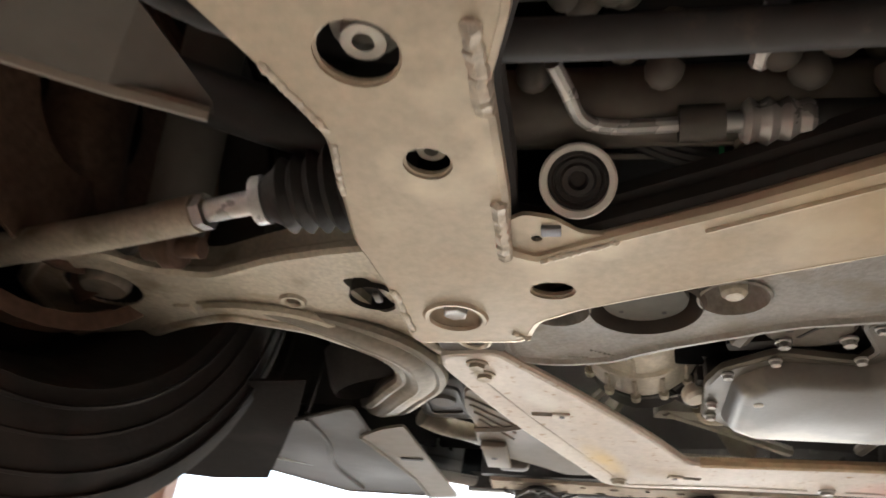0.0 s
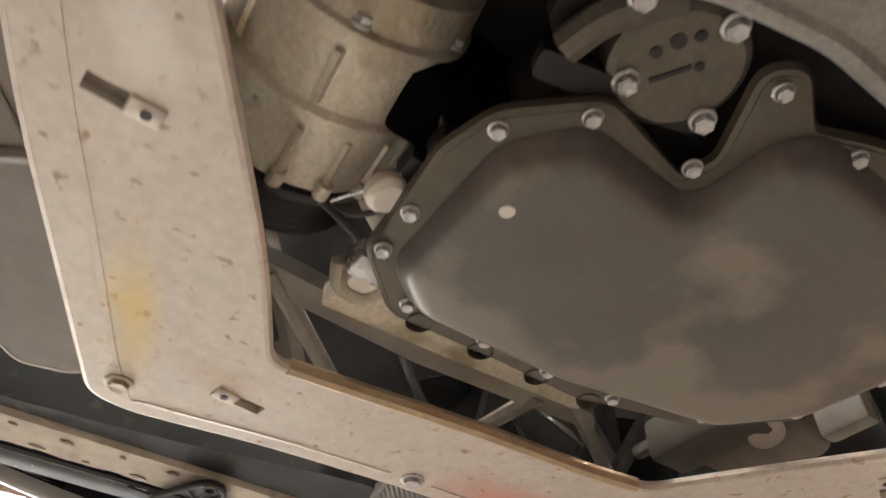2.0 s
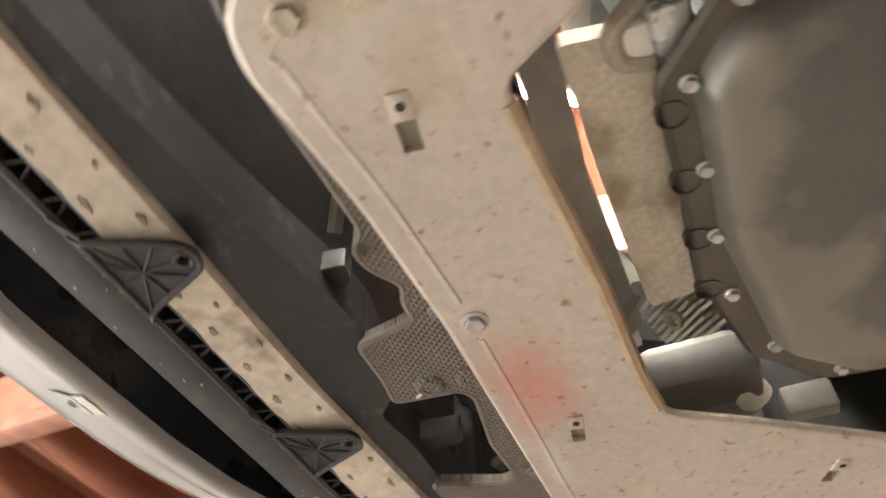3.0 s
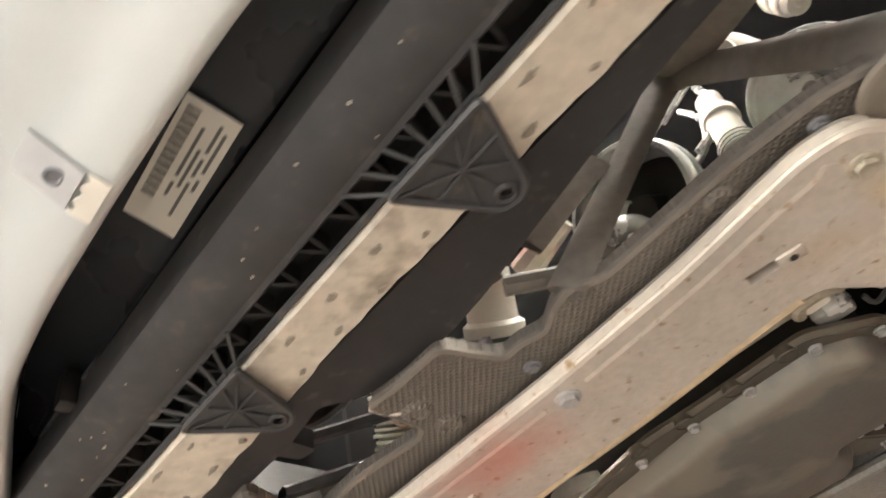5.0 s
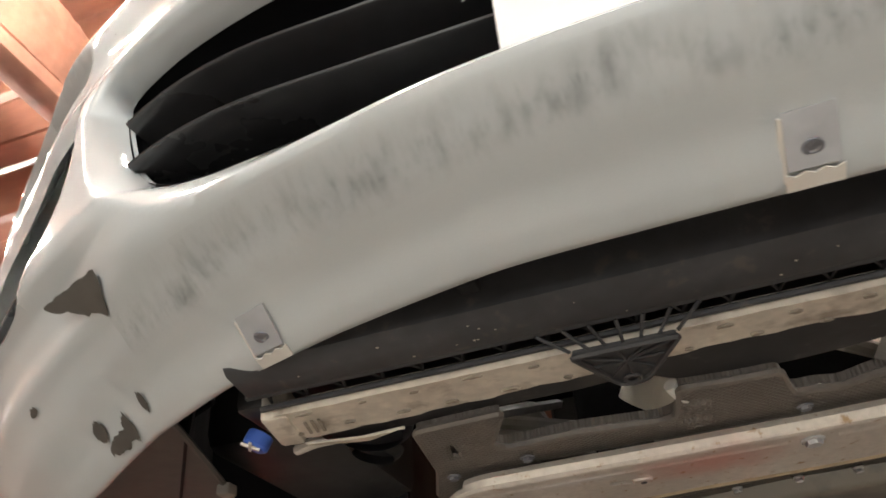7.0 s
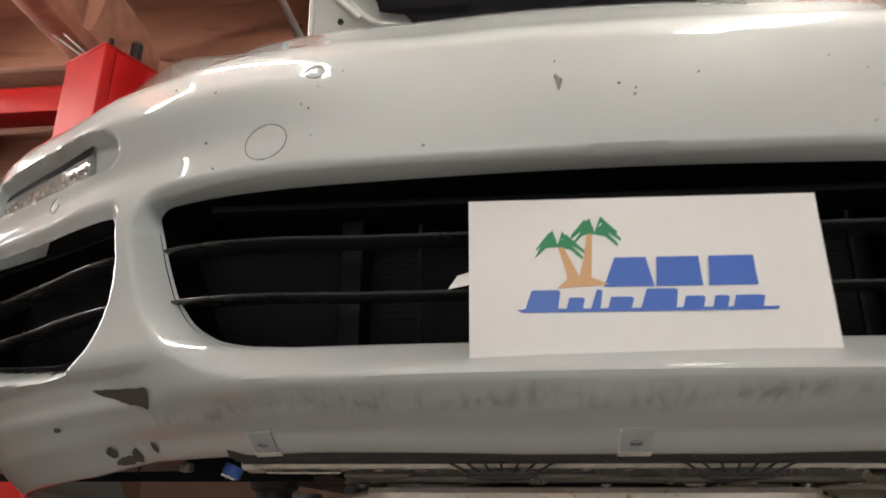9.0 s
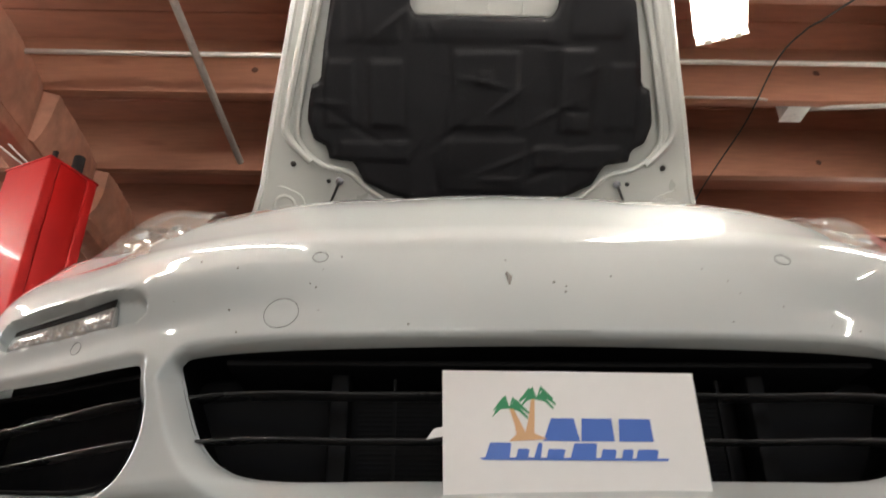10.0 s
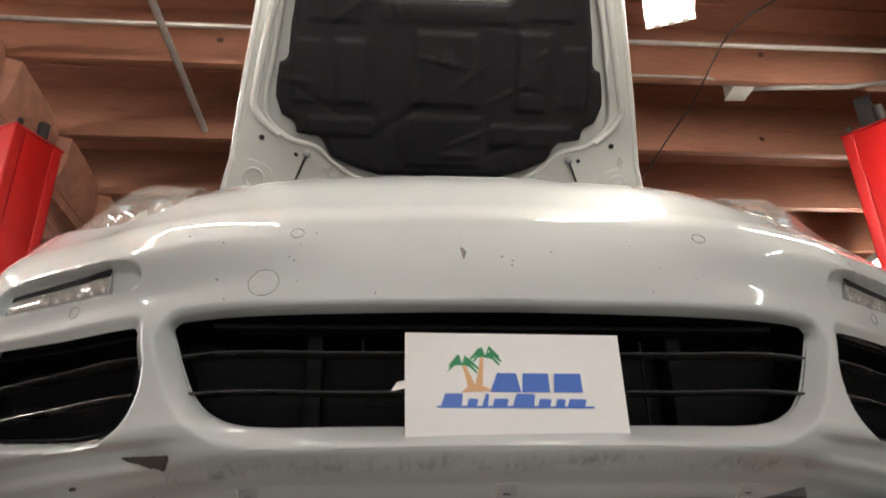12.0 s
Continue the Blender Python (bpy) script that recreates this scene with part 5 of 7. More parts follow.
for k in range(14):
    y = .757 + (.0018 * k if k < 9 else 0)
    part("cast_mark", boxed((.245 + k * .0036, y, ZM - .0012), (.2465 + k * .0036, y + .0055, ZM + .001)), MOUNT_CAST, mount)

# front carrier: a textured beam with struts and windows
def weave(name, colour):
    m = material(name, colour, rough=0.55, var=0.2, grain=0.15, blotch=12, bump=0.0)
    n, l = m.node_tree.nodes, m.node_tree.links
    b = n["Principled BSDF"]
    co = n.new("ShaderNodeTexCoord")
    waves = []
    for turn in (40, -50):
        mp = n.new("ShaderNodeMapping")
        mp.inputs["Rotation"].default_value = (0, 0, radians(turn))
        w = n.new("ShaderNodeTexWave")
        w.inputs["Scale"].default_value, w.inputs["Distortion"].default_value = 74.0, 0.25
        l.new(co.outputs["Object"], mp.inputs["Vector"])
        l.new(mp.outputs["Vector"], w.inputs["Vector"])
        waves.append(w)
    mx = n.new("ShaderNodeMath")
    mx.operation = "MAXIMUM"
    l.new(waves[0].outputs["Fac"], mx.inputs[0])
    l.new(waves[1].outputs["Fac"], mx.inputs[1])
    bp = n.new("ShaderNodeBump")
    bp.inputs["Strength"].default_value, bp.inputs["Distance"].default_value = 0.9, 0.0015
    l.new(mx.outputs["Value"], bp.inputs["Height"])
    l.new(bp.outputs["Normal"], b.inputs["Normal"])
    return m


CARRIER_PLAIN = material("smooth_brown_fibre_plastic", (0.175, 0.155, 0.132), rough=0.55, var=0.2, grain=0.2, scale=120, blotch=14, bump=0.2)
WEAVE = weave("ribbed_fibre_plastic", (0.165, 0.146, 0.124))
carrier = thing("front_carrier", "dusty brown ribbed plastic front carrier beam with struts", "carrier beam")
ZC = 1.779
CAR_OUT = [(-.345, .47), (-.320, .40), (-.306, .300), (-.231, .296), (-.258, .356), (-.250, .373), (-.183, .369), (-.114, .379), (-.100, .372), (-.094, .318), (-.064, .322), (-.020, .322), (-.014, .352), (-.008, .372), (.010, .371), (.028, .378), (.050, .364), (.067, .361), (.084, .374), (.12, .373), (.19, .370), (.242, .374), (.276, .384), (.304, .392), (.298, .414), (0, .414), (-.285, .414), (-.30, .43), (-.325, .48)]
CAR_HOLES = [[(-.300, .372), (-.294, .335), (-.286, .335), (-.284, .368)]]
part("beam", plate(rounded(CAR_OUT, .006, 3), ZC, ZC + .014, holes=[rounded(h, .007, 3) for h in CAR_HOLES]), WEAVE, carrier, smooth=25)
part("beam_edge", rim_tube(rounded(CAR_OUT, .006, 3), ZC + .003, .0035, 6), CARRIER_PLAIN, carrier)
for h in CAR_HOLES:
    part("window_edge", rim_tube(rounded(h, .007, 3), ZC + .004, .0036, 6), WEAVE, carrier)
for x, y in ((-.001, .390), (.233, .384), (-.234, .390), (-.308, .405)):
    hex_bolt("bolt", (x, y, ZC - .003), (0, 0, -1), carrier, BOLT_DARK, .0045, .004, 1.5)
for x, y in ((-.083, .352), (-.085, .385), (.168, .386)):
    part("moulded_button", lathe([(0, .0125), (.001, .012), (.0035, .009), (.0035, .006), (.0025, .005), (.0025, 0)], (x, y, ZC), (0, 0, -1), 20), WEAVE, carrier)
# a raised frame of flat struts over the gap behind the radiator
def flat_strut(name, p, q, w0, w1, thick, mat, up=(0, -.35, 1)):
    """A tapering flat bar between two points."""
    p, q = Vector(p), Vector(q)
    d = (q - p).normalized()
    side = d.cross(Vector(up)).normalized()
    rows = []
    for e, w in ((p, w0), (p.lerp(q, .5), (w0 + w1) / 2 * .92), (q, w1)):
        n = side.cross(d).normalized()
        rows.append([e - side * w + n * thick, e - side * w * .7, e + side * w * .7, e + side * w + n * thick, e + side * w * .5 + n * thick * 1.6, e - side * w * .5 + n * thick * 1.6, e - side * w + n * thick])
    return part(name, sheet(rows), mat, carrier)


APEX = (.175, .436, 1.945)
flat_strut("strut", (.060, .366, 1.782), APEX, .014, .013, .006, CARRIER_PLAIN, (0, -1, -.5))
flat_strut("strut", (.292, .386, 1.785), APEX, .014, .011, .006, CARRIER_PLAIN, (0, -1, -.5))
flat_strut("strut", APEX, (.335, .300, 1.835), .014, .020, .006, CARRIER_PLAIN, (0, -.6, -1))
part("strut_node", plate(rounded([(.160, .424), (.185, .422), (.193, .446), (.165, .450)], .008, 3), 1.944, 1.952), WEAVE, carrier)
flat_strut("strut", (.058, .344, 1.816), (.112, .380, 1.868), .013, .012, .006, CARRIER_PLAIN, (0, -1, -.5))
for p, q in (((-.125, .478, 1.86), (-.28, .385, 1.87)), ((-.22, .50, 1.86), (-.262, .35, 1.80)), ((-.085, .385, 1.79), (-.075, .44, 1.86))):
    flat_strut("strut", p, q, .011, .011, .006, DUSTY)

# radiator pack: foot strip, shroud, ribbed guide, brackets
rad = thing("radiator_pack", "radiator with dusty white foot strip and black plastic shroud", "radiator")
ZR = 1.784
def wavy(x):
    return .003 * math.sin(x * 40) + .002 * math.sin(x * 97 + 1)


strip = [[], [], [], []]
for i in range(81):
    x = -.392 + .80 * i / 80
    j = .0003 * math.sin(i * 2.1) + .0004 * math.sin(i * .9)
    wide = .016 * min(1, max(0, (-x - .03) / .3))
    strip[0].append((x, .219, ZR + .010)), strip[1].append((x, .2215 + j, ZR + j)), strip[2].append((x, .261 + wide + j, ZR + .002 - j)), strip[3].append((x, .2635 + wide, ZR + .012))
part("foot_strip", sheet(strip), FOAM, rad, "dusty white foot strip with dark marks")
DENT = material("dark_strip_marks", (0.40, 0.35, 0.28), rough=0.8, var=0.3, grain=0.3, scale=300)
rs = random.Random(14)
for i in range(36):
    x = -.39 + i * .0222 + rs.uniform(-.003, .003)
    y = (.230 if i % 2 else .253 + .008 * min(1, max(0, -x / .3))) + rs.uniform(-.003, .003)
    w, h = rs.uniform(.003, .008), rs.uniform(.0015, .0034)
    blot = [(x + w * rs.uniform(.45, 1.1) * math.cos(a), y + h * rs.uniform(.45, 1.1) * math.sin(a)) for a in [2 * math.pi * k / 11 for k in range(11)]]
    part("strip_mark", plate(blot, ZR - .0009, ZR + .001), DENT, rad)
part("strip_end", boxed((-.012, -.030, -.002), (.010, .028, .026), .004, Matrix.Translation((-.398, .252, ZR)) @ pose(0, 0, 0, 0, 0, 12)), FOAM, rad)
for k in range(3):
    part("end_slot", boxed((-.0012, -.012, 0), (.0012, .012, .001), 0, Matrix.Translation((-.378 + .006 * k, .252, ZR - .0012)) @ pose(0, 0, 0, 0, 0, 14)), DENT, rad)
part("end_skirt", thicken(sheet([[(-.395, .280, ZR), (-.35, .290, ZR), (-.31, .288, ZR)], [(-.392, .296, ZR + .004), (-.35, .308, ZR + .004), (-.315, .296, ZR + .004)]]), .002), FOAM, rad)
part("end_tank", boxed((-.43, .225, ZR + .012), (-.40, .285, 2.25), .006), BLACK, rad)
cap = part("drain_plug", lathe([(0, .011), (.010, .011), (.012, .009), (.012, 0)], (-.424, .258, ZR + .004), (-.4, -.2, -1), 18), BLUE_CAP, rad, "blue drain plug")
part("plug_cross", boxed((-.008, -.0012, 0), (.008, .0012, .002), 0, Matrix.Translation((-.4285, .2495, ZR - .0085)) @ pose(0, 0, 0, 0, 20, 30)), LABEL, cap)
part("plug_cross", boxed((-.0012, -.008, 0), (.0012, .008, .002), 0, Matrix.Translation((-.4285, .2495, ZR - .0085)) @ pose(0, 0, 0, 0, 20, 30)), LABEL, cap)
# core of the radiator, which closes the view upwards
part("core", boxed((-.40, .205, ZR + .03), (.40, .262, 2.30), .003), DARK_IRON, rad)
# shroud behind the strip with a wavy rear edge
rear = [(-.385, .300), (-.33, .305), (-.26, .300), (-.17, .300), (-.12, .293), (-.095, .317), (-.014, .327), (.029, .322), (.091, .309), (.148, .298), (.221, .287), (.30, .280), (.42, .280)]
SH = [(-.385, .2795), (-.30, .2790), (-.06, .2660), (.42, .2660)] + [(x, y) for x, y in reversed(rear)]
part("shroud", plate(rounded(SH, .006, 2), ZR + .006, ZR + .05), SHROUD, rad, "black plastic fan shroud")
for x in (-.20, .03, -.06):
    part("shroud_tooth", plate(rounded([(x - .014, .29), (x + .014, .29), (x + .008, .338), (x - .010, .334)], .004, 2), ZR + .022, ZR + .04), BLACK, rad)
# ribbed guide between the strip and the bar
part("guide_floor", plate([(-.40, .192), (.42, .192), (.42, .2185), (-.40, .2185)], ZR + .024, ZR + .030), BLACK, rad)
for i in range(52):
    x = -.385 + i * .0155
    d = .010 if i % 2 else -.006
    part("guide_rib", tube([(x, .196, ZR + .010), (x + d, .2175, ZR + .010)], .0014, 5), BLACK, rad)
    part("guide_web", sheet([[(x, .196, ZR + .009), (x + d, .2175, ZR + .009)], [(x, .196, ZR + .026), (x + d, .2175, ZR + .026)]]), BLACK, rad)
part("guide_rail", tube([(-.40, .1965, ZR + .008), (.42, .1965, ZR + .008)], .0035, 6), DUSTY, rad)
part("guide_rail", tube([(-.40, .2175, ZR + .006), (.42, .2175, ZR + .006)], .0024, 6), DUSTY, rad)
# flat bar in front of it
bar = [[(x, .155, ZR + .040), (x, .156, ZR + .012), (x, .161, ZR + .008), (x, .188, ZR + .004), (x, .1955, ZR + .006), (x, .197, ZR + .03)] for x in np.linspace(-.395, .45, 24)]
part("lower_bar", sheet(bar), DUSTY, rad, "dusty black plastic lower bar")
for i in range(22):
    x, y = rs.uniform(-.38, .40), rs.uniform(.163, .190)
    part("dirt_fleck", lathe([(0, rs.uniform(.0006, .0013)), (.0005, 0)], (x, y, ZR + .0072 - (y - .161) * .15), (0, 0, -1), 7), FOAM, rad)


def bracket(cx):
    b = [(cx - .041, .211), (cx + .031, .212), (cx + .006, .266), (cx - .004, .272), (cx - .016, .269)]
    br = part("bracket", plate(rounded(b, .004, 3), ZR - .008, ZR - .004, holes=[circle(cx - .006, .2625, .0035, 12)]), DUSTY, rad, "ribbed triangular plastic bracket")
    part("bracket_rim", rim_tube(rounded(b, .004, 3), ZR - .009, .0024, 6), DUSTY, br)
    hub = (cx - .006, .232)
    for e in ((cx - .041, .213), (cx - .012, .211), (cx + .012, .211), (cx + .030, .213), (cx + .012, .252), (cx - .020, .256), (cx - .005, .257), (cx - .030, .235), (cx + .022, .233)):
        part("bracket_rib", tube([(hub[0], hub[1], ZR - .0095), (e[0], e[1], ZR - .0085)], .0013, 5), DUSTY, br)
    for k in range(7):
        x = cx - .06 + k * .018
        part("bracket_rib", tube([(x, .196, ZR + .004), (cx - .041 + k * .012, .2115, ZR - .005)], .0014, 5), DUSTY, br)
    part("bracket_eye", tube([(p[0], p[1], ZR - .0095) for p in circle(cx - .006, .2625, .0055, 14)], .0018, 5, closed=True), DUSTY, br)


for cx in (.115, -.118, .345):
    bracket(cx)

# air guide between the bumper lip and the bar, with its label
guide = thing("air_guide", "smooth black plastic air guide with a white barcode label", "air guide")
rows = [[(x, float(offs(x, 1.79)) + .104, 1.803), (x, float(offs(x, 1.79)) * .7 + .109, 1.8565), (x, .125 + float(offs(x, 1.79)) * .4, 1.8515), (x, .152 + float(offs(x, 1.79)) * .1, 1.8405), (x, .157, 1.836)] for x in np.linspace(-.46, .46, 47)]
part("guide_sheet", sheet(rows), GLOSS_BLACK, guide)
part("guide_clip", boxed((-.216, .144, 1.808), (-.202, .156, 1.836), .002), BLACK, guide)
lab = [(.034, .1185, 1.8515), (.037, .1500, 1.8405), (-.058, .1545, 1.8395), (-.061, .1235, 1.8515)]
lv = [Vector(p) + Vector((0, -.0006, -.0018)) for p in lab]
lb = part("label", sheet([[lv[0], lv[1]], [lv[3], lv[2]]]), LABEL, guide, "white paper barcode label")


def on_label(u, v, lift=.0006):
    p = lv[0].lerp(lv[3], u).lerp(lv[1].lerp(lv[2], u), v)
    return p + Vector((0, -lift * .3, -lift))


u = .06
k = 0
while u < .80:
    w = (.012, .006, .018, .009, .006, .014)[k % 6]
    part("barcode_bar", sheet([[on_label(u, .10), on_label(u, .34)], [on_label(u + w, .10), on_label(u + w, .34)]]), INK_GREY, lb, smooth=0)
    u += w + (.008, .012, .006)[k % 3]
    k += 1
for v, spans in ((.46, ((.15, .55), (.60, .72))), (.58, ((.3, .62),)), (.70, ((.08, .3), (.35, .5), (.55, .85))), (.82, ((.12, .44), (.5, .6)))):
    for a, b in spans:
        part("print_bar", sheet([[on_label(a, v), on_label(a, v + .06)], [on_label(b, v), on_label(b, v + .06)]]), INK_GREY, lb, smooth=0)

# ---- engine parts ----
pan = thing("oil_pan", "dark oil-filmed metal engine oil pan with a bolted rim", "oil pan")
PAN_LINE = [(.160, .606), (.118, .566), (.03, .568), (-.037, .566), (-.138, .592), (-.19, .64), (-.20, .72), (-.16, .79), (-.06, .83), (-.005, .82), (.03, .805), (.062, .825), (.075, .815), (.050, .768), (.058, .745), (.122, .757), (.160, .722), (.168, .69)]
ZP = 1.772
RIM = rounded(PAN_LINE, .007, 3)
part("pan_rim", plate(RIM, ZP, ZP + .010), PAN_RIM, pan, smooth=25)
part("rim_edge", rim_tube(RIM, ZP + .005, .005, 6), PAN_RIM, pan)
BOWL = rounded([(.138, .610), (.113, .590), (0, .590), (-.13, .614), (-.17, .66), (-.176, .72), (-.14, .775), (-.06, .803), (.020, .803), (.033, .790), (.036, .748), (.050, .734), (.118, .738), (.142, .706)], .009, 4)


def pan_body():
    lines = [(inset_line(BOWL, d), z) for d, z in ((-.009, ZP), (-.0085, ZP - .0015), (-.002, ZP - .0115), (.000, ZP - .0138), (.0035, ZP - .0158), (.009, ZP - .0168))]
    bm = bmesh.new()
    rings = [[bm.verts.new((x, y, z)) for x, y in ln] for ln, z in lines]
    k = len(rings[0])
    for p, q in zip(rings, rings[1:]):
        for i in range(k):
            bm.faces.new((p[i], p[(i + 1) % k], q[(i + 1) % k], q[i]))
    es = [bm.edges.get((rings[-1][i], rings[-1][(i + 1) % k])) for i in range(k)]
    bmesh.ops.triangle_fill(bm, edges=es, use_beauty=True)
    return bm


part("pan_bowl", pan_body(), PAN, pan, smooth=40)
part("drain_spot", lathe([(0, .0045), (.0008, .004), (.0008, 0)], (.128, .688, ZP - .0168), (0, 0, -1), 14), LABEL, pan)
for x, y in ((.157, .717), (.125, .750), (.062, .758), (.064, .814), (0, .812), (.160, .645), (.156, .612), (.117, .580), (.056, .580), (0, .579), (-.06, .582), (-.13, .605), (-.18, .65), (-.19, .71), (-.15, .775), (-.08, .812)):
    hex_bolt("pan_bolt", (x, y, ZP - .0005), (0, 0, -1), pan, BOLT, .0042, .005, 1.3)
front = thing("engine_front_bracket", "grey cast bracket with struts between oil pan and brace", "bracket")
part("bright_rail", plate(rounded([(.150, .520), (.142, .568), (.05, .566), (-.078, .562), (-.080, .528), (.05, .522)], .006, 3), 1.795, 1.81), CAST_LIGHT, front, "pale cast rail")
part("dark_rail", plate(rounded([(.200, .500), (.195, .525), (.05, .515), (-.11, .52), (-.13, .50), (.05, .49)], .006, 3), 1.806, 1.82), STRUT_GREY, front)
part("hook_eye", tube(spline([(.160, .566, 1.795), (.150, .550, 1.79), (.132, .550, 1.79), (.124, .566, 1.793)], 5), .006, 10), CAST, front)
part("eye_plate", boxed((.128, .568, 1.782), (.158, .590, 1.80), .004), STEEL, front)
for q in ([(.187, .516, 1.81), (.10, .435, 1.815), (.02, .358, 1.82)], [(-.058, .510, 1.81), (-.058, .44, 1.815), (-.059, .376, 1.82)], [(-.075, .525, 1.81), (-.16, .472, 1.815), (-.272, .397, 1.82)], [(-.205, .56, 1.81), (-.22, .51, 1.83), (-.235, .46, 1.84)]):
    part("strut", tube(q, [.0075, .0068, .0075], 8), STRUT_GREY, front)
part("foot_plate", boxed((-.245, .50, 1.80), (-.195, .60, 1.84), .006), FLAP, front)
part("round_cap", lathe([(0, .036), (.004, .040), (.02, .040), (.02, 0)], (-.165, .645, 1.79), (0, 0, 1), 32), GEAR_METAL, front, "round dusty cap")
for k in range(4):
    ang = math.pi * k / 4
    part("cap_rib", tube([(-.165 - .03 * math.cos(ang), .645 - .03 * math.sin(ang), 1.789), (-.165 + .03 * math.cos(ang), .645 + .03 * math.sin(ang), 1.789)], .002, 5), CAST, front)
white = thing("coolant_reservoir", "grey plastic reservoir with pale neck behind the brace", "reservoir")
part("tank", boxed((-.345, .50, 1.815), (-.235, .60, 1.88), .015, segs=3), STRUT_GREY, white)
part("neck", lathe([(0, .016), (.02, .016), (.022, .012), (.022, 0)], (-.245, .585, 1.82), (.2, .3, -1), 18), LABEL, white)
part("clip", boxed((-.30, .615, 1.80), (-.28, .66, 1.83), .004), STRUT_GREY, white)
part("clip", boxed((.128, .545, 1.788), (.15, .57, 1.80), .004), LABEL, white)
for x in (.10, .05, .0, -.05):
    part("rim_scallop", lathe([(0, .009), (.006, .009), (.006, 0)], (x, .568, ZP - .001), (0, 0, 1), 14), PAN_RIM, pan)

# casting beyond the pan
gear = thing("gearbox_casting", "dark cast gearbox flange with bright bolts", "engine casting")
part("flange", plate(rounded([(.165, .762), (.118, .768), (.062, .775), (.056, .83), (.09, .86), (.19, .85)], .01, 3), 1.796, 1.81), DARK_IRON, gear)
part("cover_disc", lathe([(0, .0), (0, .030), (.003, .034), (.012, .035), (.03, .035)], (.106, .790, 1.780), (0, 0, 1), 40), GEAR_METAL, gear, "round dull metal cover")
part("cover_slot", boxed((-.010, -.0012, 0), (.010, .0012, .001), 0, pose(.108, .786, 1.7792, 0, 0, 120)), BLACK, gear)
for x, y, w in ((.118, .800, .004), (.122, .790, .003), (.112, .808, .003), (.100, .797, .0025)):
    part("cover_dent", lathe([(0, w), (.0006, w), (.0006, 0)], (x, y, 1.7798), (0, 0, -1), 9), BLACK, gear)
for x, y in ((.104, .8205), (.1225, .771), (.0755, .778), (.148, .806)):
    hex_bolt("flange_bolt", (x, y, 1.7795), (0, 0, -1), gear, BOLT, .0052, .007, 1.35)
part("cast_arm", tube(spline([(.130, .815, 1.786), (.150, .79, 1.784), (.156, .765, 1.784)], 4), .009, 8), GEAR_METAL, gear)
part("cast_web", plate(rounded([(.160, .745), (.105, .757), (.07, .768), (.07, .782), (.11, .772), (.165, .760)], .004, 2), 1.781, 1.79), DARK_IRON, gear)

comp = thing("air_compressor", "dirty cast aluminium air conditioning compressor with ribbed pulley", "compressor")
C0, CA = Vector((.214, .560, 1.848)), Vector((.12, 1, .05)).normalized()
part("pulley", lathe([(0, .030), (0, .054), (.004, .056)] + [(.006 + .0035 * i, .0575 if i % 2 else .0545) for i in range(8)] + [(.036, .057), (.038, .045)], C0, CA, 44), BLACK, comp, "black ribbed belt pulley")
part("housing", lathe([(.042, .040), (.042, .058), (.050, .061), (.085, .0615), (.090, .064), (.096, .064), (.100, .061), (.135, .0605), (.140, .063), (.147, .063), (.150, .060), (.172, .058), (.180, .046), (.186, .042), (.186, 0)], C0, CA, 48), CAST_LIGHT, comp)
cu = CA.orthogonal().normalized()
cv = CA.cross(cu)
for k in range(14):
    a = 2 * math.pi * k / 14
    d = cu * math.cos(a) + cv * math.sin(a)
    p, q = C0 + CA * .052 + d * .0615, C0 + CA * .084 + d * .0615
    part("housing_rib", tube([p, q], .0026, 5), CAST_LIGHT, comp)
    p, q = C0 + CA * .102 + d * .061, C0 + CA * .134 + d * .0608
    if k % 2:
        part("housing_rib", tube([p, q], .003, 5), CAST_LIGHT, comp)
    c = C0 + CA * .043 + d * .0625
    part("housing_tab", lathe([(0, .005), (.010, .005), (.010, 0)], c, CA, 10), CAST_LIGHT, comp)
for k in range(6):
    a = 2 * math.pi * k / 6 + .2
    d = cu * math.cos(a) + cv * math.sin(a)
    hex_bolt("housing_bolt", C0 + CA * .150 + d * .058, CA, comp, BOLT, .0045, .006, 1.3)
part("plug_bolt", lathe([(0, .010), (.004, .0125), (.010, .0125), (.014, .009), (.014, 0)], (.176, .640, 1.788), (-.3, .2, -1), 16), LABEL, comp, "white capped bolt")
wire = thing("wiring", "thin black wires with bright clips beside the compressor", "wire")
for pts in ([(.172, .66, 1.80), (.16, .64, 1.79), (.175, .615, 1.785), (.19, .60, 1.80)], [(.185, .70, 1.81), (.168, .685, 1.80), (.165, .66, 1.80)], [(.20, .60, 1.80), (.17, .60, 1.785), (.165, .59, 1.79)]):
    part("wire", tube(spline(pts, 5), .0022, 6), RUBBER, wire)
part("wire", tube(spline([(.168, .664, 1.79), (.178, .645, 1.783), (.185, .63, 1.785), (.192, .61, 1.79)], 5), .0012, 5), STEEL, wire, "bright steel wire")
part("wire_clip", boxed((.165, .650, 1.785), (.175, .668, 1.80), .002), BLACK, wire)
part("connector", boxed((.152, .672, 1.783), (.170, .690, 1.80), .003), BLACK, wire)

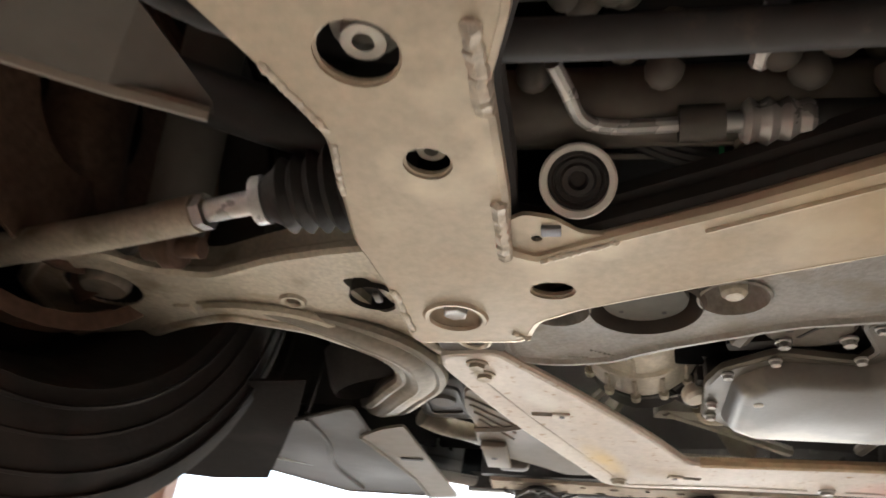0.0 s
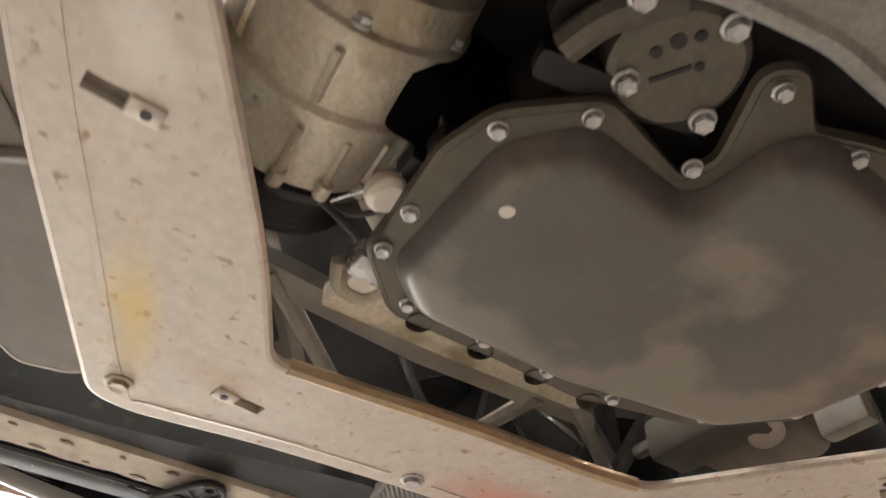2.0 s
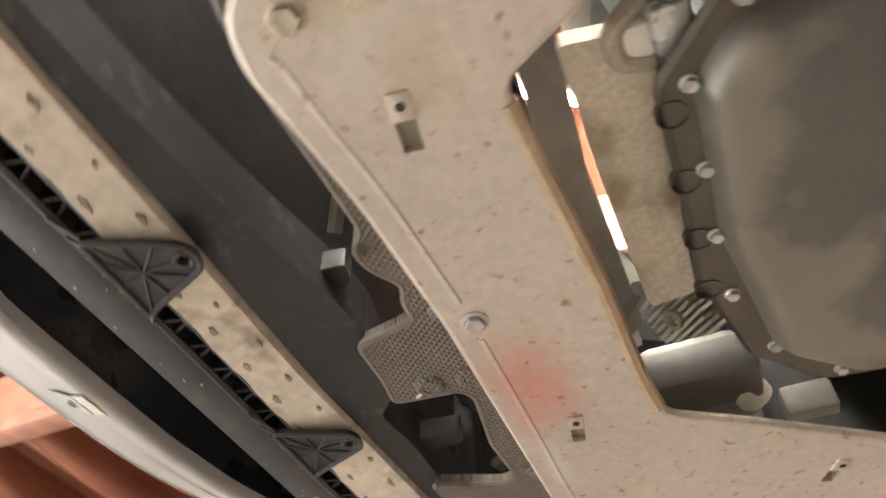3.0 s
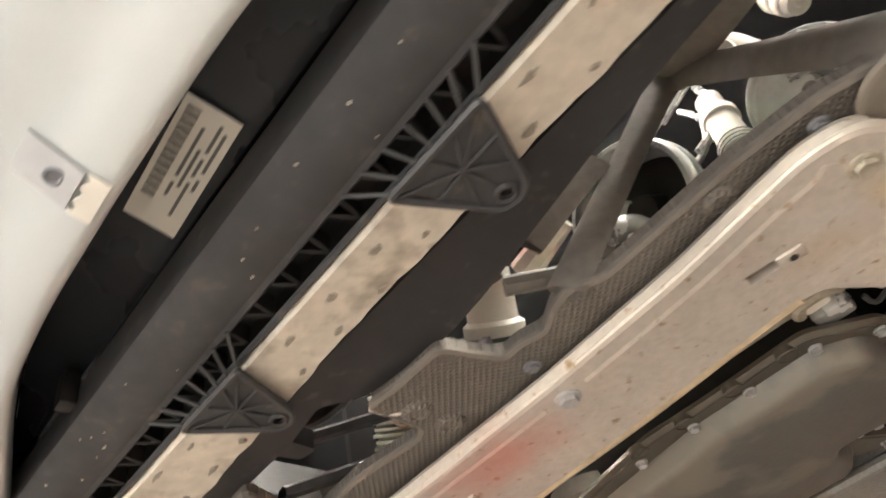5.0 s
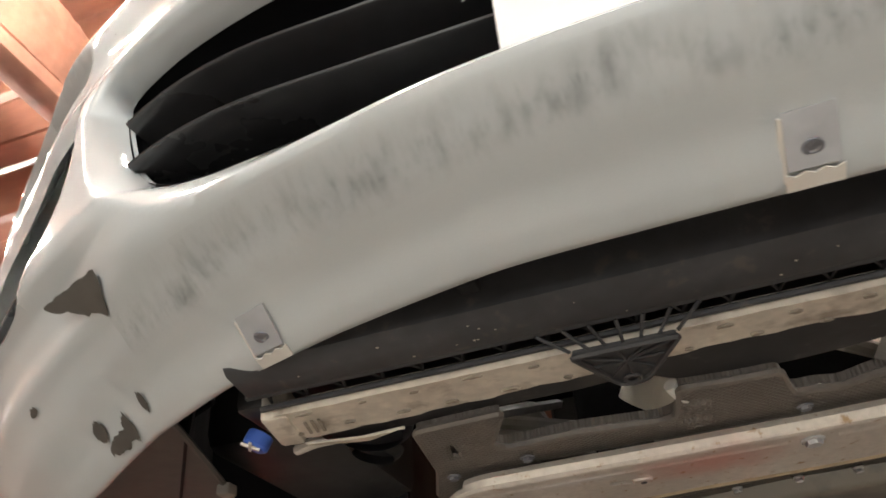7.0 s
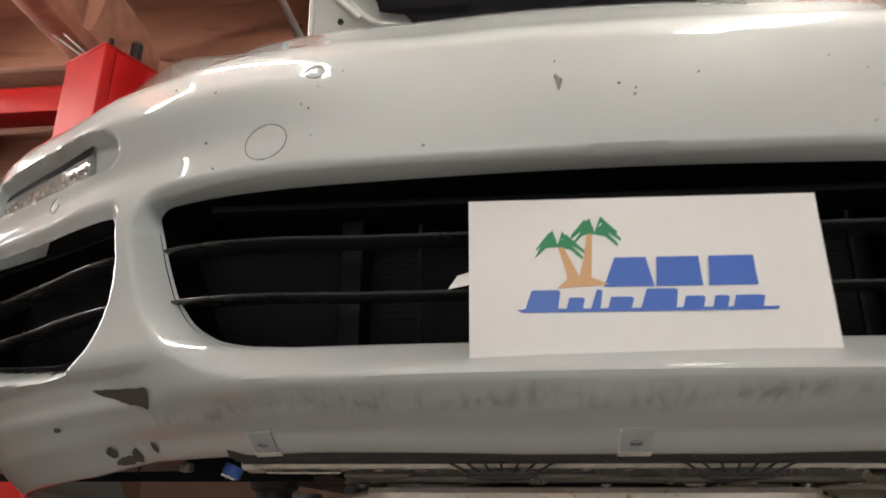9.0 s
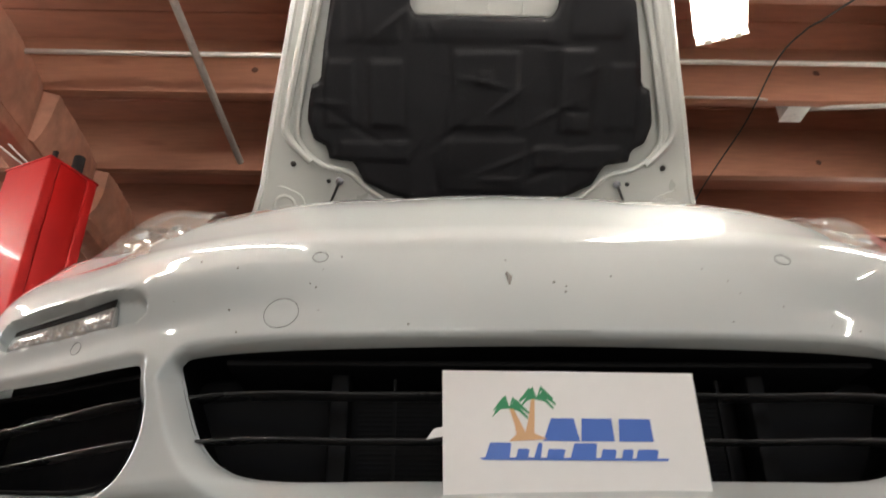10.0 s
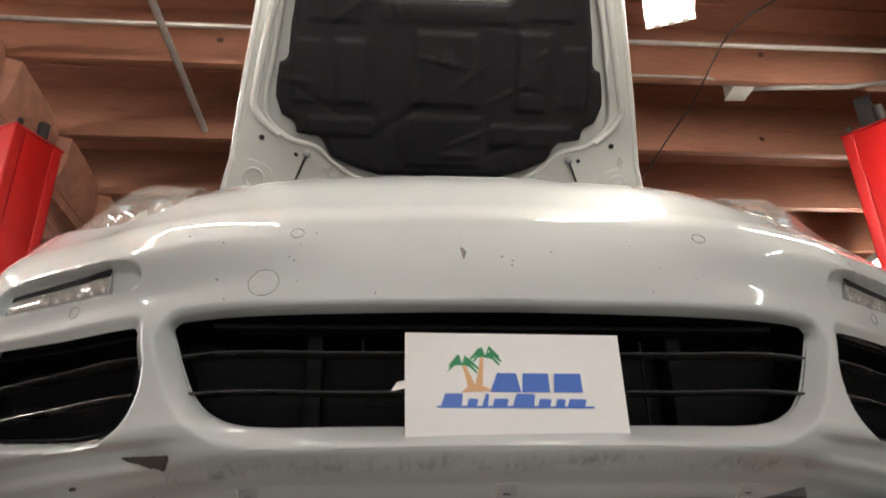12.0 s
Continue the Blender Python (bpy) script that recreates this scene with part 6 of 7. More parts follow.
# block that closes the view into the engine
block = thing("engine_block", "dark grimy engine block and gearbox above the pan", "engine")
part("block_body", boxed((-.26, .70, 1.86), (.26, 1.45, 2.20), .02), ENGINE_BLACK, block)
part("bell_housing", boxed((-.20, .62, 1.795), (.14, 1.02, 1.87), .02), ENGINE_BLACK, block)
# two covers added to shut the bay off from the bright roof above
part("bay_closer", boxed((-.52, .62, 2.40), (.52, 1.30, 2.46), .02), ENGINE_BLACK, block)
part("front_bay_closer", boxed((-.66, .385, 2.315), (.05, .45, 2.35), .01), ENGINE_BLACK, block)
# these two covers get the bay's shade from their near-black colour
part("front_cover", boxed((-.22, .66, 1.80), (.20, .71, 2.2), .01), BAY_DARK, block)
part("intake_cover", boxed((-.52, .69, 1.95), (.52, .74, 2.30), .02), BAY_DARK, block)
for k in range(22):
    x, y = rs.uniform(.02, .31), rs.uniform(1.035, 1.10)
    part("cast_lump", lathe([(0, .010), (.006, .0105), (.012, .008), (.015, .004), (.016, 0)], (x, y, 1.806 + .016 * (k % 3)), (rs.uniform(-.6, .6), rs.uniform(-.6, .6), -1), 14), (FLAP, RACK, GEAR_METAL)[k % 3], block)

# behind the subframe: rack, pipes and the round mount
drum = thing("hydraulic_mount", "round black mount ringed with bright metal", "engine mount")
DC, DA = Vector((.2865, 1.0005, 1.7705)), (0, -.66, .75)
part("ring", lathe([(0, .0212), (-.002, .0224), (-.0045, .0224), (-.0055, .0212), (-.0045, .0180), (0, .0175), (.004, .0175), (.004, .0195), (.0, .0205)], DC, DA, 44), WHITE_METAL, drum, "bright machined ring")
part("mount_body", lathe([(.004, .019), (.03, .017), (.05, .016), (.05, 0)], DC, DA, 32), ENGINE_BLACK, drum)
part("rubber_face", lathe([(-.001, .0178), (-.003, .0155), (-.001, .0142), (-.003, .013), (-.0008, .0105), (-.003, .009), (-.002, .006), (.004, .0045), (.004, 0)], DC, DA, 40), RUBBER, drum)
rack = thing("steering_rack", "black steering rack with ribbed rubber boot and steel tie rod", "steering rack")
part("rack_tube", tube([(-.42, 1.012, 1.815), (.42, 1.012, 1.815)], .024, 18), RACK, rack)
for k in range(3):
    part("rack_rib", tube([(.27, .992 + .014 * k, 1.7925 + .002 * (k - 1) ** 2), (-.30, .992 + .014 * k, 1.7925 + .002 * (k - 1) ** 2)], .0022, 6), RACK, rack)
part("rack_boss", lathe([(0, .010), (.006, .009), (.006, 0)], (.19, 1.006, 1.793), (0, 0, -1), 14), CAST, rack)
ribs = [(0, .016), (.004, .022)]
for i in range(7):
    ribs += [(.010 + i * .0115, .0370 - i * .0018), (.0158 + i * .0115, .0285 - i * .0014)]
ribs += [(.092, .016), (.102, .0145), (.102, 0)]
B0, BA = Vector((.400, .972, 1.797)), Vector((1, -.06, -.16)).normalized()
part("boot", lathe(ribs, B0, BA, 28), RUBBER, rack, "ribbed black rubber boot")
T0 = B0 + BA * .094
part("boot_clamp", lathe([(0, .0155), (0, .017), (.008, .017), (.008, .0155)], T0, BA, 20), BOLT, rack)
T1, T2, T3 = T0 + Vector((.045, -.008, -.004)), T0 + Vector((.13, -.028, -.008)), T0 + Vector((.34, -.075, -.012))
part("tie_rod", tube([T0, T1], .0085, 12), STEEL, rack, "grey steel tie rod")
part("lock_nut", lathe([(0, .013), (.014, .013), (.014, .010), (.018, .010)], T1, T2 - T1, 6), BOLT, rack)
part("rod_end", tube(spline([T1 + (T2 - T1) * .1, T2, T2.lerp(T3, .5), T3], 5), .0135, 14), CAST_LIGHT, rack, "cast aluminium rod end")
pipe = thing("hydraulic_pipe", "bent steel pipe with a crimped hose end", "pipe")
part("steel_pipe", tube(spline([(.300, 1.075, 1.79), (.293, 1.055, 1.79), (.285, 1.032, 1.79), (.270, 1.024, 1.79), (.245, 1.024, 1.79), (.232, 1.025, 1.79)], 5), .0045, 10), STEEL, pipe)
part("hose_sleeve", tube([(.232, 1.025, 1.79), (.208, 1.026, 1.79)], .0105, 16), FLAP, pipe)
part("ferrule", lathe([(0, .006), (.010, .006), (.010, .010), (.013, .013), (.018, .0105), (.023, .0135), (.028, .0105), (.033, .0135), (.038, .0105), (.043, .0125), (.046, .011), (.046, 0)], (.209, 1.026, 1.79), (-1, 0, 0), 20), STEEL, pipe, "crimped bright ferrule")
part("hose", tube(spline([(.163, 1.026, 1.79), (.10, 1.025, 1.792), (-.05, 1.03, 1.80), (-.3, 1.05, 1.82)], 4), .0115, 12), RUBBER, pipe)
part("steel_pipe", tube([(.195, 1.06, 1.80), (.195, 1.10, 1.80)], .006, 8), STEEL, pipe)
bar2 = thing("anti_roll_bar", "dusty black anti-roll bar across the car", "bar")
part("bar", tube(spline([(.52, 1.15, 1.80), (.45, 1.115, 1.785), (.33, 1.103, 1.777), (.0, 1.107, 1.777), (-.33, 1.103, 1.777), (-.5, 1.15, 1.80)], 5), .0105, 14), DUSTY, bar2)
loom = thing("wire_loom", "bundle of black wires with a green tie behind the subframe", "wire")
for k in range(6):
    dz, dy = .005 * (k % 3), .006 * (k // 3)
    part("wire", tube(spline([(.262, 1.005 + dy, 1.80 + dz), (.235, .995 + dy, 1.79 + dz), (.19, .985 + dy, 1.788 + dz), (.13, .985 + dy, 1.788 + dz), (.02, .99, 1.80 + dz)], 4), .0028, 6), RUBBER, loom)
part("cable_tie", lathe([(0, .011), (.003, .011)], (.205, .992, 1.793), (1, .1, 0), 14), INK_GREEN, loom)
tank = solo("heat_shield", boxed((.10, 1.12, 1.78), (.33, 1.45, 1.80), .006), DUSTY, "dark dusty plate behind the anti-roll bar", "shield")

# ---- wheel, arm and liner on the far side ----
arm = thing("control_arm", "pale cast aluminium lower control arm with rubber bushes", "control arm")
ZA = 1.786
ARM = [(.400, .70), (.440, .672), (.470, .702), (.530, .755), (.60, .778), (.655, .760), (.70, .735), (.75, .705), (.785, .74), (.770, .84), (.720, .885), (.665, .885), (.64, .862), (.585, .852), (.52, .880), (.46, .895), (.42, .90), (.40, .86), (.43, .80), (.425, .74)]
part("arm_body", plate(rounded(ARM, .015, 4), ZA, ZA + .028, holes=[circle(.527, .812, .0065, 14), circle(.697, .829, .034, 28), rounded([(.452, .855), (.436, .80), (.452, .79), (.475, .85)], .008, 3)]), CAST_LIGHT, arm, smooth=30)
part("arm_rim", rim_tube(rounded(ARM, .015, 4), ZA + .002, .0065, 8), CAST_LIGHT, arm)
part("arm_ridge", tube(spline([(.415, .70, ZA - .002), (.46, .735, ZA - .002), (.52, .788, ZA - .002), (.57, .802, ZA - .002), (.60, .803, ZA - .002), (.612, .80, ZA - .002)], 4), .006, 8), CAST_LIGHT, arm)
part("hole_ring", tube([(p[0], p[1], ZA) for p in circle(.527, .812, .0095, 18)], .003, 6, closed=True), CAST_LIGHT, arm)
part("ball_joint", lathe([(-.002, 0), (-.002, .019), (.004, .0225), (.03, .023), (.045, .012), (.06, .010)], (.697, .829, ZA), (0, 0, 1), 28), LEG_CAST, arm)
part("joint_seat", lathe([(0, .0345), (.004, .033), (.02, .026)], (.697, .829, ZA + .001), (0, 0, 1), 28), BLACK, arm)
part("pocket", lathe([(0, .020), (.012, .020), (.012, 0)], (.452, .826, ZA - .0045), (0, 0, 1), 20), BLACK, arm)
part("pocket_clip", boxed((.444, .820, ZA - .006), (.451, .835, ZA - .002), .002), STRUT_GREY, arm)
LEG = spline([(.590, .800, ZA + .010), (.530, .777, ZA + .008), (.474, .748, ZA + .006), (.442, .705, ZA + .005), (.441, .652, ZA + .006), (.468, .604, ZA + .008), (.505, .537, ZA + .016), (.528, .50, ZA + .035), (.535, .49, ZA + .07)], 6)
swell = [min(1.0, .35 + .65 * k / 12) for k in range(len(LEG))]
part("curved_leg", tube(LEG, [.022 * w for w in swell], 14), LEG_CAST, arm, "curved cast front leg")
for d, w in ((-.0190, .0075), (.0190, .0075), (-.002, .0050)):
    part("leg_ridge", tube([p + (LEG[min(k + 1, len(LEG) - 1)] - LEG[max(k - 1, 0)]).normalized().cross(Vector((0, 0, 1))) * d * swell[k] + Vector((0, 0, (-.0095 if abs(d) > .01 else -.0175) * swell[k])) for k, p in enumerate(LEG)], [w * q for q in swell], 8), LEG_CAST, arm)
part("bush", lathe([(0, .042), (.012, .046), (.05, .046), (.06, .03), (.06, 0)], (.505, .60, 1.79), (.3, .2, 1), 28), RUBBER, arm, "round black rubber bush")
part("arm_mark", boxed((.628, .785, ZA - .003), (.645, .800, ZA + .002), .001), CAST_LIGHT, arm)
part("arm_mark", boxed((.605, .790, ZA - .003), (.620, .806, ZA + .002), .001), CAST_LIGHT, arm)

wheel = thing("road_wheel", "dusty black tyre on a dark rim, hanging beside the arm", "wheel")
WC = Vector((.690, .915, 1.91))
WA = Vector((math.cos(radians(-14)), math.sin(radians(-14)), 0))
WU, WV = Vector((-WA.y, WA.x, 0)), Vector((0, 0, 1))
tread = [(.0, .235), (.004, .262), (.0, .29), (.006, .315), (.018, .338), (.04, .348), (.13, .352), (.22, .348), (.245, .33), (.255, .29), (.25, .235)]
part("tyre", lathe(tread, WC, WA, 72), TYRE, wheel, "dusty black rubber tyre")
for r, d in ((.318, .006), (.30, .002), (.272, .004), (.25, .0)):
    part("sidewall_ring", tube([WC + WA * (d - .001) + WU * (r * math.cos(a)) + WV * (r * math.sin(a)) for a in [2 * math.pi * k / 64 for k in range(64)]], .0022, 5, closed=True), TYRE, wheel)
part("rim", lathe([(.0, .236), (.02, .228), (.06, .205), (.17, .20), (.20, .06), (.20, 0)], WC, WA, 48), DARK_IRON, wheel, "dark dusty wheel rim")
part("brake_disc", lathe([(.03, .17), (.03, .185), (.055, .185), (.055, .17)], WC, WA, 44), RUST, wheel, "rusty brake disc")
knuckle = thing("steering_knuckle", "rusty brown steering knuckle and brake parts", "knuckle")
part("upright", tube(spline([(.715, .80, 1.80), (.735, .84, 1.84), (.72, .90, 1.92), (.715, .93, 2.05)], 4), [.030] * 5 + [.038] * 5 + [.03] * 3, 12), RUST, knuckle)
part("caliper", boxed((.69, .70, 1.80), (.78, .80, 1.92), .02), RUST, knuckle)
part("steer_lug", lathe([(0, .022), (.03, .024), (.04, .012), (.04, 0)], (.83, .865, 1.775), (0, 0, 1), 20), RUST, knuckle)
part("dust_plate", lathe([(0, .07), (.004, .15), (.008, .15)], (.70, .92, 1.92), (1, 0, 0), 36), RUST, knuckle)
part("shackle", tube(spline([(.69, .83, 1.80), (.66, .87, 1.80), (.62, .905, 1.795), (.60, .92, 1.79)], 4), .010, 8), DARK_IRON, knuckle)
part("clamp_bolt", lathe([(0, .012), (.018, .012), (.018, .017), (.03, .017), (.03, .008), (.05, .008), (.05, 0)], (.62, .895, 1.788), (-1, .1, -.1), 12), RUST, knuckle)
damper = thing("damper_strut", "dark grey suspension strut above the arm", "strut")
part("strut_tube", tube([(.60, .90, 1.80), (.56, .99, 1.95), (.52, 1.05, 2.25)], .024, 14), FLAP, damper)
part("drive_tube", tube(spline([(.44, .985, 1.82), (.50, 1.0, 1.83), (.60, 1.02, 1.86), (.7, 1.03, 1.9)], 4), .02, 12), DARK_IRON, damper)

liner = thing("wheel_arch_liner", "dark dusty plastic wheel arch liner", "wheel arch liner")
rows = []
for i in range(15):
    a = math.radians(200 - 12 * i)
    rows.append([(x, .93 + .43 * math.cos(a), 1.94 + .43 * math.sin(a)) for x in (.47, .60, .75, .93)])
part("liner_sheet", thicken(sheet(rows), .003), LINER, liner)
for k in range(5):
    x = .60 + .05 * k
    part("liner_rib", tube([(x, .93 + .427 * math.cos(math.radians(a)), 1.94 + .427 * math.sin(math.radians(a))) for a in range(202, 130, -8)], .004, 5), LINER, liner)
part("liner_skirt", thicken(sheet([[(.56, .66, 1.775), (.72, .64, 1.775), (.93, .60, 1.78)], [(.585, .60, 1.762), (.72, .56, 1.762), (.93, .55, 1.772)], [(.648, .47, 1.756), (.76, .46, 1.756), (.93, .45, 1.765)], [(.712, .34, 1.752), (.80, .325, 1.751), (.94, .34, 1.755)]]), .003), LINER, liner)
part("inner_wall", boxed((.455, .60, 1.82), (.465, 1.5, 2.4)), LINER, liner)

tray = thing("undertray_panel", "dusty grey beige plastic panel beside the brace", "undertray")
TR = [(.393, .66), (.34, .60), (.30, .50), (.250, .395), (.262, .378), (.296, .370), (.333, .405), (.364, .429), (.396, .449), (.398, .51), (.393, .545), (.400, .600)]
part("panel", plate(rounded(TR, .009, 4), 1.770, 1.775), TRAY, tray)
part("panel_edge", rim_tube(rounded(TR, .009, 4), 1.7725, .0030, 6), TRAY, tray)
for k in range(4):
    part("panel_rib", tube([(.396 - .002 * k, .640 - .022 * k, 1.7690), (.345 + .004 * k, .575 - .022 * k, 1.7696)], .0014, 6), TRAY, tray)
part("panel_step", tube([(.398, .540, 1.7695), (.36, .550, 1.7690), (.335, .565, 1.7690)], .0045, 6), TRAY, tray)
part("tab_bracket", boxed((.366, .412, 1.762), (.396, .500, 1.770), .003), TRAY, tray)
part("tab_hole", lathe([(0, .0035), (.0005, .0035), (.0005, 0)], (.383, .455, 1.7615), (0, 0, -1), 10), BLACK, tray)
part("grommet", boxed((.345, .372, 1.768), (.385, .402, 1.785), .008, segs=3), FLAP, tray)
part("hose_stub", tube(spline([(.472, .485, 1.80), (.448, .462, 1.797), (.425, .45, 1.796), (.408, .42, 1.80)], 5), .012, 12), LEG_CAST, tray)
part("horn_box", boxed((.400, .478, 1.799), (.472, .618, 1.87), .010, segs=3), BLACK, tray)
part("horn_rib", tube([(p[0], p[1], 1.7985) for p in rounded([(.415, .51), (.457, .505), (.457, .59), (.415, .59)], .01, 3)], .0025, 5, closed=True), BLACK, tray)
part("horn_cap", lathe([(0, .016), (.004, .014), (.004, 0)], (.436, .55, 1.799), (0, 0, -1), 18), FLAP, tray)


def corner_cover(s):
    corner = thing("corner_cover", "grey plastic cover inside the bumper corner", "undertray", "corner covers")
    if s < 0:
        part("cover", plate(rounded([(-.484, .215), (-.508, .29), (-.540, .385), (-.60, .52), (-.94, .60), (-.94, .46), (-.70, .33), (-.56, .25)], .012, 4), 1.801, 1.805), FLAP, corner)
        part("cover_rim", tube([(-.484, .215, 1.801), (-.508, .29, 1.801), (-.540, .385, 1.801), (-.60, .52, 1.801)], .003, 6), FLAP, corner)
        part("clip", boxed((-.545, .375, 1.790), (-.530, .392, 1.802), .003), TRAY, corner)
        return
    outline = rounded([(.625, .515), (.534, .575), (.535, .48), (.515, .392), (.500, .19), (.64, .185), (.745, .30), (.70, .43)], .012, 4)
    part("cover", plate(outline, 1.775, 1.779), COVER_DARK, corner)
    part("cover_rim", rim_tube(outline, 1.7765, .003, 6), COVER_DARK, corner)
    part("cover_fold", tube(spline([(.60, .53, 1.7745), (.600, .44, 1.7745), (.622, .33, 1.7745), (.61, .21, 1.7745)], 4), .003, 6), COVER_DARK, corner)
    strip_line = rounded([(.548, .479), (.512, .515), (.483, .531), (.474, .40), (.46, .205), (.507, .190), (.511, .294), (.528, .392)], .007, 3)
    part("cover_strip", plate(strip_line, 1.771, 1.7745), GREY_COVER, corner, "paler edge strip")
    part("strip_rim", tube(spline([(.546, .478, 1.7725), (.528, .392, 1.7725), (.511, .294, 1.7725), (.507, .192, 1.7725)], 4), .0035, 6), TRAY, corner)
    part("strip_slot", boxed((.482, .394, 1.7695), (.512, .404, 1.772), .001), BLACK, corner)


corner_cover(1), corner_cover(-1)

# the other side: dark duct and liner beside the radiator, with an added backing
other = thing("side_duct", "black plastic brake duct and horn beside the radiator", "duct")
part("duct", boxed((-.56, .36, 1.83), (-.42, .62, 1.95), .02), BLACK, other)
part("horn", lathe([(0, .03), (.006, .038), (.012, .04), (.02, .03), (.03, .012), (.03, 0)], (-.375, .37, 1.815), (0, .1, 1), 28), GLOSS_BLACK, other)
part("horn", lathe([(0, .022), (.006, .028), (.012, .03), (.02, .02), (.02, 0)], (-.40, .43, 1.82), (.2, .1, 1), 28), BLACK, other)
part("hose", tube(spline([(-.43, .33, 1.80), (-.405, .315, 1.797), (-.38, .32, 1.80), (-.375, .35, 1.82)], 5), .005, 8), LABEL, other, "white hose end")
# black wall and added backing: the arch's darkness is put into their colour
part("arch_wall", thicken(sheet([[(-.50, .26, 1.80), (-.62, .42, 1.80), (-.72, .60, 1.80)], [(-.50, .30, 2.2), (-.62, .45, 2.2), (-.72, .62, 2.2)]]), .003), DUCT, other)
part("black_backing", boxed((-.95, .60, 1.79), (-.43, .61, 2.35)), DUCT, other)
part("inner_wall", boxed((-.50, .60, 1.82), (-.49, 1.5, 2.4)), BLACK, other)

# bright engine bay parts, paled in colour to imitate light through the open bonnet
bay = thing("belt_pulleys", "machined belt pulleys at the front of the engine", "pulley")
for c, r, ax, holes in (((.232, .637, 2.018), .064, (-.1, -1, -.35), 3), ((0.048, 0.555, 1.977), .074, (-.15, -1, -.25), 0), ((.030, .575, 1.990), .022, (0, -1, -.3), 0)):
    prof = [(-.024, r), (-.020, r), (-.018, r * .95), (-.012, r * .95), (-.010, r), (-.004, r), (.0, r * .985), (.002, r * .96), (.002, r * .90)]
    prof += [(-.004, r * .86), (-.004, r * .25), (.002, r * .22), (.002, r * .12), (-.006, r * .1), (-.006, 0)] if holes or r < .03 else [(-.03, r * .86), (-.05, r * .82)]
    part("pulley", lathe(prof, c, ax, 44), PULLEY, bay)
    A = Vector(ax).normalized()
    B = A.cross(Vector((0, 0, 1))).normalized()
    C = A.cross(B)
    for k in range(holes):
        a = 2 * math.pi * (k + .25) / 3
        hex_bolt("pulley_bolt", Vector(c) + (B * math.cos(a) + C * math.sin(a)) * r * .42 + A * -.003, ax, bay, BOLT, .006, .006, 1.3)
    if not holes and r > .03:
        part("pulley_web", lathe([(-.05, r * .84), (-.045, r * .3), (-.02, r * .25), (-.02, 0)], c, ax, 32), DARK_IRON, bay)
hosep = thing("coolant_pipe", "pale coolant pipe with ring joints", "pipe")
P0 = Vector((.162, .563, 1.937))
PA = Vector((-.003, .027, .105)).normalized()
part("joint", lathe([(-.03, .010), (0, .012), (.006, .016), (.012, .016), (.012, .0185), (.018, .0185), (.018, .016), (.024, .016), (.024, .0185), (.030, .0185), (.030, .016), (.05, .015), (.075, .015), (.075, .018), (.085, .018), (.085, .013), (.12, .013)], P0, PA, 24), LABEL, hosep)
for d in (.015, .021, .027):
    part("groove_ring", lathe([(-.0012, .0192), (.0012, .0192)], P0 + PA * d, PA, 24), BLACK, hosep)
part("clamp", lathe([(0, .0205), (.008, .0205), (.008, .017)], P0 + PA * -.004, PA, 24), DARK_IRON, hosep, "dark hose clamp")
part("branch", tube(spline([P0 + PA * .0, P0 + Vector((-.012, -.004, -.030)), (.135, .545, 1.89), (.10, .53, 1.87)], 4), .009, 12), LABEL, hosep)
part("elbow", tube(spline([(.034, .545, 1.960), (.043, .553, 1.964), (.050, .566, 1.960), (.052, .58, 1.943)], 5), .0095, 12), STEEL, hosep, "bright bent pipe end")
part("elbow_collar", lathe([(0, .0085), (0, .013), (.012, .013), (.012, .009)], (.034, .545, 1.960), (-.5, -.6, -.3), 18), STEEL, hosep)
part("small_pipe", tube(spline([(.13, .57, 1.99), (.15, .58, 2.01), (.16, .60, 2.06), (.15, .63, 2.12)], 4), .0045, 8), STEEL, hosep)
part("small_pipe", tube(spline([(.12, .58, 1.99), (.135, .59, 2.01), (.14, .61, 2.06), (.12, .64, 2.12)], 4), .0035, 8), STEEL, hosep)
part("arched_pipe", tube(spline([(0.177, 0.55, 2.066), (0.198, 0.545, 2.057), (0.215, 0.54, 2.037), (0.228, 0.535, 1.997)], 5), .0085, 12), LABEL, hosep)
E0, E1 = Vector((0.261, 0.55, 2.062)), Vector((0.285, 0.53, 1.977))
part("ribbed_end", lathe([(0, .008), (.004, .012), (.012, .012), (.012, .0145), (.022, .0145), (.022, .0125), (.028, .0125), (.028, .0145), (.038, .0145), (.038, .0115), (.05, .0115), (.05, .005), (.044, 0)], E0, E1 - E0, 22), LABEL, hosep)
for d in (.025, .041):
    part("groove_ring", lathe([(-.001, .0136), (.001, .0136)], E0 + (E1 - E0).normalized() * d, E1 - E0, 22), BLACK, hosep)
part("pale_cap", lathe([(0, 0), (.002, .007), (.006, .0115), (.014, .0135), (.03, .0135), (.03, 0)], (0.184, 0.5, 2.087), (.15, .9, .3), 20), LABEL, hosep)
for dx in (0, .012):
    part("rod", tube([Vector((0.123, 0.5, 1.973)) + Vector((dx, 0, .004)), Vector((0.166, 0.52, 2.014)) + Vector((dx, 0, .004))], .0018, 6), STEEL, hosep)
part("pale_strip", tube([(-0.017, 0.45, 1.979), (0.066, 0.45, 1.976)], [.010, .008], 8), LABEL, hosep)
part("pale_strip", tube([(-0.009, 0.43, 1.888), (0.045, 0.43, 1.903)], [.013, .010], 8), LABEL, hosep)
part("knob", lathe([(0, .012), (.010, .016), (.02, .014), (.024, 0)], (.20, .53, 2.02), (.1, -.6, -.5), 18), LABEL, hosep)
part("hose_bend", tube(spline([(-.10, .325, 1.79), (-.095, .335, 1.785), (-.088, .345, 1.785), (-.08, .352, 1.79)], 4), .006, 10), LABEL, hosep)
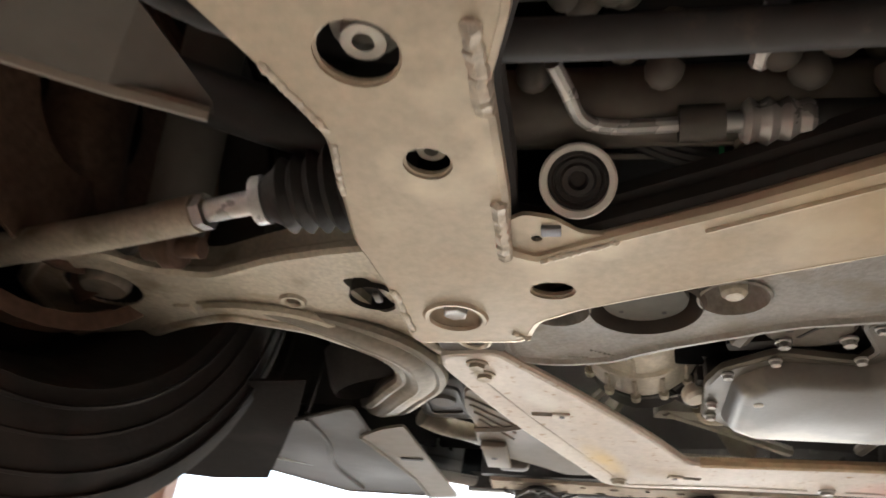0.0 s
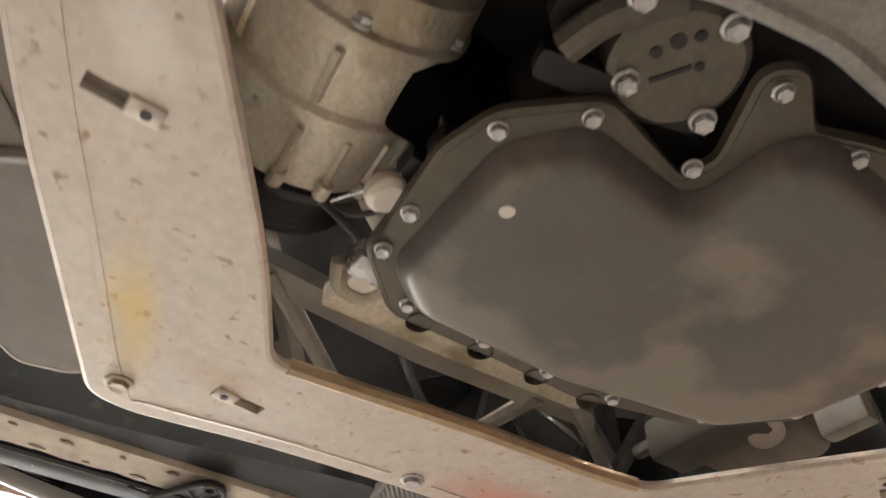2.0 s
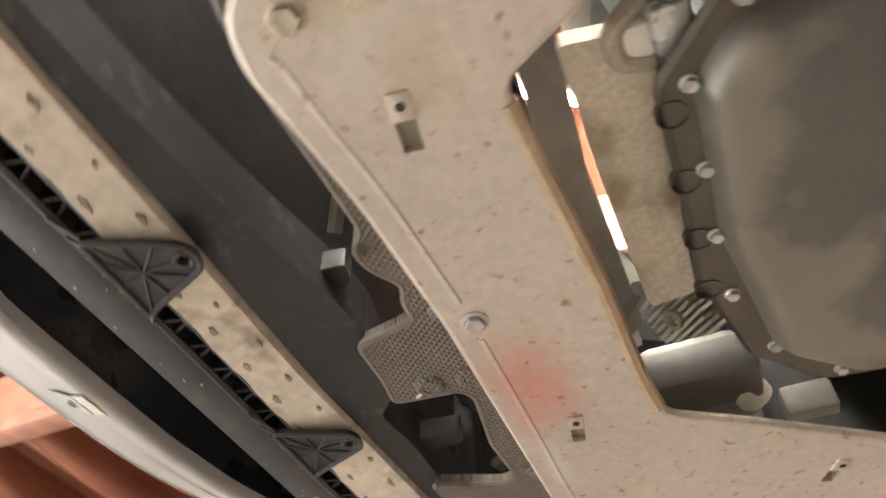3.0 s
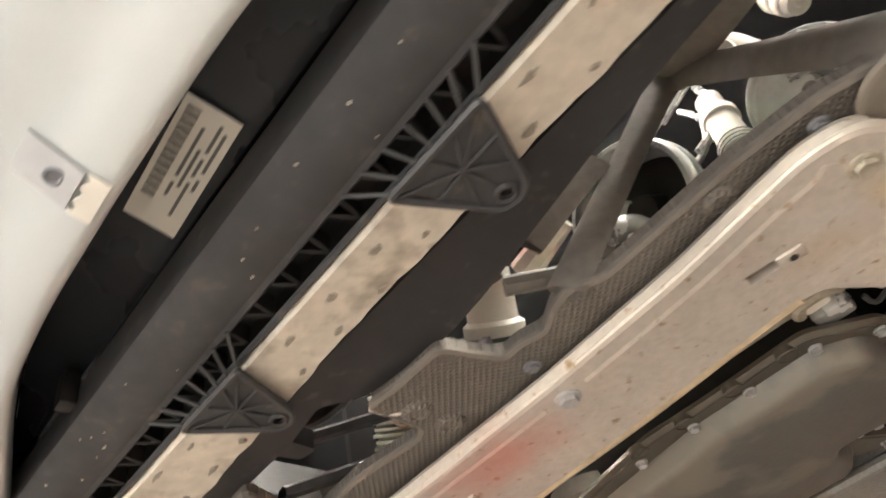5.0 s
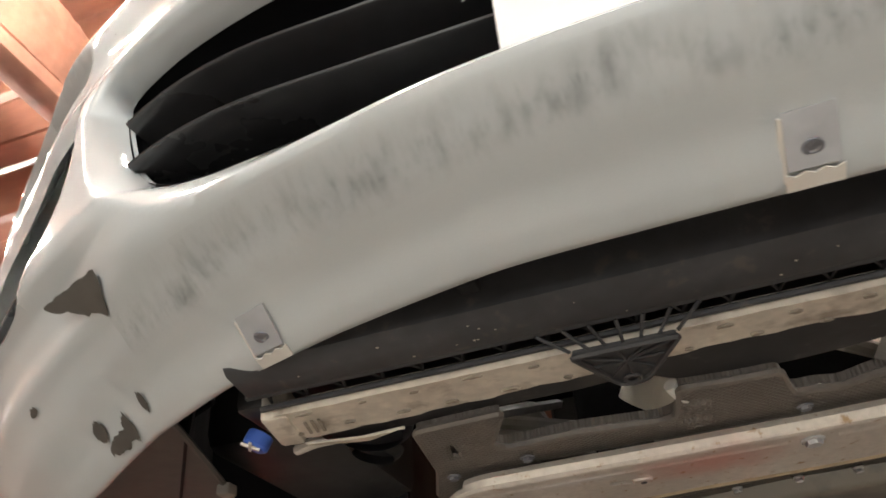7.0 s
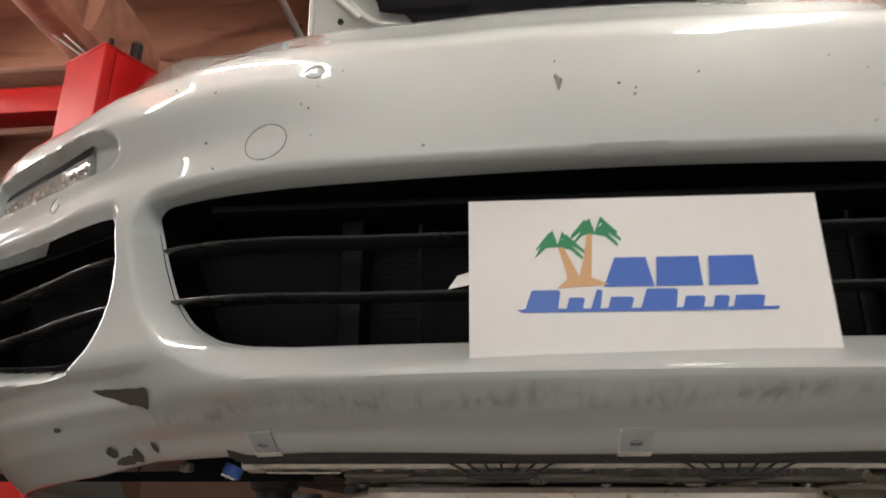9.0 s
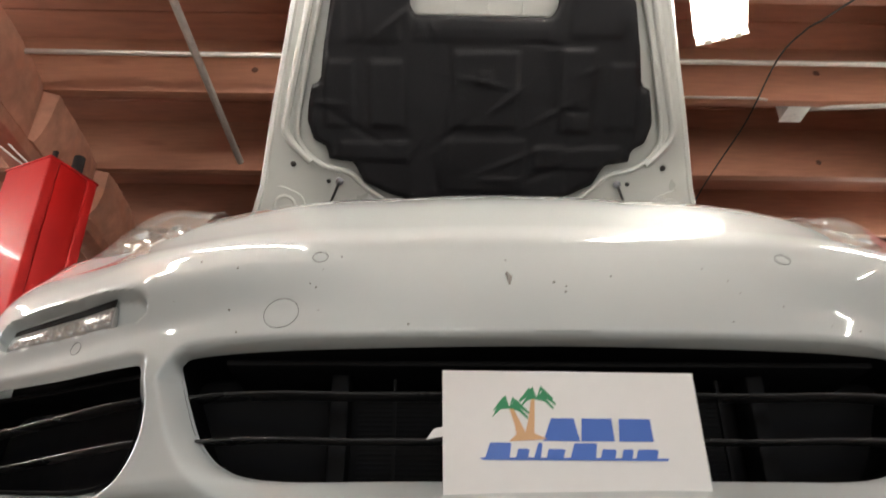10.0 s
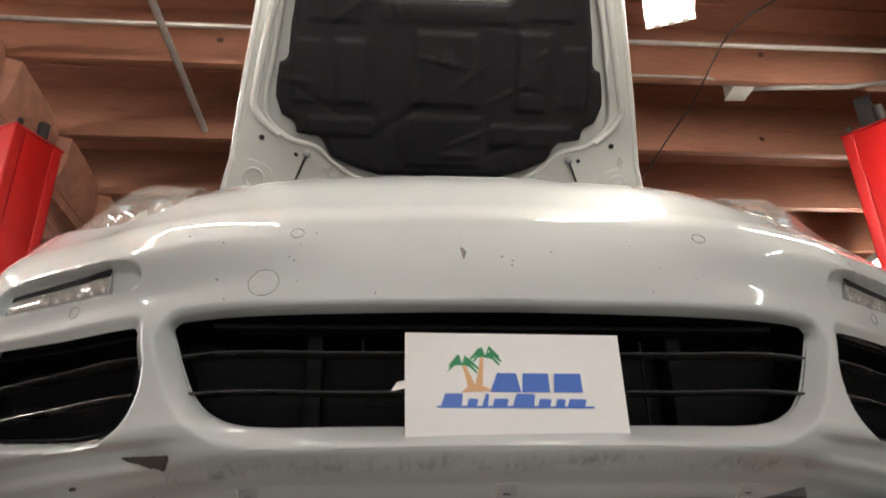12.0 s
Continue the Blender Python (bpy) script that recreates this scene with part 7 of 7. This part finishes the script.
filt = thing("pale_housing", "pale round plastic housing with dark ring grooves", "housing")
FH, FX = Vector((-.085, .470, 1.905)), Vector((.35, -.3, .5)).normalized()
part("housing", lathe([(-.08, .030), (-.03, .030), (-.028, .034), (-.018, .034), (-.016, .029), (.0, .029), (.004, .024), (.05, .022), (.055, .012), (.055, 0)], FH, FX, 30), LABEL, filt)
for d in (-.032, -.012):
    part("groove_ring", tube([FH + FX * d + Vector(q) for q in [(FX.orthogonal().normalized() * math.cos(a) + FX.cross(FX.orthogonal().normalized()) * math.sin(a)) * .032 for a in [2 * math.pi * k / 28 for k in range(28)]]], .0022, 6, closed=True), BLACK, filt)
fins = thing("cooling_fin_block", "bright ribbed aluminium cooler block in the engine bay", "cooler")
FM = Matrix.Translation((-.324, .566, 1.976)) @ pose(0, 0, 0, 38, 12, 35)
part("block", boxed((-.042, -.006, -.036), (.042, .03, .036), .004, FM), CAST, fins)
for k in range(10):
    part("fin", boxed((-.042 + .003 * (k % 2), -.020, -.036 + k * .0076), (.042 - .004 * (k % 3), -.004, -.0325 + k * .0076), 0, FM), WHITE_METAL, fins)
part("centre_boss", lathe([(0, .012), (.02, .012), (.02, .007), (.012, .005), (.012, 0)], FM @ Vector((0, -.006, 0)), FM.to_3x3() @ Vector((0, -1, 0)), 18), CAST_LIGHT, fins)
part("side_tab", boxed((.05, -.006, -.03), (.075, .0, .01), .003, FM), LABEL, fins)
part("pale_clip", boxed((-.245, .50, 1.885), (-.215, .512, 1.925), .003, Matrix.Identity(4)), WHITE_METAL, fins)
part("pale_tube", tube(spline([(-.20, .47, 1.89), (-.175, .465, 1.885), (-.155, .47, 1.892)], 4), .006, 10), LABEL, fins)
fan = thing("radiator_fan", "black plastic radiator fan behind the shroud", "fan")
FC = Vector((-.16, .325, 1.97))
part("fan_ring", tube([FC + Vector((.135 * math.cos(a), .02, .135 * math.sin(a))) for a in [2 * math.pi * k / 40 for k in range(40)]], .006, 8, closed=True), BLACK, fan)
part("fan_hub", lathe([(0, .04), (.03, .045), (.03, 0)], FC, (0, 1, 0), 24), BLACK, fan)
for k in range(9):
    a = 2 * math.pi * k / 9
    e = Vector((math.cos(a), 0, math.sin(a)))
    s_ = Vector((-math.sin(a), 0, math.cos(a)))
    part("blade", thicken(sheet([[FC + e * .04 - s_ * .01, FC + e * .13 - s_ * .022], [FC + e * .04 + s_ * .012 + Vector((0, .02, 0)), FC + e * .13 + s_ * .022 + Vector((0, .03, 0))]]), .002), BLACK, fan)
solo("orange_cable", tube(spline([(-.055, .45, 2.00), (-.03, .42, 1.945), (-.012, .405, 1.918), (-.005, .405, 1.890)], 5), .0060, 10), ORANGE, "orange sheathed high voltage cable", "cable")

# side panel beside the subframe at the rear
flap = thing("underbody_panel", "grey plastic underbody panel folded down beside the subframe", "underbody panel")
rows = [[(.46, 1.105, 1.735), (.468, 1.098, 1.750)], [(.50, 1.13, 1.730), (.47, 1.165, 1.745)], [(.60, 1.18, 1.735), (.50, 1.24, 1.75)], [(.85, 1.25, 1.74), (.60, 1.40, 1.75)]]
part("panel", thicken(sheet(rows), .003), FLAP, flap)
part("panel_edge", tube([(.462, 1.104, 1.734), (.50, 1.13, 1.729), (.60, 1.18, 1.734)], .004, 6), TRAY, flap)
roof = solo("underbody_floor", boxed((-.95, 1.35, 1.86), (.95, 3.6, 1.95), .01), BLACK, "black coated car underbody", "underbody")
